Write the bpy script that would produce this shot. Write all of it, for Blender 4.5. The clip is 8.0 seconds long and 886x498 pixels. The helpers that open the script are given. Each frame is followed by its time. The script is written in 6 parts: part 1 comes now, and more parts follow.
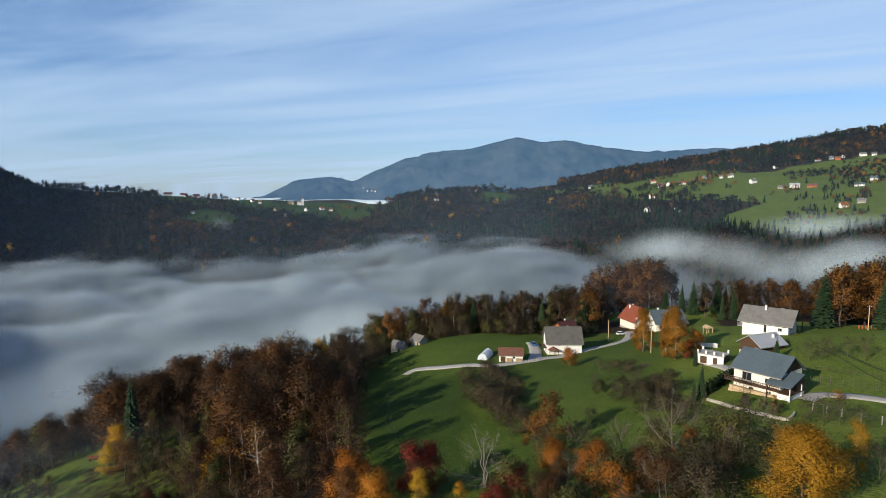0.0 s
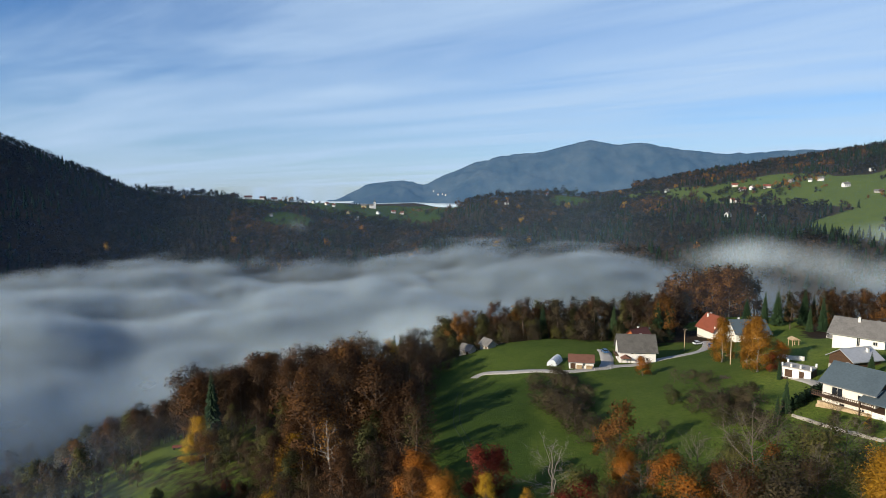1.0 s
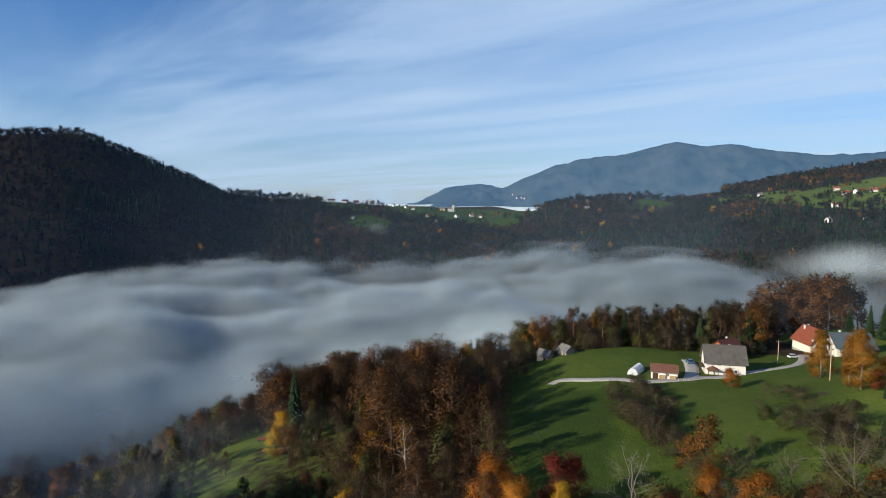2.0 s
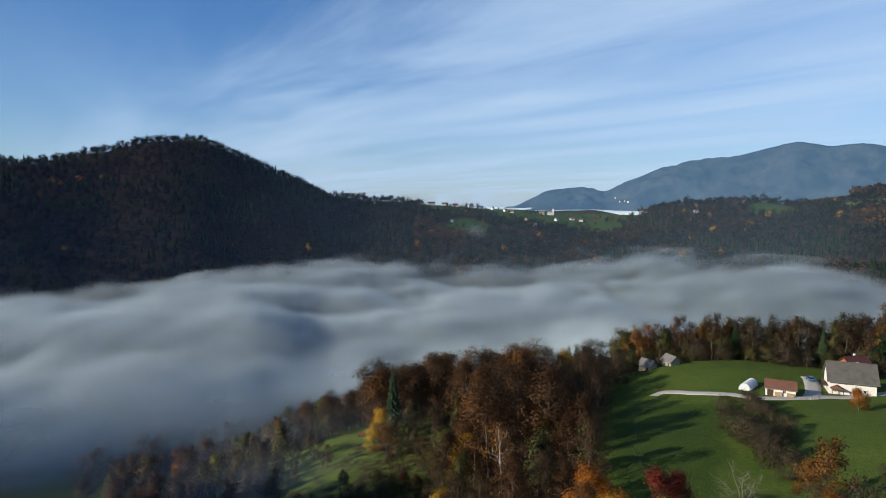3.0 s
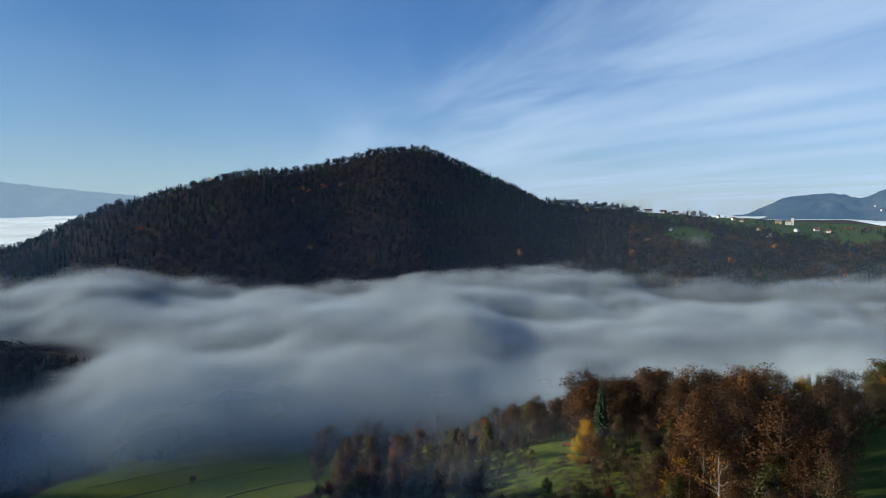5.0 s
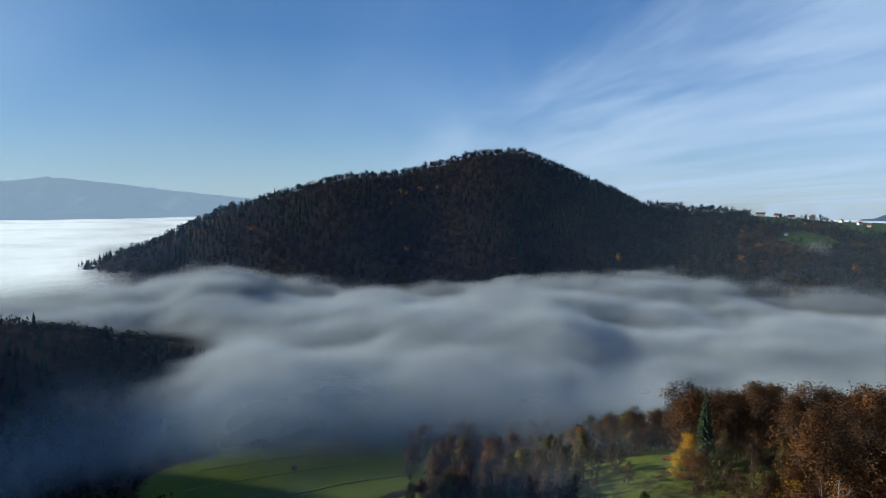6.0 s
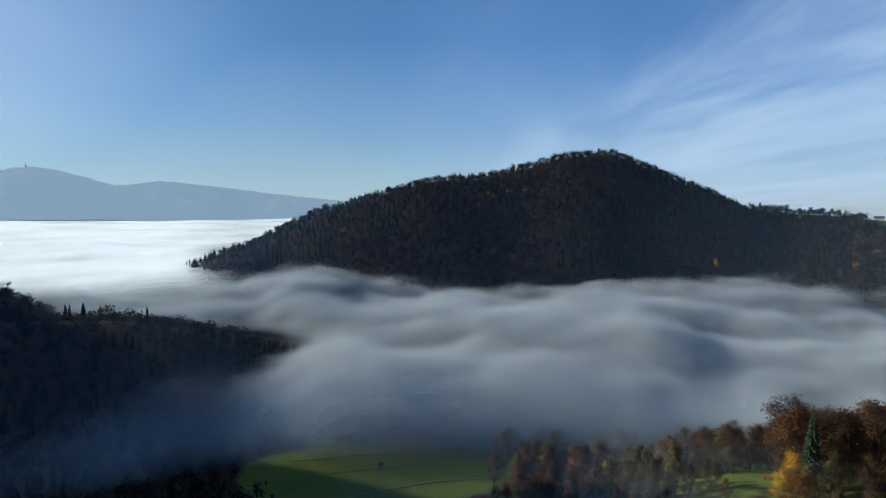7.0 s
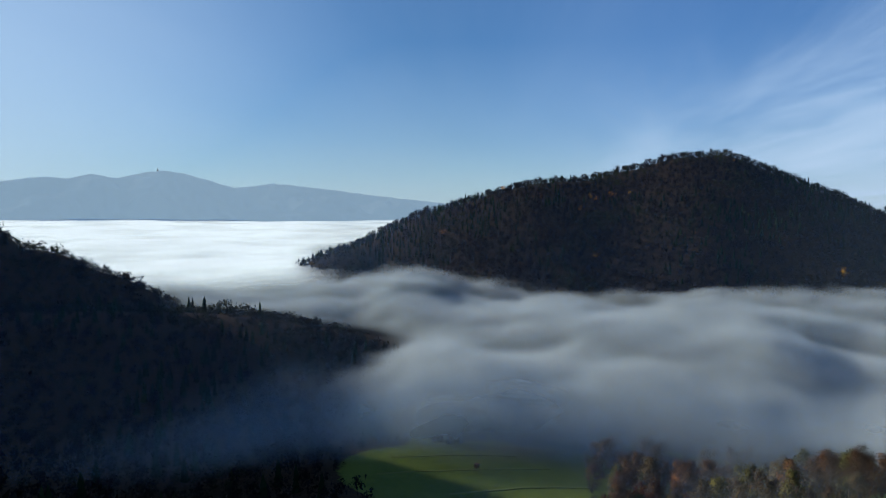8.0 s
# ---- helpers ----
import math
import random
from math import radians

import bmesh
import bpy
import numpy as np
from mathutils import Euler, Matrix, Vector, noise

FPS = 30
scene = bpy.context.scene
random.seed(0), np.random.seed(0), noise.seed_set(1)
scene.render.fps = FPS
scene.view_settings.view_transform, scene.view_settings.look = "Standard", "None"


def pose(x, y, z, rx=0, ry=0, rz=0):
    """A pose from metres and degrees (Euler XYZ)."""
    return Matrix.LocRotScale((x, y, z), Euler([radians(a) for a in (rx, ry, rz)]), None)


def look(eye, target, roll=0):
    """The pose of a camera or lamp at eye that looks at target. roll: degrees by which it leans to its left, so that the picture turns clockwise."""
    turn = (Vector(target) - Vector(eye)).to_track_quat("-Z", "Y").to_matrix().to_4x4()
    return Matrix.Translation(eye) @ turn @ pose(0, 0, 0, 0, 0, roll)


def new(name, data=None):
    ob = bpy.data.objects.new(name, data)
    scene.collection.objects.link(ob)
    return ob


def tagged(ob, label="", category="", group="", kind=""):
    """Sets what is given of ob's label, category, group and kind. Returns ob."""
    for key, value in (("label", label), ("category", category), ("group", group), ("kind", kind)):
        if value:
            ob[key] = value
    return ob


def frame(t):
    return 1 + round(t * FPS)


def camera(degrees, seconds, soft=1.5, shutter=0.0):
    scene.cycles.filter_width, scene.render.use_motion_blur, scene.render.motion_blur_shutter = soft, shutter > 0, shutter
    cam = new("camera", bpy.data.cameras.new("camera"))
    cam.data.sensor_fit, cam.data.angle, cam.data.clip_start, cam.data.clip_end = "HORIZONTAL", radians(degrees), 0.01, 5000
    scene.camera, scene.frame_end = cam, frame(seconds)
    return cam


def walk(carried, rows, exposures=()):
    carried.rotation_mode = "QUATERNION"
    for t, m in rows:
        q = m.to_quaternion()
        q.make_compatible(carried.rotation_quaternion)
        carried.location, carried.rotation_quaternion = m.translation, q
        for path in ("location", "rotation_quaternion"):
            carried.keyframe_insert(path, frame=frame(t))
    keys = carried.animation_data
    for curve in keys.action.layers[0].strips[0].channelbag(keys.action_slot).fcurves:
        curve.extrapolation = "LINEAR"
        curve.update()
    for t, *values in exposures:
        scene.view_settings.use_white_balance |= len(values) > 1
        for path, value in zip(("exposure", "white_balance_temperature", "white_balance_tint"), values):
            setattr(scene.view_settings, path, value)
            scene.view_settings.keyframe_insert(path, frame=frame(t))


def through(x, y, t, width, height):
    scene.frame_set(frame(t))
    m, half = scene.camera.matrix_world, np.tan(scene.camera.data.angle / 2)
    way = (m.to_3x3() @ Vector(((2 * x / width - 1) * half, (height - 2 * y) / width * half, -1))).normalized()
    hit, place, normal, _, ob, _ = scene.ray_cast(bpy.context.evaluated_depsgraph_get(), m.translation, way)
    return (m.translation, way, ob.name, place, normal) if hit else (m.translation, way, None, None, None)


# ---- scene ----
# ---- camera: a drone that hovers and turns to its left ----
EYE = (0.0, 0.0, 130.0)
cam = camera(71.0, 8.0, 0.6)
PATH = [
    (0.0, 0.0, -6.0, 0.0), (0.5, 3.28, -5.83, 0.0), (1.0, 6.44, -5.67, 0.0), (1.5, 9.76, -5.51, 0.0),
    (3.0, 22.73, -5.07, 0.05), (3.5, 27.53, -4.92, 0.07), (4.0, 32.2, -4.78, 0.1), (4.5, 37.08, -4.63, 0.13),
    (6.0, 50.84, -4.3, 0.25), (6.5, 54.41, -4.2, 0.27), (7.0, 58.84, -4.1, 0.3), (7.5, 63.4, -4.03, 0.4), (8.0, 68.0, -3.95, 0.55),
]


def aimed(yaw, pitch, roll):
    """The camera's pose for degrees to the left, up and leaning."""
    return pose(*EYE, 0, 0, yaw) @ pose(0, 0, 0, 90 + pitch) @ pose(0, 0, 0, 0, 0, roll)


walk(cam, [(t, aimed(yaw, pitch, roll)) for t, yaw, pitch, roll in PATH], [(0.0, 0.2)])
scene.cycles.transparent_max_bounces = 96
# ---- sky and sun ----
SUN_AZ, SUN_EL = -133.0, 20.5


def node(nt, kind, links=None, **values):
    """A shader node; links: input name or number -> socket or value."""
    n = nt.nodes.new(kind)
    for key, value in values.items():
        setattr(n, key, value)
    for key, value in (links or {}).items():
        if isinstance(value, bpy.types.NodeSocket):
            nt.links.new(value, n.inputs[key])
        else:
            n.inputs[key].default_value = value
    return n


def calc(nt, op, a, b=0.0, clamp=False):
    return node(nt, "ShaderNodeMath", {0: a, 1: b}, operation=op, use_clamp=clamp).outputs[0]


def ramp(nt, fac, stops):
    """A colour ramp of (position, colour or grey) stops."""
    r = node(nt, "ShaderNodeValToRGB", {0: fac})
    while len(r.color_ramp.elements) < len(stops):
        r.color_ramp.elements.new(0.5)
    for e, (at, c) in zip(r.color_ramp.elements, stops):
        e.position = at
        e.color = (c, c, c, 1) if isinstance(c, (int, float)) else (*c, 1)
    return r.outputs[0]


def mix(nt, fac, a, b, blend="MIX"):
    return node(nt, "ShaderNodeMix", {0: fac, 6: a if isinstance(a, bpy.types.NodeSocket) else (*a, 1), 7: b if isinstance(b, bpy.types.NodeSocket) else (*b, 1)},
                data_type="RGBA", blend_type=blend).outputs[2]


def make_world():
    w = bpy.data.worlds.new("sky")
    scene.world = w
    w.use_nodes = True
    nt = w.node_tree
    nt.nodes.clear()
    sky = node(nt, "ShaderNodeTexSky", sky_type="NISHITA", sun_disc=False, sun_elevation=radians(SUN_EL), sun_rotation=radians(SUN_AZ),
               altitude=500, air_density=1.0, dust_density=0.15, ozone_density=3.0)
    way = node(nt, "ShaderNodeTexCoord").outputs["Generated"]
    # high cirrus on a flat sheet, combed along one bearing
    flat = node(nt, "ShaderNodeVectorRotate", {"Vector": way, "Angle": radians(30)}, rotation_type="Z_AXIS").outputs[0]
    xyz = node(nt, "ShaderNodeSeparateXYZ", {0: flat})
    up = calc(nt, "ADD", calc(nt, "MAXIMUM", xyz.outputs[2], 0.0), 0.035)
    u, v = calc(nt, "DIVIDE", xyz.outputs[0], up), calc(nt, "DIVIDE", xyz.outputs[1], up)
    sheet = node(nt, "ShaderNodeCombineXYZ", {0: calc(nt, "MULTIPLY", u, 0.22), 1: v, 2: 0.0}).outputs[0]
    streaks = node(nt, "ShaderNodeTexNoise", {"Vector": sheet, "Scale": 0.8, "Detail": 12.0, "Roughness": 0.62, "Distortion": 0.7}).outputs[0]
    broad = node(nt, "ShaderNodeTexNoise", {"Vector": sheet, "Scale": 0.33, "Detail": 2.0}).outputs[0]
    amount = calc(nt, "ADD", calc(nt, "MULTIPLY", streaks, 0.6), calc(nt, "MULTIPLY", broad, 0.5))
    amount = ramp(nt, amount, [(0.26, 0.0), (0.64, 1.0)])
    edge = calc(nt, "ADD", v, calc(nt, "MULTIPLY", calc(nt, "SUBTRACT", streaks, 0.5), 3.0))
    cover = node(nt, "ShaderNodeMapRange", {"Value": edge, 1: 0.6, 2: 2.8, 3: 0.14}, interpolation_type="SMOOTHSTEP").outputs[0]
    fac = calc(nt, "MULTIPLY", calc(nt, "MULTIPLY", amount, cover), 0.88)
    level = ramp(nt, node(nt, "ShaderNodeSeparateXYZ", {0: way}).outputs[2], [(0.0, (0.68, 0.86, 1.16)), (0.14, (0.50, 0.82, 1.2)), (0.35, (0.42, 0.83, 1.24)), (1.0, (0.42, 0.83, 1.24))])
    clear = mix(nt, 1.0, sky.outputs[0], level, "MULTIPLY")
    facing = node(nt, "ShaderNodeVectorMath", {0: way, 1: (math.sin(radians(SUN_AZ)), math.cos(radians(SUN_AZ)), 0.0)}, operation="DOT_PRODUCT").outputs["Value"]
    rise = node(nt, "ShaderNodeSeparateXYZ", {0: way}).outputs[2]
    deep = node(nt, "ShaderNodeMapRange", {"Value": facing, 1: 0.05, 2: 0.5, 3: 1.0, 4: 0.74}, interpolation_type="SMOOTHSTEP").outputs[0]
    clear = mix(nt, 1.0, clear, node(nt, "ShaderNodeCombineXYZ", {0: calc(nt, "MULTIPLY", deep, deep), 1: deep, 2: deep}).outputs[0], "MULTIPLY")
    low = ramp(nt, rise, [(0.0, 1.0), (0.1, 0.45), (0.25, 0.0)])
    veil = calc(nt, "MULTIPLY", low, node(nt, "ShaderNodeMapRange", {"Value": facing, 1: -0.3, 2: 0.6, 4: 0.6}, interpolation_type="SMOOTHSTEP").outputs[0])
    glow = calc(nt, "MULTIPLY", ramp(nt, rise, [(0.0, 1.0), (0.6, 0.3)]), node(nt, "ShaderNodeMapRange", {"Value": facing, 1: 0.45, 2: 1.0, 4: 0.85}, interpolation_type="SMOOTHSTEP").outputs[0])
    veil = calc(nt, "MAXIMUM", veil, glow)
    clear = mix(nt, veil, clear, (6.0, 7.6, 9.2))
    tint = mix(nt, fac, clear, (5.0, 6.7, 8.9))
    bg = node(nt, "ShaderNodeBackground", {0: tint, 1: 0.089})
    node(nt, "ShaderNodeOutputWorld", {0: bg.outputs[0]})


make_world()
sun = new("sun", bpy.data.lights.new("sun", "SUN"))
sun.data.energy, sun.data.angle, sun.data.color = 5.0, radians(0.53), (1.0, 0.89, 0.73)
sx, sy = math.sin(radians(SUN_AZ)) * math.cos(radians(SUN_EL)), math.cos(radians(SUN_AZ)) * math.cos(radians(SUN_EL))
sun.matrix_world = look((sx * 300, sy * 300, 300 * math.sin(radians(SUN_EL)) + 130), (0, 0, 130))
scene.view_settings.exposure = 0.0
# ---- the lie of the land: places by bearing (degrees to the right of north, +y) and distance ----
def spot(az, d):
    return d * math.sin(radians(az)), d * math.cos(radians(az))


def bearing(x, y):
    return np.degrees(np.arctan2(x, y))


def lattice(i, j, seed):
    h = (i.astype(np.int64) * 374761393 + j.astype(np.int64) * 668265263 + seed * 1442695041) & 0xFFFFFFFF
    h = ((h ^ (h >> 13)) * 1274126177) & 0xFFFFFFFF
    return ((h ^ (h >> 16)) & 0xFFFF) / 65535.0


def soft_noise(x, y, size, seed=0):
    """Value noise in 0..1 with bumps about size metres apart."""
    x, y = np.asarray(x, float) / size, np.asarray(y, float) / size
    i, j = np.floor(x), np.floor(y)
    u, v = x - i, y - j
    u, v = u * u * u * (u * (6 * u - 15) + 10), v * v * v * (v * (6 * v - 15) + 10)
    a, b = lattice(i, j, seed), lattice(i + 1, j, seed)
    c, d = lattice(i, j + 1, seed), lattice(i + 1, j + 1, seed)
    return (a + (b - a) * u) * (1 - v) + (c + (d - c) * u) * v


def rough_noise(x, y, size, seed=0, octaves=4):
    total, weight = 0.0, 0.0
    for k in range(octaves):
        total = total + soft_noise(x, y, size / 2**k, seed + 7 * k) * 0.5**k
        weight += 0.5**k
    return total / weight


def step(a, b, v):
    s = np.clip((np.asarray(v, float) - a) / (b - a), 0, 1)
    return s * s * (3 - 2 * s)


# crests: bearing, distance, height, fall per metre on their flanks
BIG_HILL = [(-84, 1144, -75, 0.5), (-80, 1222, -30, 0.5), (-76, 1300, 35.1, 0.5), (-70.8, 1378, 68.9, 0.48), (-65.9, 1456, 131, 0.46), (-62.4, 1500, 165, 0.46), (-58.8, 1534, 190, 0.46),
            (-51, 1599, 218, 0.46), (-47, 1622, 246, 0.5), (-44.3, 1638, 252, 0.52), (-42.2, 1645, 227, 0.5), (-40, 1651, 184, 0.44), (-37.6, 1655, 146, 0.4), (-35.5, 1664, 126, 0.33), (-28.8, 1690, 110.5, 0.26), (-25.4, 1716, 92.3, 0.21)]
VILLAGE_RIDGE = [(-25.4, 1716, 92.3, 0.2), (-21.5, 1729, 93.6, 0.18), (-16.9, 1755, 84.5, 0.17), (-12.7, 1729, 65, 0.15), (-7.5, 1729, 52, 0.16), (-5, 1716, 75.4, 0.2),
                 (-1.2, 1690, 104, 0.34), (3.9, 1690, 111.8, 0.4), (9.1, 1690, 97.5, 0.38), (11.1, 1755, 109, 0.32), (15.5, 1885, 112, 0.26)]
RIGHT_HILL = [(15.5, 1885, 112, 0.24), (19.2, 2080, 146, 0.19), (24.5, 2275, 223.6, 0.185), (29, 2405, 253.5, 0.17), (35.1, 2470, 301.6, 0.175), (45, 2470, 325, 0.18),
              (60, 2340, 331.5, 0.18), (80, 2080, 312, 0.18)]
# knots -140 to -118 lie unseen, raised to throw shade on the left slope
LEFT_RIDGE = [(-140, 960, 430, 1.0), (-125, 960, 426, 1.9), (-121.8, 957, 411, 2.4), (-118, 950, 285, 2.2), (-113, 940, 218, 1.6), (-110, 930, 196, 1.7), (-107, 920, 134, 1.6), (-103.5, 910, 74, 1.2),
              (-101.4, 897, 69, 0.85), (-98.1, 871, 46, 0.75), (-94.5, 845, 11, 0.65), (-91, 819, -34, 0.5)]
LEFT_SPUR = [(-118, 590, 66, 0.26), (-103, 605, 40, 0.26), (-90.2, 600, 31, 0.28), (-86.5, 590, 28, 0.3), (-82.6, 575, 21, 0.45), (-77.5, 546, 0, 0.62), (-73.9, 500, -24, 0.7),
             (-71.1, 465, -40, 0.7), (-68.1, 430, -50, 0.7)]
BACK_HILL = [(85, 1820, 286, 0.3), (110, 1170, 247, 0.4), (145, 910, 234, 0.4), (180, 910, 234, 0.4), (-155, 1040, 221, 0.45)]
KNOLL = [(-11.5, 1846, 80.6, 0.3), (-9.5, 1846, 83.2, 0.3)]

# heights of the farm's spur and of the valley at its foot
FARM = [(30.8, 153.4, 82.4), (25.9, 158.6, 81.5), (9.7, 234, 65.4), (12.8, 231.4, 65.9), (5.2, 223.6, 65), (18, 305.5, 63.2), (26.2, 221, 81), (29.6, 227.5, 81.9), (-3.9, 266.5, 57.5),
        (-2.3, 231.4, 59.3), (4.1, 192.4, 64.7), (-2.4, 184.6, 62.1), (3.5, 260, 64.2), (36.4, 162.5, 83.2), (36, 221, 86.3), (24, 188.5, 80), (23.4, 240.5, 76.2), (15.9, 260, 65.4),
        (6.2, 153.4, 67.9), (16.8, 110.5, 75.4), (30.7, 97.5, 84.5), (-4.6, 127.4, 64.4)]
SPUR_FLANK = [(-7.8, 162.5, 61.2), (-12, 169, 56.2), (-17.7, 162.5, 50.1), (-27.9, 260, 28.6), (-32.9, 279.5, 19.5), (-18, 247, 39), (18.7, 351, 62.4), (10, 364, 46.8), (3, 377, 35.1),
              (-8, 364, 23.4), (20, 429, 41.6), (28, 429, 46.8), (35, 390, 65), (36, 299, 74.1), (27, 292.5, 72.8), (60, 195, 88.4), (90, 156, 88.4), (140, 156, 96.2), (-170, 143, 91), (-120, 143, 58.5)]
FOOT = [(0, 5.2, 78), (-40, 91, 57.2), (-60, 143, 35.1), (-90, 117, 49.4), (-47.8, 214.5, 15.6), (-45, 156, 33.8), (-65, 247, -3.9), (-65.5, 312, -8.45), (-58.8, 351, -11.7), (-69, 305.5, -8.45),
        (-80, 286, -5.2), (-40, 312, -2.6), (-25, 377, -6.5), (-50, 390, -18.2), (-110, 260, 10.4), (-95, 260, 0), (-10, 455, -10.4), (5, 494, 0), (-66, 540, -52), (-74, 560, -40), (-60, 480, -42), (-52, 500, -45), (20, 520, 10.4), (35, 520, 39), (60, 455, 78)]
KNOTS = np.array([(*spot(a, d), z) for a, d, z in FARM + SPUR_FLANK + FOOT])


def thin_plate(r2):
    return 0.5 * r2 * np.log(r2 + 1e-6)


def bend():
    """Weights of the smooth sheet through KNOTS."""
    p = KNOTS[:, :2] / 100
    n = len(p)
    k = thin_plate(((p[:, None] - p[None]) ** 2).sum(-1)) + 0.004 * np.eye(n)
    q = np.hstack([np.ones((n, 1)), p])
    m = np.block([[k, q], [q.T, np.zeros((3, 3))]])
    return np.linalg.solve(m, np.r_[KNOTS[:, 2], 0, 0, 0])


BEND = bend()


def near_land(x, y):
    z = BEND[-3] + BEND[-2] * x / 100 + BEND[-1] * y / 100
    for (kx, ky, _), w in zip(KNOTS, BEND):
        z = z + w * thin_plate(((x - kx) / 100) ** 2 + ((y - ky) / 100) ** 2)
    return z


def crest(x, y, knots, round_off=52.0):
    best = np.full(np.shape(x), -500.0)
    for (a0, d0, z0, s0), (a1, d1, z1, s1) in zip(knots, knots[1:]):
        (x0, y0), (x1, y1) = spot(a0, d0), spot(a1, d1)
        ux, uy = x1 - x0, y1 - y0
        t = np.clip(((x - x0) * ux + (y - y0) * uy) / (ux * ux + uy * uy), 0, 1)
        off = np.hypot(x - x0 - t * ux, y - y0 - t * uy)
        s = s0 + (s1 - s0) * t
        best = np.maximum(best, z0 + (z1 - z0) * t - s * (np.sqrt(off * off + round_off**2) - round_off))
    return best


def height(x, y):
    """The ground's height at x, y (arrays)."""
    x, y = np.asarray(x, float), np.asarray(y, float)
    r = np.hypot(x, y)
    floor = -58 + 8 * soft_noise(x, y, 340, 5)
    k = 11.0
    total = np.exp(floor / k)
    wave = rough_noise(x, y, 220, 3) - 0.5
    fine = rough_noise(x, y, 39, 9) - 0.5
    for knots, amp in ((BIG_HILL, 34), (VILLAGE_RIDGE, 16), (RIGHT_HILL, 22), (LEFT_RIDGE, 16), (LEFT_SPUR, 8), (BACK_HILL, 20), (KNOLL, 0)):
        h = crest(x, y, knots, 20.0 if knots is LEFT_SPUR else 52.0)
        h = h + amp * wave * 0.78 + 4.0 * fine
        total = total + np.exp(np.clip(h, -80, 500) / k)
    far = k * np.log(total)
    far = far - 40 * np.exp(-(((r - 800) / 165) ** 2)) * step(0, 9, bearing(x, y)) * (1 - step(29, 37, bearing(x, y)))
    far = far + 30 * np.exp(-(((r - 930) / 110) ** 2) - (((bearing(x, y) - 24.5) / 3.4) ** 2))
    w = 1 - step(390, 560, r)
    inner = near_land(np.where(r < 600, x, 0), np.where(r < 600, y, 0)) + 1.5 * fine
    return np.where(r < 600, inner * w + far * (1 - w), far)
# ---- materials ----
def material(name):
    m = bpy.data.materials.new(name)
    m.use_nodes = True
    m.node_tree.nodes.clear()
    return m, m.node_tree


def place(nt):
    return node(nt, "ShaderNodeNewGeometry").outputs["Position"]


def grain(nt, size, detail=4.0, rough=0.55, vector=None):
    """Noise with bumps about size metres apart."""
    return node(nt, "ShaderNodeTexNoise", {"Vector": vector or place(nt), "Scale": 1.0 / size, "Detail": detail, "Roughness": rough}).outputs[0]


def finish(m, nt, colour, rough=0.85, bump=None, strength=0.3, distance=0.05, metal=0.0, spec=0.3):
    b = node(nt, "ShaderNodeBsdfPrincipled", {"Base Color": colour if isinstance(colour, bpy.types.NodeSocket) else (*colour, 1), "Roughness": rough, "Metallic": metal,
                                              "Specular IOR Level": spec})
    if bump is not None:
        n = node(nt, "ShaderNodeBump", {"Height": bump, "Strength": strength, "Distance": distance})
        nt.links.new(n.outputs[0], b.inputs["Normal"])
    node(nt, "ShaderNodeOutputMaterial", {0: b.outputs[0]})
    return m


def attribute(nt, name):
    return node(nt, "ShaderNodeAttribute", attribute_name=name).outputs["Fac"]


def surface(name, c1, c2, size=0.6, rough=0.85, strength=0.2, distance=0.02, metal=0.0, stain=0.25, spec=0.3):
    """A worn plain surface between two colours, with grain and broad stains."""
    m, nt = material(name)
    fine = grain(nt, size, 6.0, 0.65)
    broad = grain(nt, size * 7, 3.0)
    c = mix(nt, ramp(nt, fine, [(0.3, 0.0), (0.7, 1.0)]), c1, c2)
    c = mix(nt, calc(nt, "MULTIPLY", ramp(nt, broad, [(0.45, 0.0), (0.75, 1.0)]), stain), c, tuple(v * 0.55 for v in c1))
    return finish(m, nt, c, rough, fine, strength, distance, metal, spec)


def make_ground():
    m, nt = material("ground")
    p = place(nt)
    tall, patch, fine = grain(nt, 2.4, 7.0, 0.75), grain(nt, 22.0, 6.0, 0.65), grain(nt, 0.5, 3.0, 0.7)
    lush = mix(nt, ramp(nt, patch, [(0.35, 0.0), (0.65, 1.0)]), (0.095, 0.15, 0.019), (0.17, 0.225, 0.035))
    dry = mix(nt, ramp(nt, tall, [(0.35, 0.0), (0.7, 1.0)]), lush, (0.22, 0.215, 0.06))
    grass = mix(nt, 0.45, lush, dry)
    # darker grass; its green also holds some of the wood's shade
    grass = mix(nt, attribute(nt, "crop"), grass, mix(nt, ramp(nt, tall, [(0.35, 0.0), (0.7, 1.0)]), (0.017, 0.039, 0.006), (0.035, 0.066, 0.01)))
    tuft = grain(nt, 1.1, 5.0, 0.8)
    grass = mix(nt, calc(nt, "MULTIPLY", ramp(nt, fine, [(0.36, 1.0), (0.6, 0.0)]), 0.45), grass, (0.045, 0.085, 0.012))
    grass = mix(nt, calc(nt, "MULTIPLY", ramp(nt, tuft, [(0.38, 1.0), (0.52, 0.0)]), 0.45), grass, (0.022, 0.05, 0.008))
    litter = mix(nt, ramp(nt, tall, [(0.35, 0.0), (0.68, 1.0)]), (0.018, 0.015, 0.011), (0.05, 0.033, 0.018))
    stubble = mix(nt, ramp(nt, tall, [(0.35, 0.0), (0.68, 1.0)]), (0.16, 0.12, 0.055), (0.11, 0.115, 0.035))
    wood = calc(nt, "ADD", attribute(nt, "wood"), calc(nt, "MULTIPLY", calc(nt, "SUBTRACT", grain(nt, 5.0, 5.0), 0.5), 0.7))
    c = mix(nt, ramp(nt, wood, [(0.42, 0.0), (0.62, 1.0)]), grass, litter)
    c = mix(nt, attribute(nt, "dry"), c, stubble)
    return finish(m, nt, c, 0.95, calc(nt, "ADD", tall, fine), 0.9, 0.5, spec=0.1)


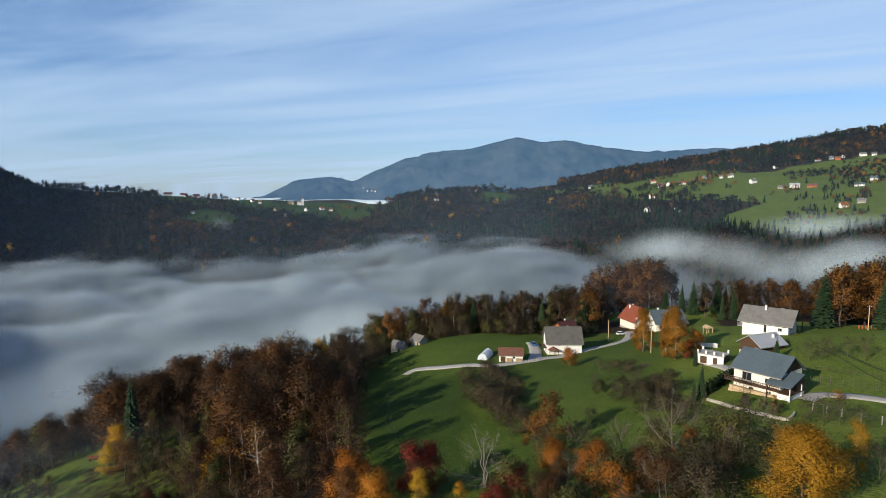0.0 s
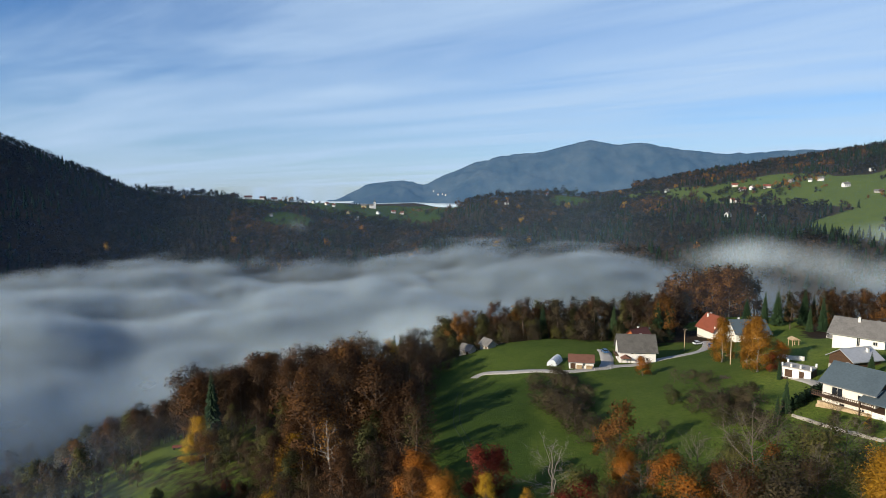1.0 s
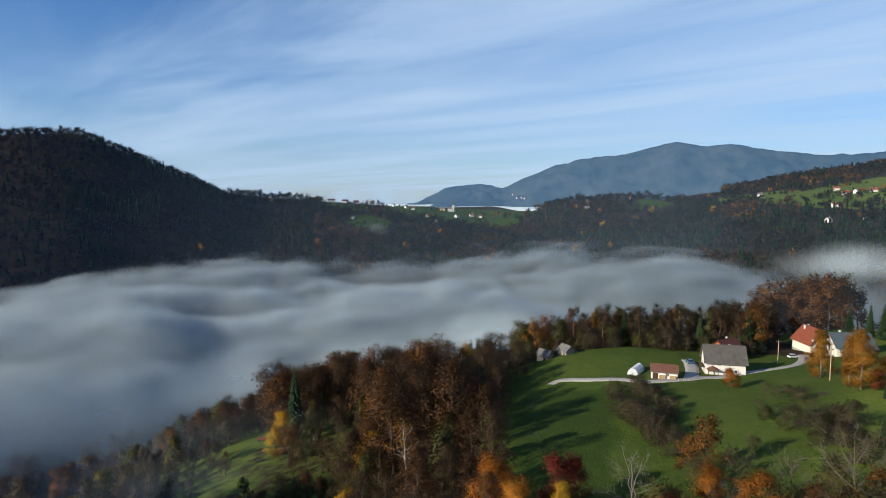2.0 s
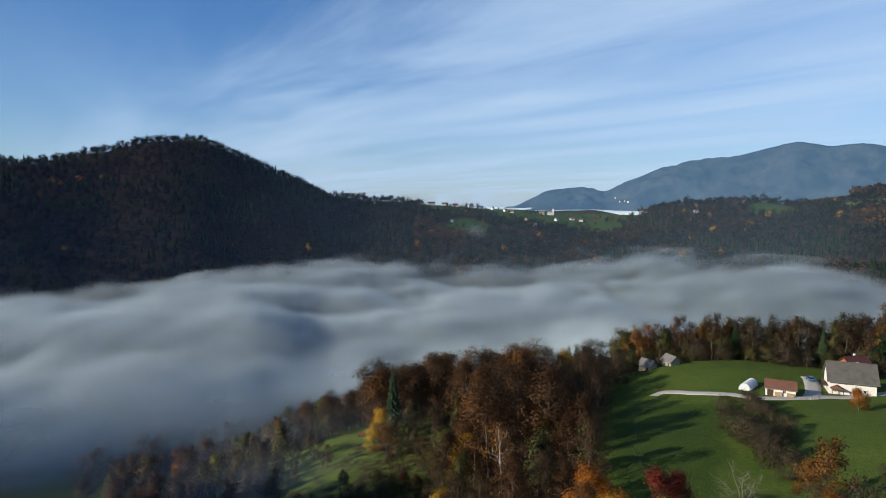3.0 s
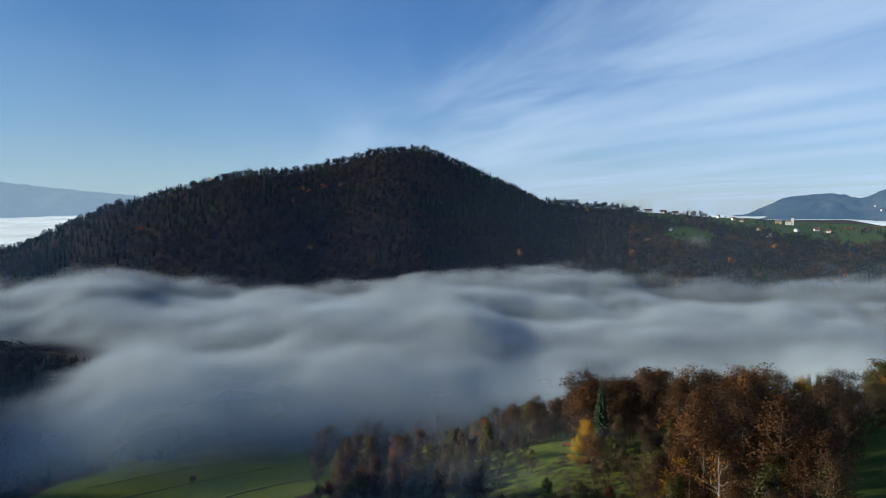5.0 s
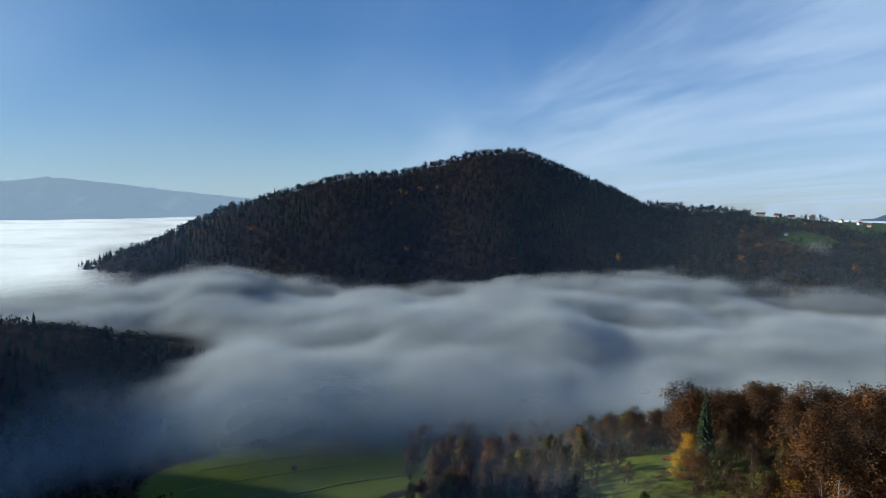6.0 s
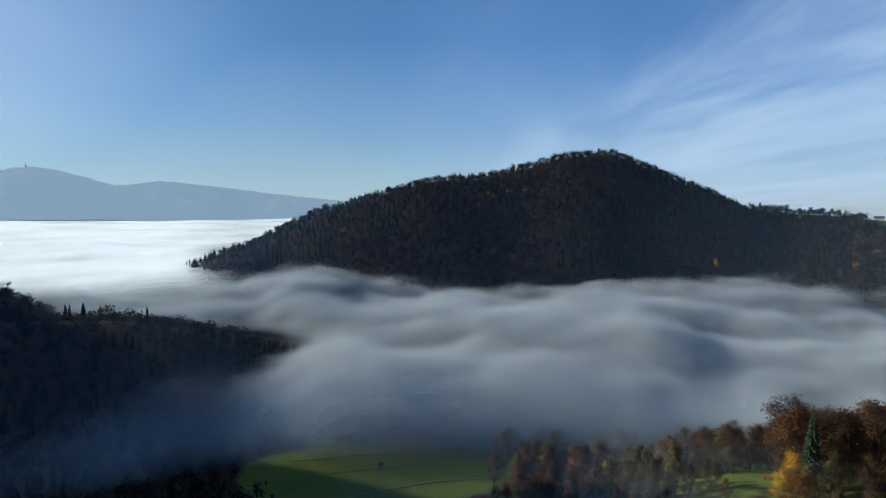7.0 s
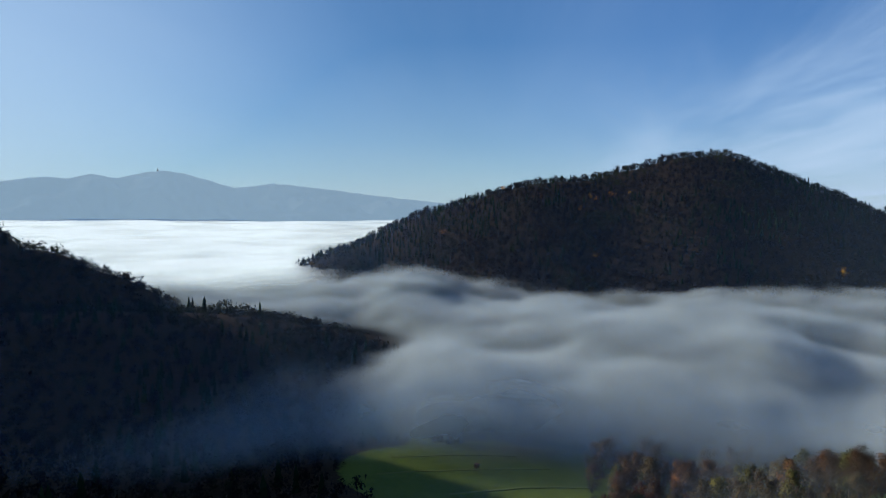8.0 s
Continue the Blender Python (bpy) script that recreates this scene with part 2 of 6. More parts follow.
def make_fog(name, noise_size, scatter=0.92, through=0.25, detail=2.0, lean=(0.0, 0.0, 2.5), tint=(0.86, 1.0, 1.08), least=0.62):
    """Drops of mist: tinted, letting light through; the thickness comes from the sheet's own density and finer curls.
    """
    m, nt = material(name)
    p = place(nt)
    squash = node(nt, "ShaderNodeMapping", {"Vector": p, "Scale": (1, 1, 1.6)}).outputs[0]
    curl = grain(nt, noise_size, detail, 0.5, squash)
    thick = calc(nt, "MULTIPLY", attribute(nt, "thickness"), ramp(nt, curl, [(0.34, least), (0.56, 1.0)]), True)
    up = node(nt, "ShaderNodeVectorMath", {0: node(nt, "ShaderNodeNewGeometry").outputs["Normal"], 1: lean}, operation="ADD").outputs[0]
    up = node(nt, "ShaderNodeVectorMath", {0: up}, operation="NORMALIZE").outputs[0]
    hue = (scatter * tint[0], scatter * tint[1], scatter * tint[2], 1)
    d = node(nt, "ShaderNodeBsdfDiffuse", {0: hue, "Normal": up})
    t = node(nt, "ShaderNodeBsdfTranslucent", {0: hue, "Normal": up})
    both = node(nt, "ShaderNodeMixShader", {0: through, 1: d.outputs[0], 2: t.outputs[0]})
    clear = node(nt, "ShaderNodeBsdfTransparent")
    out = node(nt, "ShaderNodeMixShader", {0: thick, 1: clear.outputs[0], 2: both.outputs[0]})
    node(nt, "ShaderNodeOutputMaterial", {0: out.outputs[0]})
    return m


def make_fog_bank(name, scatter, through, tint):
    """Thick rolling fog: each level is dense where it lies under the fog's billowing upper side."""
    m, nt = material(name)
    p = place(nt)
    warp = node(nt, "ShaderNodeTexNoise", {"Vector": p, "Scale": 1 / 130, "Detail": 1.0}).outputs["Color"]
    off = node(nt, "ShaderNodeVectorMath", {0: warp, 1: (80.0, 80.0, 40.0)}, operation="MULTIPLY").outputs[0]
    q = node(nt, "ShaderNodeVectorMath", {0: p, 1: off}, operation="ADD").outputs[0]
    q = node(nt, "ShaderNodeMapping", {"Vector": q, "Scale": (1, 1, 1.7)}).outputs[0]
    big, small = grain(nt, 105.0, 2.0, 0.5, q), grain(nt, 34.0, 3.0, 0.55, q)
    rolls = calc(nt, "ADD", calc(nt, "MULTIPLY", calc(nt, "SUBTRACT", big, 0.5), 54.0), calc(nt, "MULTIPLY", calc(nt, "SUBTRACT", small, 0.5), 15.0))
    top = calc(nt, "ADD", attribute(nt, "top"), calc(nt, "MULTIPLY", rolls, attribute(nt, "rolling")))
    under = calc(nt, "SUBTRACT", top, node(nt, "ShaderNodeSeparateXYZ", {0: p}).outputs[2])
    dense = node(nt, "ShaderNodeMapRange", {"Value": calc(nt, "DIVIDE", under, attribute(nt, "softness")), 1: 0.0, 2: 1.0}, interpolation_type="SMOOTHSTEP").outputs[0]
    deep = node(nt, "ShaderNodeMapRange", {"Value": under, 1: 10.0, 2: 26.0}, interpolation_type="SMOOTHSTEP").outputs[0]
    dense = calc(nt, "MULTIPLY", dense, calc(nt, "SUBTRACT", 1.0, calc(nt, "MULTIPLY", deep, attribute(nt, "hollow"))))
    thick = calc(nt, "MULTIPLY", dense, attribute(nt, "thickness"), True)
    lit = node(nt, "ShaderNodeBump", {"Height": top, "Strength": 0.13, "Distance": 1.0}).outputs[0]
    lit = node(nt, "ShaderNodeVectorMath", {0: lit, 1: (-0.12, -0.12, 0.35)}, operation="ADD").outputs[0]
    lit = node(nt, "ShaderNodeVectorMath", {0: lit}, operation="NORMALIZE").outputs[0]
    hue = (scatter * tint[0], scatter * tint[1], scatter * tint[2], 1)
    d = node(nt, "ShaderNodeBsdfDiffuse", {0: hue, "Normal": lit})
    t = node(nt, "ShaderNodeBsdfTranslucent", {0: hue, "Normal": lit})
    both = node(nt, "ShaderNodeMixShader", {0: through, 1: d.outputs[0], 2: t.outputs[0]})
    out = node(nt, "ShaderNodeMixShader", {0: thick, 1: node(nt, "ShaderNodeBsdfTransparent").outputs[0], 2: both.outputs[0]})
    node(nt, "ShaderNodeOutputMaterial", {0: out.outputs[0]})
    return m


def make_leaves(name, stops, through=0.35, vary=0.5):
    """Foliage: hue by each tree and each leaf, with light shining through."""
    m, nt = material(name)
    own = node(nt, "ShaderNodeObjectInfo").outputs["Random"]
    leaf = node(nt, "ShaderNodeNewGeometry").outputs["Random Per Island"]
    mixv = calc(nt, "ADD", calc(nt, "MULTIPLY", own, 1 - vary), calc(nt, "MULTIPLY", leaf, vary))
    c = ramp(nt, mixv, stops)
    d = node(nt, "ShaderNodeBsdfPrincipled", {"Base Color": c, "Roughness": 0.65, "Specular IOR Level": 0.2})
    t = node(nt, "ShaderNodeBsdfTranslucent", {0: c})
    s = node(nt, "ShaderNodeMixShader", {0: through, 1: d.outputs[0], 2: t.outputs[0]})
    node(nt, "ShaderNodeOutputMaterial", {0: s.outputs[0]})
    return m


def make_far_leaves(name):
    """Far woods: each tree's own hue is kept with its mesh."""
    m, nt = material(name)
    leaf = node(nt, "ShaderNodeNewGeometry").outputs["Random Per Island"]
    hue = calc(nt, "ADD", attribute(nt, "hue"), calc(nt, "MULTIPLY", calc(nt, "SUBTRACT", leaf, 0.5), 0.05))
    # stops from 0.42 to 0.5 are near-black: the shaded slopes' darkness as leaf colour
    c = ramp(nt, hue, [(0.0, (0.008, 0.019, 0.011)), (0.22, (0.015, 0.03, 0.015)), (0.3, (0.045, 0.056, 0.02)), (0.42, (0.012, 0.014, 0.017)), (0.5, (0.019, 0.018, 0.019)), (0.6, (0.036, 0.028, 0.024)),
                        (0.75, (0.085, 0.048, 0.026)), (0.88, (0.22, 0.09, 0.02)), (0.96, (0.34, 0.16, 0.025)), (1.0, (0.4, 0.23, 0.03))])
    d = node(nt, "ShaderNodeBsdfDiffuse", {0: c})
    t = node(nt, "ShaderNodeBsdfTranslucent", {0: c})
    s = node(nt, "ShaderNodeMixShader", {0: 0.25, 1: d.outputs[0], 2: t.outputs[0]})
    node(nt, "ShaderNodeOutputMaterial", {0: s.outputs[0]})
    return m


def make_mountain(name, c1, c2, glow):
    """A far mountain; the blue of the air over it is added as a glow."""
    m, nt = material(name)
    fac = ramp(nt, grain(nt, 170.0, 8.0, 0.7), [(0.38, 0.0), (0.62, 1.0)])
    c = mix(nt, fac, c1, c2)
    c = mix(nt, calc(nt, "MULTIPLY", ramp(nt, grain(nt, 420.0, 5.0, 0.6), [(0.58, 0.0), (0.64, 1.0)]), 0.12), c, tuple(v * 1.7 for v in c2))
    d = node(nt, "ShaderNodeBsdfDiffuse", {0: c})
    # emission stands in for the blue air light before the slopes
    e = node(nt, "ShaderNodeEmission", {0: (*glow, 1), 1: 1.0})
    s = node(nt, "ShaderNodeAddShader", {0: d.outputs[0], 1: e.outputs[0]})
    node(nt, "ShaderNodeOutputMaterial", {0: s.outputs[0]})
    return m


GROUND = make_ground()
# valley fog painted grey-blue: its dimmer light is put into the colour
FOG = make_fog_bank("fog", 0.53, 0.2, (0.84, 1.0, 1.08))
# far fog painted near-white, normals leaned sunward, to hold its sunlit brightness
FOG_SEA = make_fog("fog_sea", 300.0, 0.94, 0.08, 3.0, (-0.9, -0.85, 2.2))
# the air's blue light is painted in as the tint
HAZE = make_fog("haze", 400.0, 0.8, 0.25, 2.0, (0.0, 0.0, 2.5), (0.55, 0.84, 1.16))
MIST = make_fog("mist", 40.0, 0.85, 0.3, 2.0, (-0.4, -0.4, 1.5), (0.82, 1.0, 1.12))
FAR_LEAVES = make_far_leaves("far_leaves")
OAK_LEAVES = make_leaves("oak_leaves", [(0.0, (0.03, 0.018, 0.011)), (0.4, (0.062, 0.032, 0.014)), (0.7, (0.11, 0.05, 0.017)), (0.9, (0.19, 0.085, 0.02)), (1.0, (0.27, 0.14, 0.03))], 0.35, 0.3)
RUST_LEAVES = make_leaves("rust_leaves", [(0.0, (0.08, 0.036, 0.014)), (0.5, (0.17, 0.075, 0.02)), (1.0, (0.3, 0.14, 0.028))], 0.35, 0.34)
BEECH_LEAVES = make_leaves("beech_leaves", [(0.0, (0.032, 0.021, 0.014)), (0.5, (0.068, 0.039, 0.02)), (0.8, (0.1, 0.06, 0.024)), (1.0, (0.085, 0.078, 0.024))], 0.35, 0.34)
YELLOW_LEAVES = make_leaves("yellow_leaves", [(0.0, (0.26, 0.13, 0.016)), (0.4, (0.46, 0.25, 0.02)), (0.75, (0.6, 0.36, 0.025)), (1.0, (0.42, 0.33, 0.04))])
BIRCH_LEAVES = make_leaves("birch_leaves", [(0.0, (0.22, 0.1, 0.016)), (0.5, (0.38, 0.18, 0.022)), (1.0, (0.48, 0.25, 0.035))])
ORANGE_LEAVES = make_leaves("orange_leaves", [(0.0, (0.22, 0.08, 0.015)), (0.5, (0.4, 0.15, 0.02)), (1.0, (0.5, 0.24, 0.03))])
RED_LEAVES = make_leaves("red_leaves", [(0.0, (0.09, 0.018, 0.014)), (0.5, (0.2, 0.035, 0.02)), (1.0, (0.28, 0.075, 0.025))])
OLIVE_LEAVES = make_leaves("olive_leaves", [(0.0, (0.045, 0.05, 0.018)), (0.5, (0.085, 0.085, 0.026)), (1.0, (0.17, 0.15, 0.035))])
DARK_LEAVES = make_leaves("dark_leaves", [(0.0, (0.045, 0.036, 0.022)), (0.5, (0.078, 0.061, 0.033)), (1.0, (0.12, 0.098, 0.046))])
NEEDLES = make_leaves("needles", [(0.0, (0.012, 0.028, 0.012)), (0.5, (0.022, 0.045, 0.018)), (1.0, (0.04, 0.065, 0.022))], 0.1)
BARK = surface("bark", (0.07, 0.052, 0.04), (0.13, 0.1, 0.08), 0.15, 0.95, 0.5, 0.03)
PALE_BARK = surface("pale_bark", (0.15, 0.135, 0.11), (0.25, 0.225, 0.19), 0.2, 0.9, 0.3, 0.02)
GREY_BARK = surface("grey_bark", (0.1, 0.086, 0.066), (0.17, 0.147, 0.115), 0.2, 0.9, 0.3, 0.02)
BIRCH_BARK = surface("birch_bark", (0.27, 0.25, 0.22), (0.4, 0.38, 0.34), 0.3, 0.85, 0.3, 0.02, stain=0.6)
# ---- meshes ----
def mesh_of(name, verts, faces, mats=(), smooth=False):
    me = bpy.data.meshes.new(name)
    me.from_pydata([tuple(v) for v in verts] if not isinstance(verts, np.ndarray) else verts.tolist(), [], faces if isinstance(faces, list) else faces.tolist())
    for m in mats:
        me.materials.append(m)
    if smooth:
        me.polygons.foreach_set("use_smooth", [True] * len(me.polygons))
    me.update()
    return me


def keep(me, name, values):
    """Store one number for each vertex."""
    a = me.attributes.new(name, "FLOAT", "POINT")
    a.data.foreach_set("value", np.asarray(values, np.float32).ravel())


def round_light(corners, faces, outward):
    """Turn leaf faces outwards and let them take the light of the rounded crown they belong to."""
    v, f, o = np.asarray(corners, float), np.asarray(faces), np.asarray(outward, float)
    o = o / np.maximum(np.linalg.norm(o, axis=1), 1e-6)[:, None]
    n = np.cross(v[f[:, 1]] - v[f[:, 0]], v[f[:, 2]] - v[f[:, 0]])
    back = (n * o[f[:, 0]]).sum(1) < 0
    f = np.where(back[:, None], f[:, ::-1], f)
    return f, o


def polar(azimuths, rings):
    a, r = np.meshgrid(np.radians(azimuths), rings)
    return r * np.sin(a), r * np.cos(a)


def grid_faces(rows, cols, closed):
    i, j = np.meshgrid(np.arange(rows - 1), np.arange(cols if closed else cols - 1), indexing="ij")
    k = (j + 1) % cols
    return np.stack([i * cols + j, (i + 1) * cols + j, (i + 1) * cols + k, i * cols + k], -1).reshape(-1, 4)


# clearings in the woods: bearing, distance, half width across, half depth, turn
CLEARINGS = [(-22.3, 1680, 75, 135), (-17, 1680, 115, 100), (-12, 1660, 130, 130), (-7.8, 1700, 90, 90), (-20.5, 1443, 58.5, 91), (-9, 1560, 91, 58.5), (5, 1618.5, 45.5, 39),
             (13.2, 1690, 110.5, 97.5), (19.5, 1612, 208, 156), (27, 1456, 260, 169), (33, 1495, 247, 247), (35.5, 1600, 200, 200), (42, 1430, 325, 390),
             (31.5, 1150, 160, 115), (-65, 318.5, 71.5, 49.4)]


def wood(x, y):
    """1 in the woods, 0 on open grass, for the far slopes."""
    warp = (rough_noise(x, y, 155, 31) - 0.5) * 1.3
    open_ = np.zeros(np.shape(x))
    for az, d, across, deep in CLEARINGS:
        cx, cy = spot(az, d)
        s, c = math.sin(radians(az)), math.cos(radians(az))
        dx, dy = x - cx, y - cy
        e = np.hypot((dx * c - dy * s) / across, (dx * s + dy * c) / deep)
        open_ = np.maximum(open_, 1 - step(0.85, 1.1, e + warp * 0.6))
    return 1 - open_


def near_wood(x, y):
    """Leaf litter under the trees of the farm's spur."""
    r, a = np.hypot(x, y), bearing(x, y)
    w = rough_noise(x, y, 34, 44) - 0.5
    edge = -5.5 + 10 * w + np.clip((143 - r) * 0.046, -3, 8)
    left = (1 - step(edge - 3.0, edge + 1.5, a)) * (1 - (1 - step(-23.5, -21.0, a)) * (1 - step(236, 262, r))) * (1 - step(240, 312, r + 52 * w)) * step(-25, -23, a)
    back = step(266, 296, r + 39 * w + 13 * step(5, -6, a)) * (1 - step(19, 24, a)) * step(-12, -6, a)
    beyond = step(247, 280, r + 32 * w) * step(22, 26, a)
    glade = np.exp(-((a - 18.5) / 3.5) ** 2 - ((r - 341) / 34) ** 2)
    return np.clip(np.maximum(np.maximum(left, back), beyond) - 1.3 * glade, 0, 1)


def ground_at(x, y):
    return float(height(np.array([x]), np.array([y]))[0])


def make_land():
    az = np.r_[np.arange(-112, 46, 0.5), np.arange(46, 248, 4)]
    rings = np.r_[np.linspace(2, 80, 14), np.arange(82, 342, 2.7), np.geomspace(344, 2500, 120), np.geomspace(2560, 4950, 12)]
    x, y = polar(az, rings)
    z = height(x, y)
    rows, cols = x.shape
    verts = np.vstack([np.stack([x, y, z], -1).reshape(-1, 3), [[0, 0, float(height(0.0, 0.0))]]])
    faces = grid_faces(rows, cols, True)[:, ::-1].tolist() + [[rows * cols, k, (k + 1) % cols][::-1] for k in range(cols)]
    me = mesh_of("ground", verts, faces, [GROUND], True)
    w = np.where(np.hypot(x, y) > 430, wood(x, y), near_wood(x, y))
    low = (z < 33) & (np.hypot(x, y) <= 430) & (bearing(x, y) < -44)
    w = np.where(low, wood(x, y) * np.maximum(step(0.42, 0.62, rough_noise(x, y, 40, 8)), step(-69, -73, bearing(x, y))), w)
    # thin litter darkens the left slope in place of its shade
    slope = (1 - step(-24, -12, bearing(x, y))) * step(-46, -40, bearing(x, y)) * (np.hypot(x, y) < 250)
    w = np.maximum(w, slope * (0.3 + 0.5 * rough_noise(x, y, 26, 12)) * step(90, 120, np.hypot(x, y)))
    keep(me, "wood", np.r_[w.ravel(), 0])
    dry = np.exp(-((bearing(x, y) + 60) / 5) ** 2 - ((np.hypot(x, y) - 358) / 18) ** 2)
    b, r = bearing(x, y), np.hypot(x, y)
    # field crop and left slope, darkened with painted shade; sunward right lawn left lighter
    crop = np.maximum(0.3 * (1 - step(-30, -22, b)), step(-9, -6, b) * (1 - step(3.0, 5.5, b + 8 * (rough_noise(x, y, 30, 71) - 0.5))) * step(100, 130, r) * (1 - step(212, 222, r)))
    crop = np.maximum(crop, 0.62 * step(-26, -18, b) * (1 - step(18, 24, b + 7 * (rough_noise(x, y, 40, 73) - 0.5)))) * (r < 430)
    # far grass darker on the left than on the right
    crop = np.where(r < 430, crop, np.where(b < 8, 1.1, 0.35))
    keep(me, "crop", np.r_[(0.85 * crop).ravel(), 0])
    keep(me, "dry", np.r_[np.clip(dry, 0, 1).ravel(), 0])
    tagged(new("ground", me), "green autumn meadows and leaf-strewn wooded hills", "ground", kind="structure")


make_land()


def range_of_hills(name, label, knots, foot, mat, seed):
    """A far mountain range along a crest of (bearing, distance, height)."""
    az = np.arange(knots[0][0], knots[-1][0] + 0.01, 0.15)
    k = np.array(knots, float)
    top, dist = np.interp(az, k[:, 0], k[:, 2]), np.interp(az, k[:, 0], k[:, 1])
    rows = []
    for f in np.linspace(0, 1, 26):
        d = dist - (1 - f) * 620
        fall = (1 - f) ** 1.15
        ax, ay = d * np.sin(np.radians(az)), d * np.cos(np.radians(az))
        rib = (rough_noise(ax, ay, 260, seed) - 0.5) * 300 * f * (1 - f) * 2.2
        z = top - (top - foot) * fall + rib + (rough_noise(ax, ay, 45, seed + 3) - 0.5) * 14 * (0.4 + f)
        rows.append(np.stack([ax, ay, z], -1))
    for f in (0.3, 1.0):
        d = dist + f * 120
        rows.append(np.stack([d * np.sin(np.radians(az)), d * np.cos(np.radians(az)), top - (top - foot) * f], -1))
    v = np.concatenate(rows)
    me = mesh_of(name, v, grid_faces(len(rows), len(az), False)[:, ::-1], [mat], True)
    return tagged(new(name, me), label, "mountain range", kind="structure")


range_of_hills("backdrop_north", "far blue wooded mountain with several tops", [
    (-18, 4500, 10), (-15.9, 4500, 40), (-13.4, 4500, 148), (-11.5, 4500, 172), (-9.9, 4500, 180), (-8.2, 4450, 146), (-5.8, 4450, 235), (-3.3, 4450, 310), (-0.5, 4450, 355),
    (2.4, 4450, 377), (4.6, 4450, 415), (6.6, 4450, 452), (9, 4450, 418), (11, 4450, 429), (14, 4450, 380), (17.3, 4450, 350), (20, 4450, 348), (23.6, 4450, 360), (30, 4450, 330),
    (40, 4450, 290)], -10, make_mountain("mountain_blue_glow", (0.014, 0.026, 0.032), (0.046, 0.056, 0.056), (0.035, 0.08, 0.15)), 50)
# its pale haze is put in as a strong blue-white glow
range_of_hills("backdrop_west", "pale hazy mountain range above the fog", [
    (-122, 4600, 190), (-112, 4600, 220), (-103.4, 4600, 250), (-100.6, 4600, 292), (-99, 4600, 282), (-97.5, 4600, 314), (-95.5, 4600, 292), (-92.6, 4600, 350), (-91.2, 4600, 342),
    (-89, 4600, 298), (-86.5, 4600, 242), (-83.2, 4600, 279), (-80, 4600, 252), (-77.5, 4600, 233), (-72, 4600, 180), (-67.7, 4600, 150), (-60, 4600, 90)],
    -10, make_mountain("mountain_pale_glow", (0.03, 0.04, 0.05), (0.045, 0.055, 0.065), (0.22, 0.33, 0.43)), 70)


# ---- fog ----
def fog_top(x, y):
    """The mean height of the fog's upper side."""
    r, a = np.hypot(x, y), bearing(x, y)
    broad = (soft_noise(x, y, 300, 81) - 0.5) * 22
    lift = 14 * step(-46, -22, a) * step(560, 1000, r) + 20 * step(-8, 8, a) * step(480, 760, r) + 22 * np.exp(-(((a + 71) / 5.5) ** 2)) * step(600, 900, r)
    calm = 1 - step(1500, 2100, r)
    fill = 21 * step(-34, -42, a) * step(-76, -68, a) * step(240, 330, r) * (1 - step(560, 900, r))
    return 4 + fill + (broad * step(250, 600, r) + lift) * calm


# openings where the fog sinks: bearing, distance, half length across, half depth, metres
SINKS = [(-26, 800, 36, 42, 44), (-31.5, 700, 70, 40, 22), (-20, 930, 80, 30, 22), (3, 980, 60, 40, 20), (8, 690, 80, 46, 26), (-48, 930, 70, 36, 20), (-62, 520, 60, 34, 20)]


def fog_sheet(z):
    """One level of the fog at height z."""
    az = np.r_[np.arange(-112, 46, 1.9), np.arange(46, 248, 16.0)]
    rings = np.r_[np.geomspace(235, 1700, 54), np.geomspace(1780, 3000, 8)]
    x, y = polar(az, rings)
    r, a = np.hypot(x, y), bearing(x, y)
    top = fog_top(x, y)
    for sa, sd, wide, deep, down in SINKS:
        gx, gy = spot(sa, sd)
        s, c = math.sin(radians(sa)), math.cos(radians(sa))
        top = top - down * np.exp(-((((x - gx) * c - (y - gy) * s) / wide) ** 2) - (((x - gx) * s + (y - gy) * c) / deep) ** 2)
    sector = step(-34, -42, a) * step(-80, -72, a)
    shore = 262 + 150 * step(-71, -78, a) + 130 * step(-14, 0, a) + 6 * sector
    ragged = r + 120 * (rough_noise(x, y, 120, 60, 2) - 0.5)
    near = step(shore, shore + 250 - 120 * sector, ragged)
    thin = (0.9 * np.exp(-(((a - 24.5) / 4.5) ** 2)) + 0.6 * step(27, 31, a)) * (1 - step(1600, 2000, r))
    full = 0.3 * near * (1 - step(1500, 2000, r) * step(-58, -66, a)) * (1 - 0.85 * thin) * (1 - step(1900, 2900, r))
    full = full * step(4, 22, z - height(x, y))
    faces = grid_faces(*x.shape, True)[:, ::-1]
    faces = faces[full.ravel()[faces].max(1) > 0.002]
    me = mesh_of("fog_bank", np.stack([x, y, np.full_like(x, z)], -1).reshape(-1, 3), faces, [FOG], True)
    for key, values in (("thickness", full), ("top", top), ("hollow", 0.9 * (1 - step(430, 620, r))), ("softness", 17 - 5 * (1 - step(320, 700, r)) + 8 * thin), ("rolling", 0.6 + 0.4 * step(380, 800, r) - 0.6 * step(1500, 2000, r))):
        keep(me, key, values.ravel())
    return tagged(new("fog_bank", me), "layer of white morning fog filling the valley", "fog", "valley fog", "stuff")


for k in range(30):
    fog_sheet(-36 + 2.6 * k)


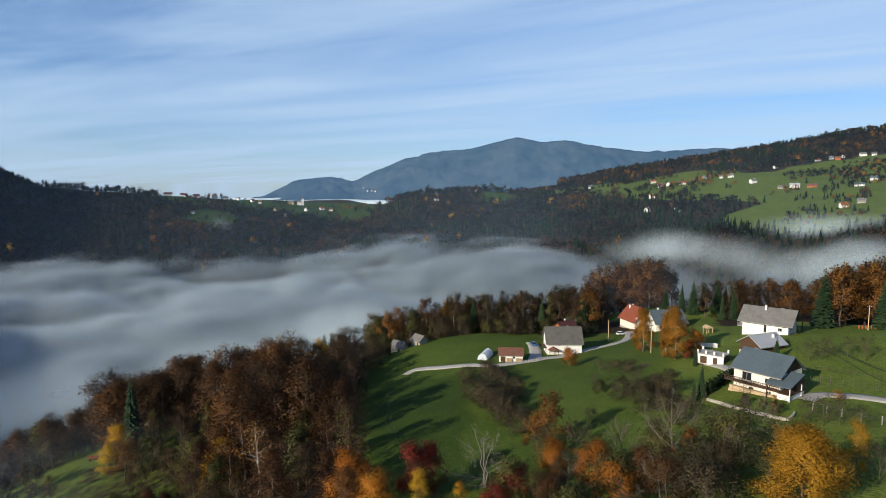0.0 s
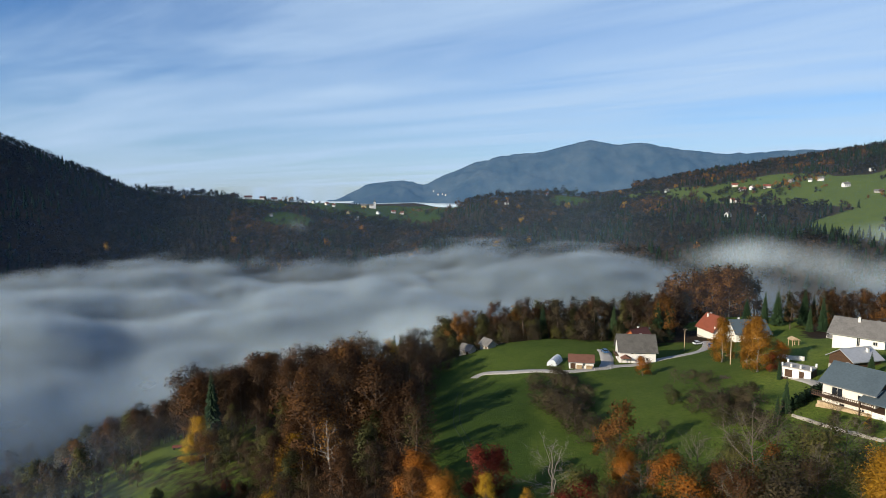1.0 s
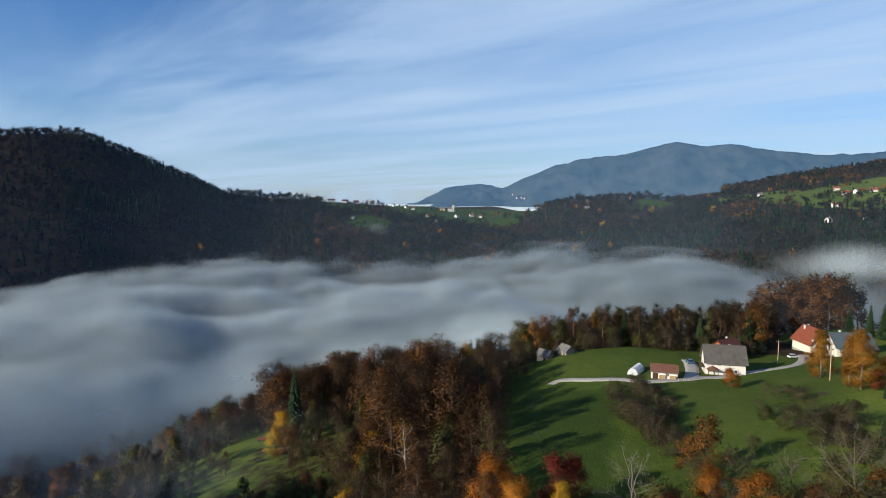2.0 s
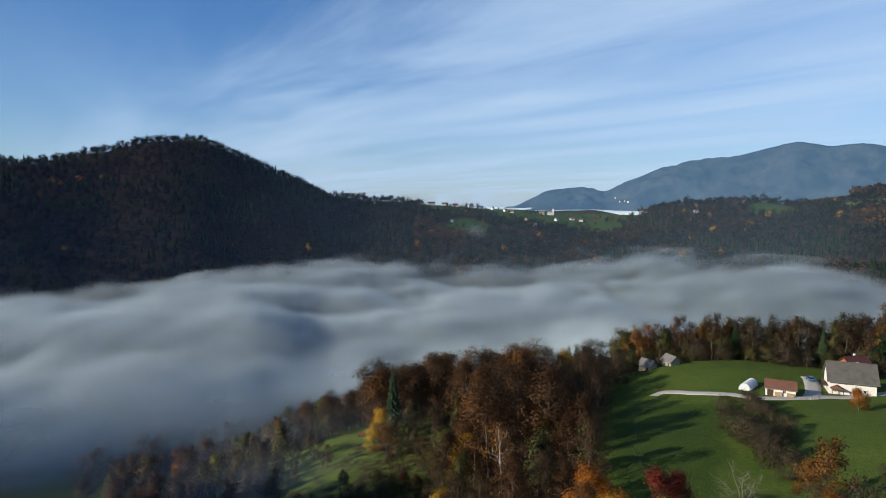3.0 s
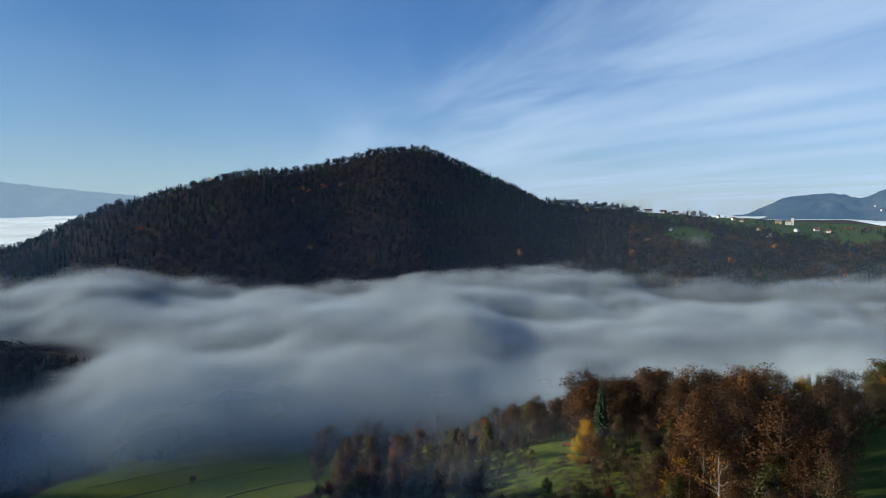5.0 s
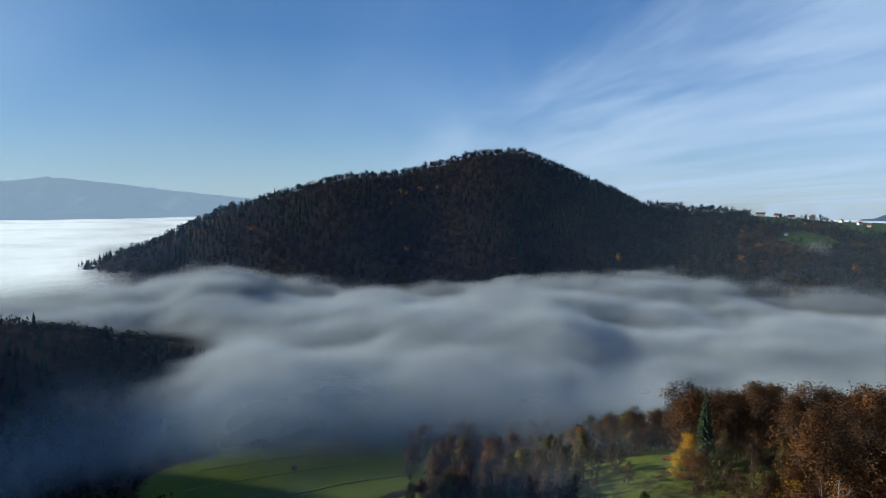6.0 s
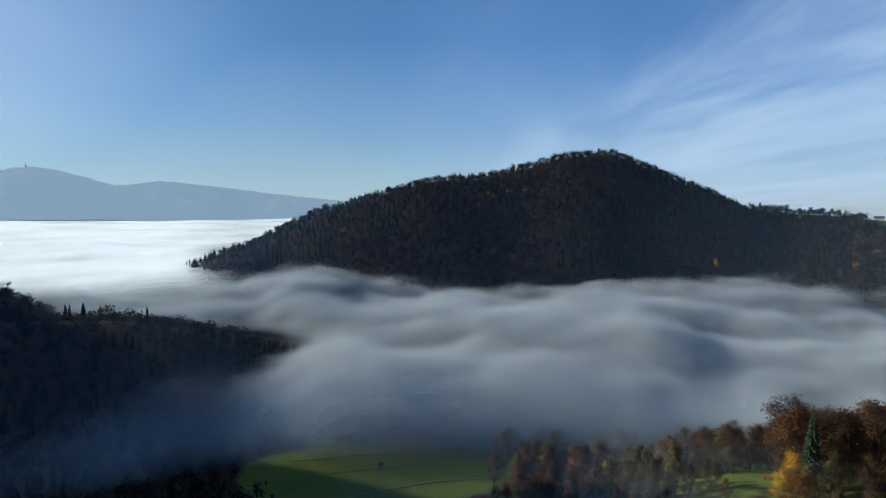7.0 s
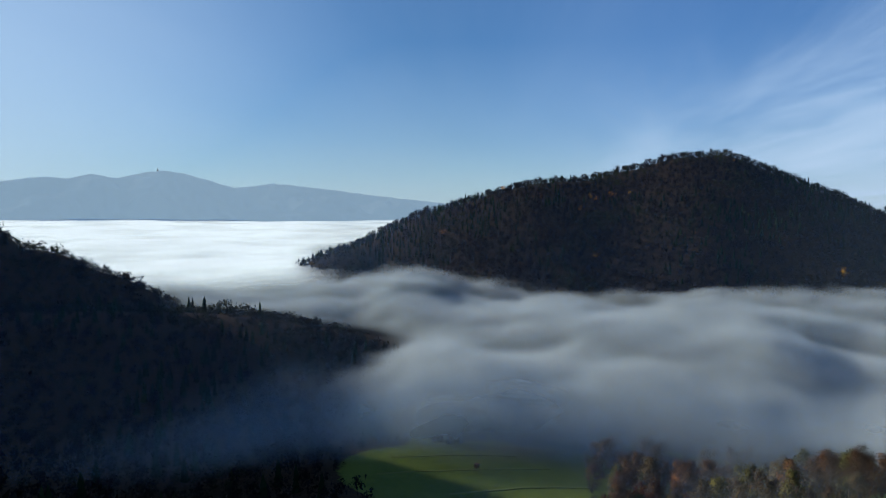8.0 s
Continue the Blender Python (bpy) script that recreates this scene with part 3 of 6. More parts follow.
def fog_sea(level):
    """The sea of fog beyond the hills, its sunlit brightness put into the material."""
    az = np.r_[np.arange(-114, 46, 1.6), np.arange(46, 246, 10.0)]
    rings = np.geomspace(800, 4480, 64)
    x, y = polar(az, rings)
    r, a = np.hypot(x, y), bearing(x, y)
    z = 8 + (rough_noise(x, y, 420, 181, 4) - 0.5) * 26 + (rough_noise(x, y, 130, 182, 3) - 0.5) * 14 * (1 - step(1800, 3000, r)) - (1 - level) * 14
    z = z + 26 * step(2200, 4400, r)
    west = step(-76, -83, a)
    full = west * step(880, 1350, r) + (1 - west) * step(1900, 2200, r)
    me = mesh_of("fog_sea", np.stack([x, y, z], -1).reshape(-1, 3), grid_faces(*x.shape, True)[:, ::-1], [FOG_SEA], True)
    keep(me, "thickness", np.clip((0.5 + 0.4 * west) * full, 0, 1).ravel())
    return tagged(new("fog_sea", me), "bright sea of fog reaching the far mountains", "fog", "sea of fog", "stuff")


for k in range(3):
    fog_sea(k / 2)


def haze(d, low, high, thick):
    """A blue-tinted sheet standing in for the morning air before the far slopes."""
    az = np.arange(-112, 46.1, 2.0)
    f = np.linspace(0, 1, 12)
    a, h = np.meshgrid(np.radians(az), f)
    v = np.stack([d * np.sin(a), d * np.cos(a), low + (high - low) * h], -1).reshape(-1, 3)
    me = mesh_of("air_haze", v, grid_faces(12, len(az), False), [HAZE], True)
    # thicker to the left: more blue air light over the dark ridge
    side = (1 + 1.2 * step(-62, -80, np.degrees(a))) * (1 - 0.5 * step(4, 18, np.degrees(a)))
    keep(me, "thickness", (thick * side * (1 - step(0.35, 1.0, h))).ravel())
    return tagged(new("air_haze", me), "faint haze of moist morning air", "haze", kind="stuff")


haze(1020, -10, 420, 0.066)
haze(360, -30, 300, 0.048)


def mist(az, d, z, wide, tall, thick, seed, sheets=4, gap=14.0):
    """A drifting wisp of mist: a few soft curtains one behind the other."""
    vs, fs, ds, base = [], [], [], 0
    for k in range(sheets):
        u, v = np.meshgrid(np.linspace(-1, 1, 21), np.linspace(-1, 1, 13))
        s, c = math.sin(radians(az)), math.cos(radians(az))
        across = u * wide / 2
        deep = (k - (sheets - 1) / 2) * gap + (soft_noise(across + 500, v * tall + k * 40, 90, seed + k) - 0.5) * 12 - 0.0008 * across * across
        cx, cy = spot(az, d)
        x, y = cx + across * c + deep * s, cy - across * s + deep * c
        h = z + v * tall / 2 + (rough_noise(across, across * 0 + seed, 75, seed, 2) - 0.5) * tall * 0.5
        soft = (1 - step(0.0, 1.0, np.hypot(u, v * 0.95))) * (0.35 + 0.65 * step(0.2, 0.75, rough_noise(across + 90 * seed, v * tall * 0.9, tall * 0.8, seed + 2 * k, 2)))
        vs.append(np.stack([x, y, h], -1).reshape(-1, 3))
        fs.append(grid_faces(13, 21, False) + base)
        ds.append((soft * step(-1, 14, h - height(x, y))).ravel() * thick)
        base += u.size
    me = mesh_of("mist_wisp", np.concatenate(vs), np.concatenate(fs), [MIST], True)
    keep(me, "thickness", np.clip(np.concatenate(ds), 0, 1))
    return tagged(new("mist_wisp", me), "thin drifting wisp of white mist", "mist", "mist wisps", "stuff")


mist(-77, 350, 12, 190, 70, 0.32, 1)
mist(-88, 335, 6, 190, 54, 0.2, 2)
mist(-70, 370, 8, 150, 60, 0.3, 3)
mist(-55, 188, 22, 110, 34, 0.16, 25)
mist(-47, 180, 28, 110, 34, 0.2, 26)
mist(-39, 178, 34, 100, 34, 0.18, 27)
mist(-66, 345, 0, 170, 56, 0.45, 21)
mist(-62, 390, 4, 190, 64, 0.5, 22)
mist(-56, 350, 4, 170, 50, 0.34, 23)
mist(-49, 345, 10, 170, 50, 0.34, 24)
mist(-60, 330, 2, 150, 40, 0.2, 16)
mist(-55, 400, 4, 200, 46, 0.3, 4)
mist(-42, 370, 14, 170, 50, 0.3, 5)
mist(-33, 350, 20, 130, 50, 0.3, 6)
mist(-37, 270, 16, 130, 50, 0.26, 7)
mist(-30, 236, 24, 110, 40, 0.16, 19)
mist(-44, 232, 16, 130, 44, 0.16, 20)
mist(-52, 262, 12, 170, 46, 0.16, 8)
mist(-66, 262, 2, 150, 36, 0.13, 17)
mist(-46, 320, 10, 160, 50, 0.2, 18)
mist(-9, 425, 26, 150, 40, 0.26, 9)
mist(-20, 400, 20, 130, 40, 0.26, 10)
mist(33, 1000, 62, 300, 60, 0.26, 11)
mist(26, 820, 44, 260, 60, 0.12, 12)
mist(20, 900, 40, 220, 60, 0.16, 13)
mist(-19.8, 1320, 40, 70, 60, 0.1, 14)
mist(34, 800, 40, 240, 64, 0.24, 15)

# ---- far woods ----
def far_tree(rng, kind, size, leaves=54, leaf=0.085):
    """Corners and triangles of one far tree, standing at the origin; kind: spruce or leafy."""
    if kind == "spruce":
        h, w = size, size * rng.uniform(0.16, 0.22)
        v, f = [], []
        tiers = 5
        for k in range(tiers):
            z0, z1 = h * (0.1 + 0.9 * k / tiers * 0.92), h * (0.1 + 0.9 * min(1.0, (k + 1.75) / tiers))
            r = w * (1 - k / tiers) ** 0.85 + 0.15
            n = 6
            turn = rng.uniform(0, 6.3)
            b = len(v)
            v.append((0, 0, z1))
            for i in range(n):
                t = turn + 6.283 * i / n
                q = r * rng.uniform(0.7, 1.15)
                v.append((q * math.cos(t), q * math.sin(t), z0 + rng.uniform(-0.04, 0.04) * h))
            f += [(b, b + 1 + i, b + 1 + (i + 1) % n) for i in range(n)]
        v, f = np.array(v), np.array(f)
        out = v * (1, 1, 0) / w + (0, 0, 0.25) + rng.normal(size=v.shape) * 0.2
        return v, f, out
    h = size
    lobes = [(rng.normal(0, 0.16 * h), rng.normal(0, 0.16 * h), h * rng.uniform(0.42, 0.8), h * rng.uniform(0.16, 0.25)) for _ in range(5)]
    lobes.append((0, 0, h * 0.8, h * 0.2))
    n = leaves
    pick = rng.integers(0, len(lobes), n)
    c = np.array(lobes)[pick]
    d = rng.normal(size=(n, 3))
    d /= np.linalg.norm(d, axis=1)[:, None]
    mid = c[:, :3] + d * (c[:, 3] * rng.uniform(0.55, 1.05, n))[:, None]
    s = h * leaf
    tri = mid[:, None] + rng.normal(size=(n, 3, 3)) * s
    stem = np.array([[(0.25, 0, 0), (-0.25, 0, 0), (0, 0, h * 0.6)], [(0, 0.25, 0), (0, -0.25, 0), (0, 0, h * 0.6)]]) * (h / 14)
    out = d + (mid - (0, 0, h * 0.5)) / (0.3 * h) + rng.normal(size=(n, 3)) * 0.25
    out = np.repeat(np.concatenate([out, [(0.2, 0, 1), (0, 0.2, 1)]]), 3, 0)
    v, f = np.concatenate([tri, stem]).reshape(-1, 3), np.arange((n + 2) * 3).reshape(-1, 3)
    return v, *round_light(v, f, out)


def far_wood(name, label, inside, box, gap, hues, spruces, seed, size=(14, 22), mask=wood, bright=0.03, leaves=54, leaf=0.085):
    """Woods on the far slopes: jittered trees where inside(x, y) and mask hold."""
    rng = np.random.default_rng(seed)
    kinds = [(k, far_tree(rng, k, 1.0 * rng.uniform(*size), leaves, leaf)) for k in ["spruce"] * 10 + ["leafy"] * 16]
    pool = {k: [t for kk, t in kinds if kk == k] for k in ("spruce", "leafy")}
    x0, y0, x1, y1 = box
    gx, gy = np.meshgrid(np.arange(x0, x1, gap), np.arange(y0, y1, gap))
    x, y = (gx + rng.uniform(-0.5, 0.5, gx.shape) * gap).ravel(), (gy + rng.uniform(-0.5, 0.5, gy.shape) * gap).ravel()
    ok = inside(x, y) & (mask(x, y) > rng.uniform(0.15, 0.85, len(x)))
    x, y = x[ok], y[ok]
    z = height(x, y)
    ok = (z > -30) & ((z > fog_top(x, y) - 26) | (np.hypot(x, y) < 640))
    x, y, z = x[ok], y[ok], z[ok]
    stand = rough_noise(x, y, 120, seed + 5, 3)
    tone = rough_noise(x, y, 75, seed + 9, 3)
    vs, fs, hs, ns, base = [], [], [], [], 0
    for i in range(len(x)):
        kind = "spruce" if stand[i] + rng.normal(0, 0.1) < spruces else "leafy"
        v, f, out = pool[kind][rng.integers(len(pool[kind]))]
        s = rng.uniform(0.75, 1.2)
        t = rng.uniform(0, 6.283)
        c, sn = math.cos(t) * s, math.sin(t) * s
        w = np.stack([v[:, 0] * c - v[:, 1] * sn + x[i], v[:, 0] * sn + v[:, 1] * c + y[i], v[:, 2] * s + z[i] - (0.5 if kind == "spruce" else 3.0)], -1)
        vs.append(w)
        ns.append(np.stack([out[:, 0] * c - out[:, 1] * sn, out[:, 0] * sn + out[:, 1] * c, out[:, 2] * s], -1))
        fs.append(f + base)
        base += len(v)
        if kind == "spruce":
            hue = rng.uniform(0.0, 0.24)
        else:
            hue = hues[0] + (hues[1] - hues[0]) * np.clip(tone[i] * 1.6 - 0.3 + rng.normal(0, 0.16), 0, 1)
            if rng.random() < bright:
                hue = rng.uniform(0.88, 1.0)
        hs.append(np.full(len(v), hue))
    me = mesh_of(name, np.concatenate(vs), np.concatenate(fs), [FAR_LEAVES], True)
    out = np.concatenate(ns)
    me.normals_split_custom_set_from_vertices((out / np.linalg.norm(out, axis=1)[:, None]).tolist())
    keep(me, "hue", np.concatenate(hs))
    return tagged(new(name, me), label, "woods", kind="stuff")


def between(a0, a1, d0, d1):
    def inside(x, y):
        a, r = bearing(x, y), np.hypot(x, y)
        return (a > a0) & (a < a1) & (r > d0) & (r < d1)
    return inside


def spur_side(x, y):
    """The shaded valley side, up to a little beyond its crest."""
    a, r = bearing(x, y), np.hypot(x, y)
    reach = np.interp(a, [-92, -90, -82.6, -77.5, -73.9, -71.1, -68.1, -65.1], [1015, 680, 660, 640, 600, 570, 520, 460])
    return (a > -118) & (a < -65.5) & (r > np.interp(a, [-80, -66], [170, 352])) & (r < reach)


# hues kept to the near-black stops: the flank's shade is put into the leaves
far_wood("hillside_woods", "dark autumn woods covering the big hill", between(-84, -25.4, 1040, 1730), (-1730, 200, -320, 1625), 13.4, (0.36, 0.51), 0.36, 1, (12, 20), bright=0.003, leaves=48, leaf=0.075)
far_wood("ridge_woods", "brown and green woods below the village ridge", between(-25.4, 10.5, 960, 1750), (-810, 900, 340, 1750), 14.5, (0.36, 0.76), 0.44, 2, bright=0.012)
far_wood("meadow_woods", "tree belts above the high meadows", between(10.5, 44, 1150, 2570), (180, 820, 1700, 2550), 17.5, (0.4, 0.84), 0.44, 3, bright=0.02)
far_wood("conifer_woods", "dark conifers on the slope above the fog", between(10.5, 44, 660, 1150), (100, 480, 800, 1150), 12.5, (0.34, 0.7), 0.55, 8, (11, 19), bright=0.01)
far_wood("meadow_hedges", "scattered trees and hedges on the high meadows", between(10.5, 40, 1000, 1850), (180, 800, 1250, 1800), 14.0, (0.3, 0.95), 0.36, 6, (7, 14),
         lambda x, y: (1 - wood(x, y)) * step(0.54, 0.6, rough_noise(x, y, 95, 61, 3)), 0.1)
far_wood("village_trees", "garden trees between the houses of the ridge village", between(-24.5, -6.5, 1420, 1760), (-740, 1300, -150, 1760), 15.0, (0.3, 0.9), 0.45, 7, (6, 11),
         lambda x, y: (1 - wood(x, y)) * step(0.52, 0.6, rough_noise(x, y, 70, 62, 3)), 0.06)
# near-black hues, no bright trees: the ridge's shade is painted into the leaves
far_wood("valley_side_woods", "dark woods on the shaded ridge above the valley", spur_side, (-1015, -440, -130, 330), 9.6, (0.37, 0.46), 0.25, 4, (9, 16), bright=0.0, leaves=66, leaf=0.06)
# ---- single trees ----
def part(name, me, parent, label=""):
    ob = new(name, me)
    ob.parent = parent
    if label:
        ob["label"] = label
    return ob


def tube(points, radii, sides, verts, faces):
    """A tapering stem through points, added to verts and faces."""
    points = [Vector(p) for p in points]
    base = len(verts)
    for k, (p, r) in enumerate(zip(points, radii)):
        way = (points[min(k + 1, len(points) - 1)] - points[max(k - 1, 0)]).normalized()
        side = way.orthogonal().normalized()
        other = way.cross(side)
        for i in range(sides):
            t = 6.28319 * i / sides
            verts.append(p + (side * math.cos(t) + other * math.sin(t)) * r)
    for k in range(len(points) - 1):
        for i in range(sides):
            j = (i + 1) % sides
            faces.append((base + k * sides + i, base + k * sides + j, base + (k + 1) * sides + j, base + (k + 1) * sides + i))
    faces.append(tuple(base + (len(points) - 1) * sides + i for i in range(sides)))


def leaf_quads(rng, centres, spread, size, each):
    """Small leaf sprays scattered round the twig ends: corners, faces and the way each leaf looks out of the crown."""
    tips = np.asarray(centres, float)
    mid = tips.mean(0) - (0, 0, 0.12 * np.ptp(tips[:, 2]))
    c = np.repeat(tips, each, 0)
    n = len(c)
    off = rng.normal(size=(n, 3)) * spread
    out = (c - mid) / (np.abs(tips - mid).mean(0) * 2 + 1e-6) + 0.38 * off / spread + rng.normal(size=(n, 3)) * 0.16 + (0, 0, 0.12)
    c = c + off
    a = rng.normal(size=(n, 3))
    a[:, 2] *= 0.6
    a /= np.linalg.norm(a, axis=1)[:, None]
    b = np.cross(a, rng.normal(size=(n, 3)))
    b /= np.linalg.norm(b, axis=1)[:, None]
    s = size * rng.uniform(0.6, 1.3, n)[:, None]
    v = np.stack([c - a * s, c + a * s * 0.6 - b * s * 0.75, c + a * s * 0.7 + b * s * 0.75], 1).reshape(-1, 3)
    return v, np.arange(n * 3).reshape(-1, 3), np.repeat(out, 3, 0)


def leafy_mesh(name, v, f, out, mat):
    f, out = round_light(v, f, out)
    me = mesh_of(name, v, f, [mat], True)
    me.normals_split_custom_set_from_vertices(out.tolist())
    return me


def grow(rng, h, spread, first=0.25, limbs=14, subs=4, twigs=0, lean=0.04, stems=1, rise=(20, 65)):
    """Trunk, boughs and twig ends of a broadleaf tree h metres high."""
    tv, tf, bv, bf, tips = [], [], [], [], []
    for s in range(stems):
        off = rng.normal(0, 0.05 * h, 2) if stems > 1 else (0, 0)
        tilt = rng.normal(0, lean * h * (2.2 if stems > 1 else 1), 2)
        pts = []
        for k in range(7):
            f = k / 6
            w = rng.normal(0, 0.012 * h, 2) if k else (0, 0)
            pts.append(Vector((off[0] * 0.3 + tilt[0] * f * f + w[0], off[1] * 0.3 + tilt[1] * f * f + w[1], -0.4 + (h * 0.93 + 0.4) * f)))
        r0 = h * 0.017 / (stems**0.5)
        tube(pts, [r0 * (1.25 if k == 0 else 1 - 0.85 * k / 6) for k in range(7)], 6, tv, tf)

        def along(f):
            k = min(int(f * 6), 5)
            return pts[k].lerp(pts[k + 1], f * 6 - k)

        for i in range(limbs // stems):
            f = first + (0.97 - first) * (i + rng.uniform(0, 0.8)) / (limbs // stems)
            t = 2.39996 * i + rng.uniform(-0.5, 0.5) + s
            g = (f - first) / (1 - first)
            e = radians(rise[0] + (rise[1] - rise[0]) * g + rng.uniform(-10, 10))
            length = spread * (0.75 + 0.55 * math.sin(math.pi * (0.15 + 0.75 * g))) * rng.uniform(0.75, 1.2) * (1 - 0.4 * g)
            p0 = along(f)
            way = Vector((math.cos(t) * math.cos(e), math.sin(t) * math.cos(e), math.sin(e)))
            p1 = p0 + way * length * 0.5 + Vector((0, 0, -0.03 * length))
            p2 = p1 + (way + Vector((0, 0, rng.uniform(0.0, 0.45)))).normalized() * length * 0.5
            r = max(r0 * 0.42 * (1 - f * 0.6), 0.03)
            tube([p0, p1, p2], [r, r * 0.6, r * 0.2], 3, bv, bf)
            tips.append(p2)
            for q in range(subs):
                u = rng.uniform(0.35, 0.95)
                s0 = p0.lerp(p1, u * 2) if u < 0.5 else p1.lerp(p2, u * 2 - 1)
                d = (way + Vector(rng.normal(0, 0.65, 3))).normalized()
                ln = length * rng.uniform(0.25, 0.5)
                s1 = s0 + d * ln + Vector((0, 0, 0.08 * ln))
                tube([s0, s1], [r * 0.4, r * 0.12], 3, bv, bf)
                tips += [s1, s0.lerp(s1, 0.6)]
                for w in range(twigs):
                    o = s0.lerp(s1, rng.uniform(0.2, 1))
                    e1 = o + (d + Vector(rng.normal(0, 0.6, 3))).normalized() * ln * rng.uniform(0.35, 0.7)
                    tube([o, e1], [max(r * 0.16, 0.016), 0.008], 3, bv, bf)
    return tv, tf, bv, bf, [tuple(t) for t in tips]


def spruce_parts(rng, h, width):
    """Trunk and drooping boughs of a spruce."""
    tv, tf = [], []
    tube([(0, 0, -0.4), (0.03 * h * rng.normal() * 0.2, 0, h * 0.5), (0, 0, h * 0.97)], [h * 0.014, h * 0.009, 0.03], 6, tv, tf)
    v, f = [], []
    whorls = int(h * 1.25) + 6
    for k in range(whorls):
        g = k / (whorls - 1)
        z = h * (0.07 + 0.9 * g)
        r = width * (1 - g) ** 0.8 + 0.25
        n = 9 if g < 0.8 else 6
        turn = rng.uniform(0, 6.3)
        for i in range(n):
            t = turn + 6.283 * (i + rng.uniform(-0.25, 0.25)) / n
            q = r * rng.uniform(0.7, 1.12)
            out, side = Vector((math.cos(t), math.sin(t), 0)), Vector((-math.sin(t), math.cos(t), 0))
            root = Vector((0, 0, z + 0.05 * q))
            mid = root + out * q * 0.55 + Vector((0, 0, -0.12 * q))
            tip = root + out * q + Vector((0, 0, -0.34 * q + 0.06 * q * rng.normal()))
            wd = q * rng.uniform(0.24, 0.36) + 0.08
            hang = Vector((0, 0, -0.16 * q - 0.12))
            b = len(v)
            v += [root, mid + side * wd + hang, tip, mid - side * wd + hang, mid]
            f += [(b, b + 1, b + 4), (b + 1, b + 2, b + 4), (b + 4, b + 2, b + 3), (b, b + 4, b + 3)]
    b = len(v)
    v += [Vector((0, 0, h)), Vector((0.16, 0, h * 0.95)), Vector((-0.08, 0.14, h * 0.95)), Vector((-0.08, -0.14, h * 0.95))]
    f += [(b, b + 1, b + 2), (b, b + 2, b + 3), (b, b + 3, b + 1)]
    return tv, tf, v, f


# species: height, spread, first limb, limbs, side boughs, twigs, stems, leaf size, leaves a tip, scatter, leaf material, bark
SPECIES = {
    "oak_tree": (20, 6.4, 0.16, 18, 4, 0, 1, 0.27, 26, 0.95, OAK_LEAVES, BARK),
    "beech_tree": (20, 5.6, 0.16, 16, 4, 0, 1, 0.23, 19, 0.95, BEECH_LEAVES, BARK),
    "birch_tree": (14, 3.1, 0.1, 22, 5, 0, 1, 0.14, 60, 0.6, BIRCH_LEAVES, BIRCH_BARK),
    "thin_birch_tree": (17, 3.2, 0.35, 12, 4, 2, 1, 0.16, 7, 0.7, BIRCH_LEAVES, BIRCH_BARK),
    "maple_tree": (11, 4.4, 0.08, 26, 6, 0, 1, 0.11, 100, 0.55, YELLOW_LEAVES, BARK),
    "aspen_tree": (13, 2.9, 0.12, 16, 4, 1, 2, 0.14, 34, 0.6, YELLOW_LEAVES, BARK),
    "cherry_tree": (8, 2.8, 0.15, 16, 4, 1, 1, 0.12, 60, 0.5, ORANGE_LEAVES, BARK),
    "rowan_tree": (8, 2.6, 0.12, 14, 4, 1, 3, 0.12, 48, 0.5, RED_LEAVES, BARK),
    "ash_tree": (12, 4.0, 0.1, 24, 5, 4, 4, 0.3, 0, 0.5, BEECH_LEAVES, PALE_BARK),
    "walnut_tree": (10, 4.8, 0.12, 18, 5, 4, 1, 0.1, 4, 0.5, DARK_LEAVES, GREY_BARK),
    "apple_tree": (5, 2.4, 0.25, 12, 4, 3, 1, 0.1, 8, 0.4, DARK_LEAVES, BARK),
    "shrub": (3.4, 1.9, 0.03, 22, 5, 2, 5, 0.09, 14, 0.3, DARK_LEAVES, BARK),
    "olive_shrub": (4.2, 2.0, 0.03, 20, 4, 1, 4, 0.09, 24, 0.35, OLIVE_LEAVES, BARK),
    "wood_oak_tree": (20, 6.0, 0.1, 14, 4, 0, 1, 0.38, 19, 0.9, OAK_LEAVES, BARK),
    "wood_rust_tree": (20, 6.2, 0.1, 14, 4, 0, 1, 0.36, 20, 0.9, RUST_LEAVES, BARK),
    "wood_beech_tree": (20, 5.4, 0.1, 13, 4, 0, 1, 0.34, 16, 0.9, BEECH_LEAVES, BARK),
    "wood_dark_tree": (18, 4.4, 0.06, 13, 4, 0, 1, 0.34, 15, 0.9, DARK_LEAVES, BARK),
    "wood_olive_tree": (17, 4.4, 0.06, 14, 4, 0, 1, 0.38, 16, 0.85, OLIVE_LEAVES, BARK),
}
LABELS = {
    "oak": "tall oak tree with rusty brown autumn leaves", "rust": "broad oak tree with bright rusty orange leaves", "beech": "slender beech tree with thin brown autumn leaves", "birch": "birch tree with pale trunk and golden leaves",
    "maple": "broad maple tree with bright yellow autumn leaves", "aspen": "upright aspen tree with yellow autumn leaves", "cherry": "small cherry tree with orange autumn leaves",
    "rowan": "small rowan tree with dark red leaves", "ash": "bare ash tree with pale grey branches", "walnut": "bare spreading walnut tree on the meadow",
    "apple": "small nearly bare apple tree on grass", "shrub": "dark leafless shrub on the grassy slope", "olive": "shrub with dull olive green leaves",
    "dark": "dark half-bare tree at the wood's edge", "spruce": "dark green spruce tree with drooping boughs",
}
STOCK = {}
trees_rng = np.random.default_rng(11)


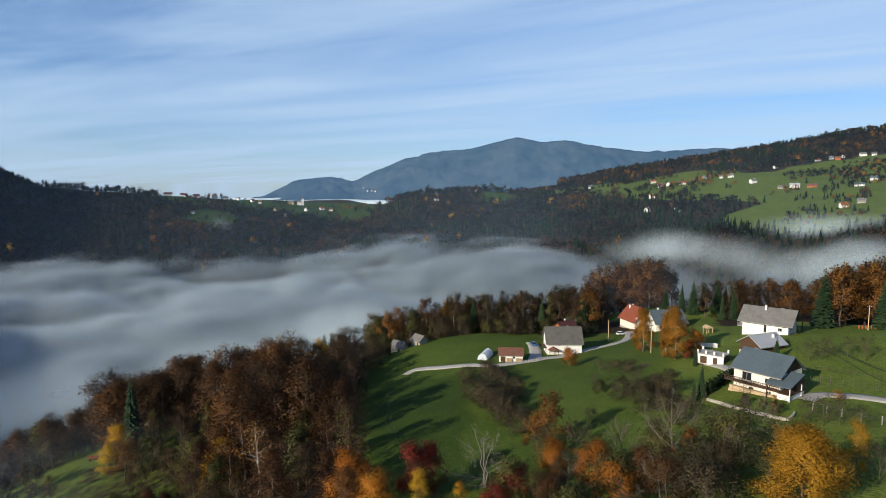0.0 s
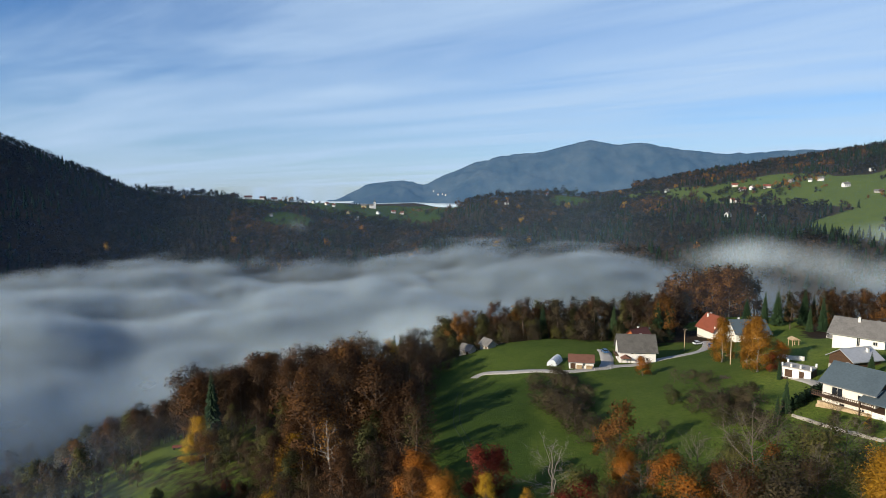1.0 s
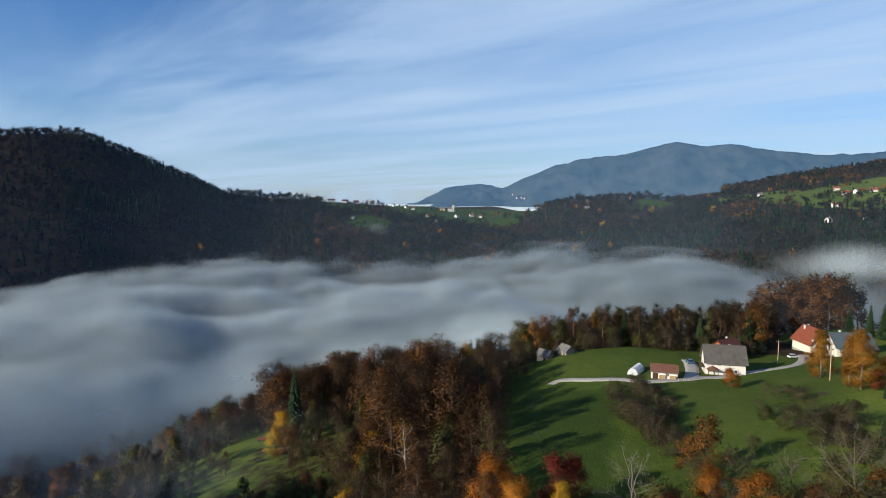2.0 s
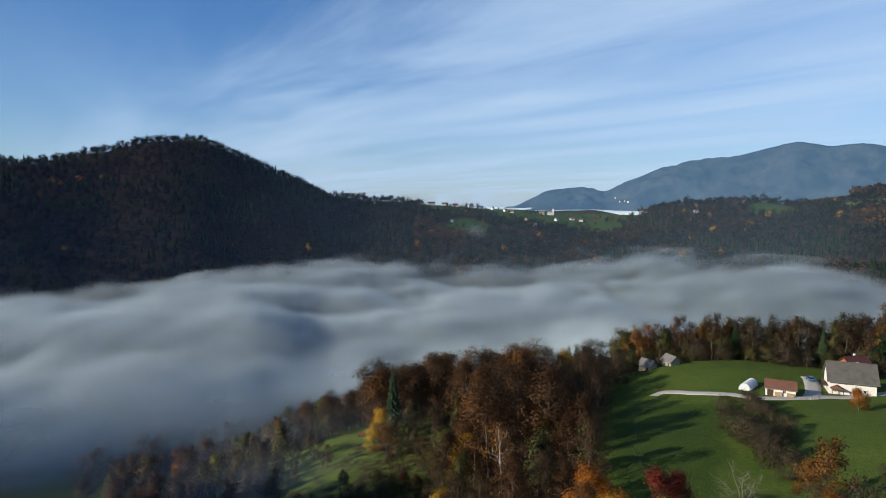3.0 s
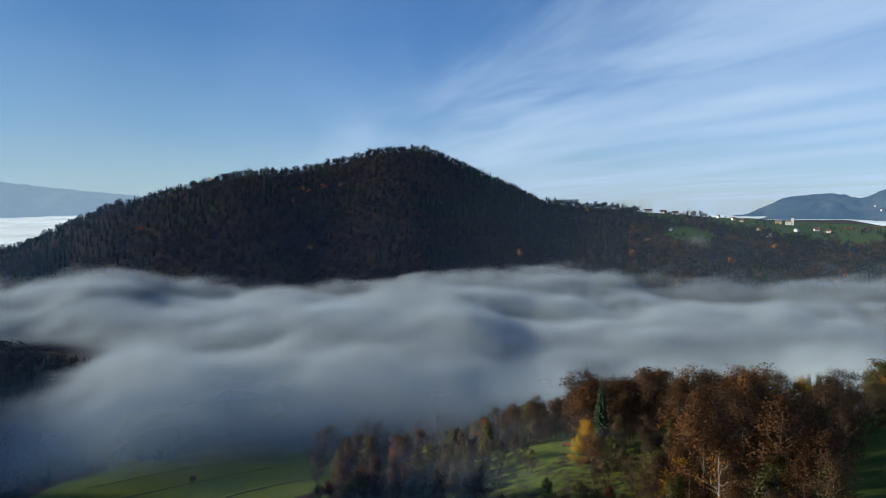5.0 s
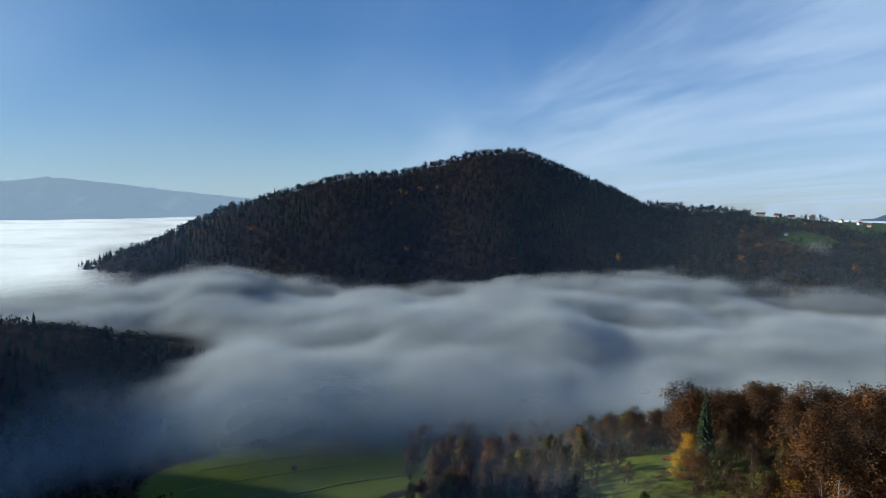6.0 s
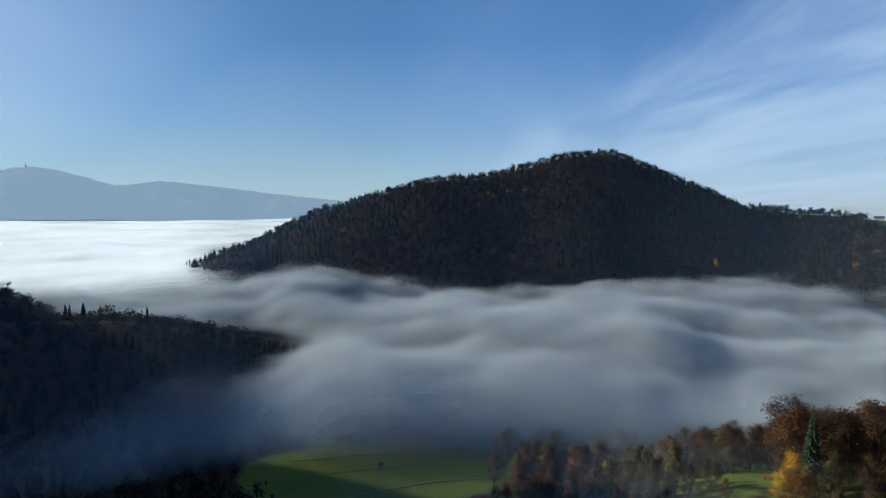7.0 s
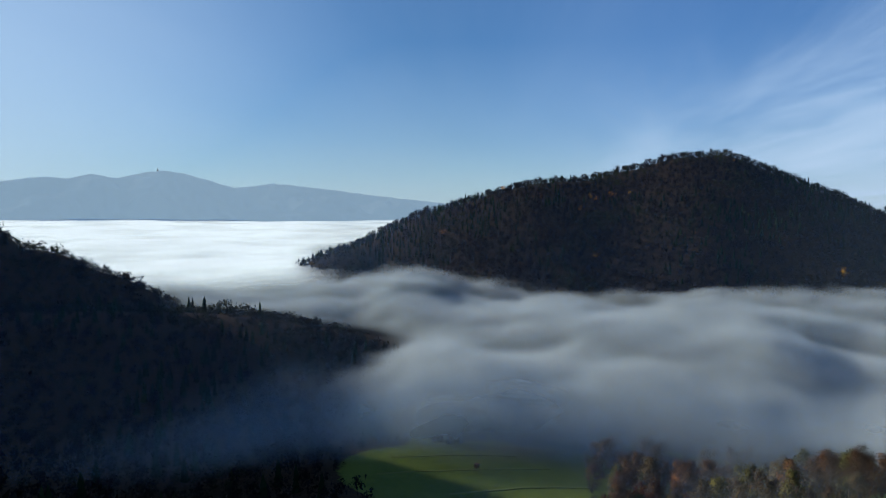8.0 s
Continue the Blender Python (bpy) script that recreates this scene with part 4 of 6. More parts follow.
def tree_kind(kind, variants=3):
    """The meshes of a kind of tree, made once."""
    if kind not in STOCK:
        STOCK[kind] = []
        for k in range(variants):
            rng = np.random.default_rng(sum(map(ord, kind)) * 10 + k)
            if kind == "spruce_tree":
                tv, tf, v, f = spruce_parts(rng, 20, rng.uniform(3.0, 3.8))
                STOCK[kind].append((20, [("trunk", mesh_of("trunk", tv, tf, [BARK])), ("crown", mesh_of("crown", v, f, [NEEDLES]))]))
                continue
            h, spread, first, limbs, subs, twigs, stems, leaf, each, scatter, mat, bark = SPECIES[kind]
            tv, tf, bv, bf, tips = grow(rng, h, spread, first, limbs, subs, twigs, 0.03, stems)
            pieces = [("trunk", mesh_of("trunk", tv, tf, [bark], True)), ("branchwork", mesh_of("branchwork", bv, bf, [bark]))]
            if each:
                pieces.append(("crown", leafy_mesh("crown", *leaf_quads(rng, tips, scatter, leaf, each), mat)))
            STOCK[kind].append((h, pieces))
    return STOCK[kind]


def plant(kind, az, d, tall, wide=1.0, label="", name=""):
    """A tree of that kind and height, at a bearing and distance."""
    x, y = spot(az, d)
    stock = tree_kind(kind)
    h, pieces = stock[trees_rng.integers(len(stock))]
    s = tall / h
    plain = name or kind.replace("wood_", "").replace("thin_", "").replace("rust_tree", "oak_tree").replace("olive_shrub", "shrub").replace("dark_tree", "hornbeam_tree").replace("olive_tree", "willow_tree")
    base = new(plain)
    base.matrix_world = pose(x, y, ground_at(x, y) - 0.05, 0, 0, trees_rng.uniform(0, 360)) @ Matrix.Diagonal((s * wide, s * wide, s, 1))
    for piece, me in pieces:
        part(piece, me, base)
    word = [w for w in LABELS if w in kind and w != "shrub"] or ["shrub"]
    return tagged(base, label or LABELS[word[0]], plain.replace("_", " ") if "shrub" not in plain else "shrub", "")


def copse(kinds, a0, a1, d0, d1, gap, tall, keep_if=None, seed=0):
    """A stand of trees between two bearings and distances; kinds: name -> share."""
    rng = np.random.default_rng(seed)
    names, share = list(kinds), np.array(list(kinds.values()), float)
    d = d0
    while d < d1:
        a = a0 + rng.uniform(0, 1) * math.degrees(gap / d)
        while a < a1:
            aa, dd = a + math.degrees(rng.normal(0, 0.25) * gap / d), d + rng.normal(0, 0.28) * gap
            if keep_if is None or keep_if(aa, dd):
                plant(names[rng.choice(len(names), p=share / share.sum())], aa, dd, rng.uniform(*tall), rng.uniform(0.85, 1.15))
            a += math.degrees(gap / d)
        d += gap * 0.9


# the wood on the spur's left flank
copse({"oak_tree": 6, "beech_tree": 5, "thin_birch_tree": 0.2, "aspen_tree": 0.25}, -22, -13.4, 178, 268, 9.6, (20, 26),
      lambda a, d: a < min(-9.5 + (d - 178) * 0.05, -7.8) and a > -21.5 + max(0, (205 - d)) * 0.05, 21)
copse({"oak_tree": 5, "beech_tree": 5, "wood_dark_tree": 1, "aspen_tree": 0.25}, -13.4, -6.0, 178, 268, 9.4, (14.5, 20), lambda a, d: a < min(-9.5 + (d - 178) * 0.05, -7.8), 28)
copse({"oak_tree": 3, "beech_tree": 5, "thin_birch_tree": 0.3, "aspen_tree": 0.3, "wood_olive_tree": 0.5}, -23, -9.5, 126, 178, 9.6, (10, 17), None, 22)
copse({"wood_dark_tree": 2, "beech_tree": 4, "olive_shrub": 1, "oak_tree": 1, "rowan_tree": 0.3}, -38, -23, 128, 190, 9.5, (5, 11), None, 26)
copse({"oak_tree": 3, "beech_tree": 5}, -30, -21, 258, 322, 9.0, (20, 28), None, 23)
copse({"beech_tree": 4, "oak_tree": 2, "wood_olive_tree": 1}, -36, -29.5, 285, 340, 9.0, (14, 21), None, 24)
copse({"wood_dark_tree": 2, "beech_tree": 4, "oak_tree": 2, "wood_olive_tree": 1}, -29, -21, 186, 258, 10.0, (7, 14), None, 25)
plant("spruce_tree", -27.4, 250, 31, 0.85)
plant("aspen_tree", -28.6, 236, 15, 1.3)
plant("aspen_tree", -29.2, 232, 11, 1.2)
plant("thin_birch_tree", -17.2, 158, 19, 1.2)
plant("aspen_tree", -20.2, 176, 13, 1.3)
plant("aspen_tree", -21.4, 172, 10, 1.2)
plant("cherry_tree", -8.8, 128, 10, 1.3)
copse({"beech_tree": 3, "wood_dark_tree": 3, "shrub": 2, "wood_olive_tree": 1}, -9.0, -4.6, 216, 268, 9.0, (7, 14), lambda a, d: a < -8.6 + (d - 216) * 0.075, 27)
# woods behind the farm, down to the fog
copse({"wood_beech_tree": 4, "wood_oak_tree": 2, "wood_rust_tree": 1, "spruce_tree": 2, "wood_dark_tree": 3, "wood_olive_tree": 2.5, "aspen_tree": 0.2}, -7, 15, 292, 372, 10.2, (13, 20), None, 31)
copse({"spruce_tree": 6, "wood_dark_tree": 1}, -11.5, -2, 372, 400, 9.5, (20, 27), None, 32)
copse({"wood_rust_tree": 7, "wood_beech_tree": 2, "wood_oak_tree": 2}, 14.0, 20.4, 376, 414, 9.6, (25, 30), None, 33)
copse({"spruce_tree": 6, "wood_dark_tree": 2, "wood_oak_tree": 1}, 20.5, 27, 318, 352, 9.5, (11, 18), None, 34)
copse({"wood_beech_tree": 4, "wood_rust_tree": 5, "spruce_tree": 2}, 23.5, 37, 290, 330, 10.0, (11, 17), None, 35)
copse({"wood_rust_tree": 5, "spruce_tree": 1.5}, 32.8, 37, 250, 290, 10.0, (16, 22), None, 36)
copse({"shrub": 3, "olive_shrub": 2, "wood_dark_tree": 1}, -7, 14, 279, 296, 8.0, (4, 9), None, 39)
plant("spruce_tree", 31.9, 243, 21, 1.15)
plant("spruce_tree", 35.9, 238, 20, 1.1)
plant("spruce_tree", 12.9, 290, 19, 1.5)
plant("spruce_tree", 13.6, 294, 17, 1.4)
plant("wood_rust_tree", 29.6, 285, 15, 1.1)
# dim trees at the valley's edge, half in the fog
copse({"wood_beech_tree": 4, "wood_dark_tree": 3, "wood_oak_tree": 2, "wood_olive_tree": 1}, -62, -36, 262, 345, 12.5, (12, 20),
      lambda a, d: not (a < -54 and d > 250) and rough_noise(np.array([a * 5.0]), np.array([d]), 40, 5)[0] > 0.38, 37)
copse({"wood_dark_tree": 4, "wood_beech_tree": 4, "wood_olive_tree": 1.5, "rowan_tree": 0.5}, -57, -38, 196, 262, 9.6, (11, 18), lambda a, d: a > -56 + (262 - d) * 0.12, 38)
copse({"wood_beech_tree": 4, "wood_dark_tree": 3, "wood_olive_tree": 2}, -46, -32, 222, 305, 15.0, (7, 14), None, 40)
plant("spruce_tree", -47.8, 226, 17, 1.1)
plant("cherry_tree", -45.6, 300, 13, 1.2)
# ---- trees and shrubs of the farm meadows ----
plant("maple_tree", 31.2, 97, 10.5, 1.3)
plant("aspen_tree", 34.8, 112, 8.5, 0.9)
plant("walnut_tree", 21.1, 114, 12.5, 1.15)
plant("walnut_tree", 27.6, 118, 10.0, 1.0)
plant("walnut_tree", 16.6, 120, 8.5, 0.9)
plant("ash_tree", 3.9, 121, 11, 1.6)
plant("wood_rust_tree", 10.0, 131, 13.5, 0.9, "young oak tree with brown and orange leaves")
plant("wood_rust_tree", 8.9, 134, 9, 1.0, "young oak tree with brown and orange leaves")
plant("cherry_tree", 14.2, 111, 9, 1.0)
plant("rowan_tree", -2.6, 119, 12, 1.0)
plant("aspen_tree", -2.2, 111, 10, 0.9)
plant("rowan_tree", 6.6, 107, 8, 1.2)
plant("rowan_tree", 5.0, 104, 7, 1.3)
plant("rowan_tree", -1.4, 122, 11, 1.0)
plant("aspen_tree", 1.5, 110, 6.5, 1.0)
for az, d, tall, kind in [(18.8, 103, 9, "oak_tree"), (20.6, 98, 9, "oak_tree"), (9.0, 102, 8.5, "beech_tree"), (11.2, 104, 7, "beech_tree"), (25.2, 104, 8, "beech_tree"),
                          (16.4, 100, 8, "cherry_tree"), (-6.5, 112, 10, "cherry_tree"), (-9.5, 118, 11, "oak_tree"), (23.0, 108, 7, "olive_shrub"), (28.8, 106, 6, "olive_shrub")]:
    plant(kind, az, d, tall, 1.1, "bushy young tree with brown autumn leaves" if "tree" in kind else "")
for az, d, tall, wide in [(3.0, 188, 5, 1.6), (3.8, 180, 5.5, 1.6), (4.6, 174, 6, 1.5), (5.3, 168, 6, 1.5), (4.1, 207, 5.5, 1.4), (4.8, 200, 5, 1.5), (6.0, 160, 6.5, 1.2), (6.6, 178, 4.5, 1.4),
                          (5.8, 194, 5, 1.3), (2.2, 205, 4.5, 1.3), (7.6, 150, 6, 1.3), (7.0, 186, 4, 1.3)]:
    plant("shrub", az, d, tall * 0.9, wide)
scrub = np.random.default_rng(64)
for k in range(12):
    plant(["olive_shrub", "shrub", "apple_tree"][k % 3], 12.6 + 8.6 * scrub.random(), 146 + 54 * scrub.random(), scrub.uniform(1.9, 3.3), scrub.uniform(1.1, 1.5))
for az, d, tall in [(14.5, 196, 3.6), (15.3, 190, 3.4), (16.5, 162, 4.4), (17.4, 160, 4.0), (18.5, 156, 4.5), (19.4, 160, 4.2), (20.4, 158, 4.8), (18.0, 172, 3.4), (14.0, 178, 3.2), (21.4, 140, 4.5)]:
    plant("shrub" if tall > 4 else "apple_tree", az, d, tall, 1.2)
for az, d, tall in [(31.2, 139, 4.6), (32.4, 139, 5.0), (33.5, 140, 4.8), (34.9, 138, 4.0), (31.1, 186, 4.5), (31.9, 186, 4.6), (32.4, 190, 4.2), (33.7, 189, 4.8), (34.9, 188, 5.5), (24.6, 132, 5.5),
                    (26.4, 134, 5.0), (28.9, 120, 6), (36.3, 110, 5)]:
    plant("apple_tree", az, d, tall, 1.0)
copse({"walnut_tree": 3.5, "apple_tree": 3, "shrub": 0.8, "wood_rust_tree": 1.5, "oak_tree": 1, "beech_tree": 2, "olive_shrub": 3.5, "cherry_tree": 0.4}, 7, 30, 92, 132, 8.4, (4.5, 9), lambda a, d: abs(a - 31) > 4 and not (13 < a < 16 and d > 104), 41)
plant("cherry_tree", 11.8, 213, 6.0, 1.15, "round orange-leaved tree beside the white farmhouse")
plant("birch_tree", 18.2, 221, 14, 1.1)
plant("birch_tree", 21.0, 196, 15.5, 1.15)
plant("birch_tree", 20.2, 202, 12.0, 0.9)
plant("rowan_tree", 21.9, 194, 5.5, 1.1)
plant("cherry_tree", 22.6, 200, 6.5, 1.0)
plant("spruce_tree", 22.6, 184, 6.0, 0.8)
plant("spruce_tree", 23.2, 154, 8.5, 0.95)
plant("spruce_tree", 22.6, 151, 5.5, 0.9)
plant("spruce_tree", 28.8, 186, 6.5, 1.3)
plant("apple_tree", 26.5, 154, 3.6, 1.0)
for az, d, tall, kind, label in [(26.6, 148, 2.2, "shrub", "rounded garden shrub with faded reddish leaves"), (29.0, 144, 2.2, "shrub", "rounded garden shrub with faded reddish leaves"),
                                 (28.0, 147, 1.8, "olive_shrub", "clipped round garden shrub"), (28.9, 146, 3.2, "aspen_tree", "small bright yellow garden tree")]:
    plant(kind, az, d, tall, 1.0, label, "garden_shrub" if "shrub" in kind else "garden_tree")
plant("aspen_tree", 33.3, 158, 2.2, 2.2, "low bright yellow shrub by the driveway", "garden_shrub")
# ---- houses ----
WHITE_WALL = surface("white_render", (0.72, 0.7, 0.66), (0.8, 0.79, 0.75), 0.8, 0.9, 0.15, 0.01, stain=0.18)
CREAM_WALL = surface("cream_render", (0.74, 0.69, 0.59), (0.8, 0.76, 0.67), 0.8, 0.9, 0.15, 0.01, stain=0.2)
YELLOW_WALL = surface("yellow_render", (0.6, 0.47, 0.2), (0.68, 0.55, 0.26), 0.8, 0.9, 0.15, 0.01)
DARK_WOOD = surface("dark_wood", (0.05, 0.028, 0.016), (0.1, 0.055, 0.03), 0.25, 0.7, 0.3, 0.02)
RED_WOOD = surface("red_wood", (0.3, 0.09, 0.03), (0.4, 0.13, 0.045), 0.25, 0.75, 0.3, 0.02)
PALE_WOOD = surface("pale_wood", (0.42, 0.3, 0.17), (0.55, 0.42, 0.26), 0.25, 0.8, 0.4, 0.03)
SLATE_ROOF = surface("slate_roof", (0.068, 0.094, 0.108), (0.1, 0.132, 0.15), 0.4, 0.55, 0.3, 0.03, stain=0.3)
GREY_ROOF = surface("grey_roof", (0.13, 0.125, 0.115), (0.22, 0.21, 0.195), 0.35, 0.85, 0.4, 0.04, stain=0.45)
OLD_ROOF = surface("old_shingle_roof", (0.07, 0.068, 0.062), (0.15, 0.143, 0.13), 0.3, 0.9, 0.5, 0.05, stain=0.5)
PALE_ROOF = surface("pale_metal_roof", (0.42, 0.43, 0.43), (0.52, 0.53, 0.53), 0.6, 0.5, 0.15, 0.02, 0.3, 0.3)
RED_ROOF = surface("red_tile_roof", (0.19, 0.052, 0.03), (0.27, 0.078, 0.04), 0.3, 0.8, 0.4, 0.04)
MAROON_ROOF = surface("maroon_roof", (0.085, 0.03, 0.025), (0.13, 0.05, 0.04), 0.3, 0.75, 0.35, 0.03)
BROWN_ROOF = surface("brown_tile_roof", (0.13, 0.06, 0.04), (0.21, 0.1, 0.07), 0.3, 0.85, 0.4, 0.04, stain=0.5)
STONE = surface("stone", (0.3, 0.27, 0.22), (0.48, 0.44, 0.37), 0.35, 0.9, 0.6, 0.05, stain=0.5)
TAN_STONE = surface("tan_stone", (0.42, 0.3, 0.17), (0.6, 0.46, 0.29), 0.45, 0.9, 0.6, 0.06, stain=0.5)
CONCRETE = surface("concrete", (0.32, 0.3, 0.26), (0.42, 0.4, 0.35), 0.5, 0.9, 0.25, 0.02, stain=0.4)
GRAVEL = surface("gravel", (0.34, 0.32, 0.29), (0.46, 0.44, 0.4), 0.5, 0.95, 0.4, 0.03, stain=0.4)
FRAME = surface("frame_paint", (0.62, 0.6, 0.56), (0.72, 0.7, 0.66), 0.3, 0.6, 0.05, 0.005)
METAL = surface("zinc", (0.32, 0.33, 0.34), (0.42, 0.43, 0.44), 0.3, 0.45, 0.1, 0.01, 0.7)
WIRE = surface("rusty_wire", (0.12, 0.1, 0.09), (0.2, 0.18, 0.16), 0.1, 0.6, 0.1, 0.01, 0.6)


def make_glass():
    m, nt = material("window_glass")
    return finish(m, nt, (0.018, 0.022, 0.028), 0.08, spec=0.6)


GLASS = make_glass()


def box(bm, x0, y0, z0, x1, y1, z1):
    v = [bm.verts.new((x, y, z)) for z in (z0, z1) for x, y in ((x0, y0), (x1, y0), (x1, y1), (x0, y1))]
    for f in ((3, 2, 1, 0), (4, 5, 6, 7), (0, 1, 5, 4), (1, 2, 6, 5), (2, 3, 7, 6), (3, 0, 4, 7)):
        bm.faces.new([v[i] for i in f])


def prism(bm, outline, y0, y1):
    """A flat outline in x, z given thickness from y0 to y1."""
    a, b = [bm.verts.new((x, y0, z)) for x, z in outline], [bm.verts.new((x, y1, z)) for x, z in outline]
    n = len(outline)
    bm.faces.new(a)
    bm.faces.new(b[::-1])
    for i in range(n):
        bm.faces.new((a[(i + 1) % n], a[i], b[i], b[(i + 1) % n]))


def bm_part(name, bm, mat, parent, label="", at=None, bevel=0.0):
    if bevel:
        bmesh.ops.bevel(bm, geom=bm.edges[:], offset=bevel, segments=1, affect="EDGES")
    bmesh.ops.recalc_face_normals(bm, faces=bm.faces[:])
    me = bpy.data.meshes.new(name)
    bm.to_mesh(me)
    bm.free()
    me.materials.append(mat)
    ob = part(name, me, parent, label)
    if at is not None:
        ob.matrix_local = at
    return ob


def holed_wall(bm, length, h, thick, openings):
    """A wall along x from 0 to length, outside at y = 0, with rectangular openings cut through."""
    xs = sorted({0.0, length, *(o[0] for o in openings), *(o[0] + o[2] for o in openings)})
    zs = sorted({0.0, h, *(o[1] for o in openings), *(o[1] + o[3] for o in openings)})
    for x0, x1 in zip(xs, xs[1:]):
        for z0, z1 in zip(zs, zs[1:]):
            mx, mz = (x0 + x1) / 2, (z0 + z1) / 2
            if not any(o[0] < mx < o[0] + o[2] and o[1] < mz < o[1] + o[3] for o in openings):
                box(bm, x0, 0, z0, x1, thick, z1)
    bmesh.ops.remove_doubles(bm, verts=bm.verts[:], dist=0.0005)


def window(parent, m, x, z, w, h, shutter=None, sill=True):
    """A glazed window in a wall whose outside is y = 0 in m."""
    bm = bmesh.new()
    box(bm, x, 0.14, z, x + w, 0.17, z + h)
    pane = bm_part("window", bm, GLASS, parent, "dark glazed window", m)
    bm = bmesh.new()
    t = 0.08
    for b in ((x, z, x + t, z + h), (x + w - t, z, x + w, z + h), (x + t, z, x + w - t, z + t), (x + t, z + h - t, x + w - t, z + h), (x + w / 2 - 0.03, z + t, x + w / 2 + 0.03, z + h - t)):
        box(bm, b[0], 0.08, b[1], b[2], 0.16, b[3])
    bm_part("frame", bm, FRAME, pane, "white painted window frame")
    if sill:
        bm = bmesh.new()
        box(bm, x - 0.08, -0.1, z - 0.07, x + w + 0.08, 0.12, z - 0.003)
        bm_part("sill", bm, CONCRETE, pane)


def door(parent, m, x, z, w, h, mat):
    bm = bmesh.new()
    box(bm, x, 0.1, z, x + w, 0.16, z + h)
    leaf = bm_part("door", bm, mat, parent, "", m)
    bm = bmesh.new()
    box(bm, x + w * 0.85, 0.05, z + 0.95, x + w * 0.85 + 0.05, 0.1, z + 1.1)
    bm_part("handle", bm, METAL, leaf, "metal handle")


def side_frames(L, W):
    """Where each outer wall's own plan starts, looking at it from outside."""
    return {"front": Matrix.Translation((-L / 2, -W / 2, 0)), "back": pose(L / 2, W / 2, 0, 0, 0, 180),
            "left": pose(-L / 2, W / 2, 0, 0, 0, -90), "right": pose(L / 2, -W / 2, 0, 0, 0, 90)}


def roof_slopes(parent, L, W, wall_h, rise, eave, verge, mat, thick=0.22, label=""):
    """Two roof slabs meeting at a ridge along x, with eaves, and a ridge cap."""
    k = rise / (W / 2)
    for side in (-1, 1):
        bm = bmesh.new()
        y_out, z_out = side * (W / 2 + eave), wall_h - k * eave
        x0, x1 = -L / 2 - verge, L / 2 + verge
        lower = [(x0, y_out, z_out), (x1, y_out, z_out), (x1, 0, wall_h + rise), (x0, 0, wall_h + rise)]
        a = [bm.verts.new((x, y, z + 0.03)) for x, y, z in lower]
        b = [bm.verts.new((x, y, z + 0.03 + thick)) for x, y, z in lower]
        for f in ((a[0], a[1], a[2], a[3]), (b[3], b[2], b[1], b[0]), (a[0], b[0], b[1], a[1]), (a[1], b[1], b[2], a[2]), (a[2], b[2], b[3], a[3]), (a[3], b[3], b[0], a[0])):
            bm.faces.new(f)
        bm_part("roof_slope", bm, mat, parent, label)
        bm = bmesh.new()
        box(bm, x0, y_out - 0.07, z_out - 0.02, x1, y_out + 0.07, z_out + 0.1)
        bm_part("gutter", bm, METAL, parent, "grey metal gutter", Matrix.Translation((0, side * 0.07, 0)))
    bm = bmesh.new()
    prism(bm, [(-0.2, -0.06), (0.2, -0.06), (0.0, 0.1)], -L / 2 - verge - 0.02, L / 2 + verge + 0.02)
    bm_part("ridge_cap", bm, mat, parent, "", Matrix.Translation((0, 0, wall_h + rise + thick + 0.04)) @ pose(0, 0, 0, 0, 0, -90))


def chimney(parent, x, y, z, h, mat, w=0.6):
    bm = bmesh.new()
    box(bm, x - w / 2, y - w / 2, z, x + w / 2, y + w / 2, z + h)
    stack = bm_part("chimney", bm, mat, parent, "rendered chimney stack")
    bm = bmesh.new()
    box(bm, x - w / 2 - 0.1, y - w / 2 - 0.1, z + h, x + w / 2 + 0.1, y + w / 2 + 0.1, z + h + 0.12)
    bm_part("cap", bm, CONCRETE, stack, "concrete chimney cap")


def house(name, label, m, L, W, wall_h, rise, wall, roof, openings=None, eave=0.7, verge=0.5, chimneys=(), gable_wood=None, foot=1.2, category="house", thick=0.32, doors=()):
    """A gabled house: walls with openings cut through, roof, windows, doors, chimneys. m: its base's centre, x along the ridge, front to -y."""
    base = new(name)
    base.matrix_world = m
    frames = side_frames(L, W)
    openings = openings or {}
    doors = dict(doors)
    for side, f in frames.items():
        length = L if side in ("front", "back") else W
        cuts = list(openings.get(side, ())) + ([doors[side]] if side in doors else [])
        bm = bmesh.new()
        inner = length - (0 if side in ("front", "back") else 2 * thick)
        start = 0 if side in ("front", "back") else thick
        holed_wall(bm, inner, wall_h, thick, [(x - start, z, w, h) for x, z, w, h in cuts])
        bm_part("wall", bm, wall, base, "", f @ Matrix.Translation((start, 0, 0)))
        if side in ("left", "right"):
            bm = bmesh.new()
            prism(bm, [(0, wall_h + 0.002), (W, wall_h + 0.002), (W / 2, wall_h + rise)], 0.004, thick)
            bm_part("gable", bm, gable_wood or wall, base, "dark boarded gable" if gable_wood else "", f)
        for x, z, w, h in openings.get(side, ()):
            window(base, f, x, z, w, h)
        if side in doors:
            door(base, f, *doors[side], DARK_WOOD)
    bm = bmesh.new()
    box(bm, -L / 2 - 0.06, -W / 2 - 0.06, -foot, L / 2 + 0.06, W / 2 + 0.06, -0.002)
    bm_part("footing", bm, CONCRETE, base, "grey concrete footing")
    roof_slopes(base, L, W, wall_h, rise, eave, verge, roof)
    for x, y, h in chimneys:
        z = wall_h + rise * (1 - abs(y) / (W / 2))
        chimney(base, x, y, z - 0.3, h + 0.3, WHITE_WALL)
    return tagged(base, label, category)


def stand_at(az, d, turn, lift=0.0):
    x, y = spot(az, d)
    return pose(x, y, ground_at(x, y) + lift, 0, 0, turn)


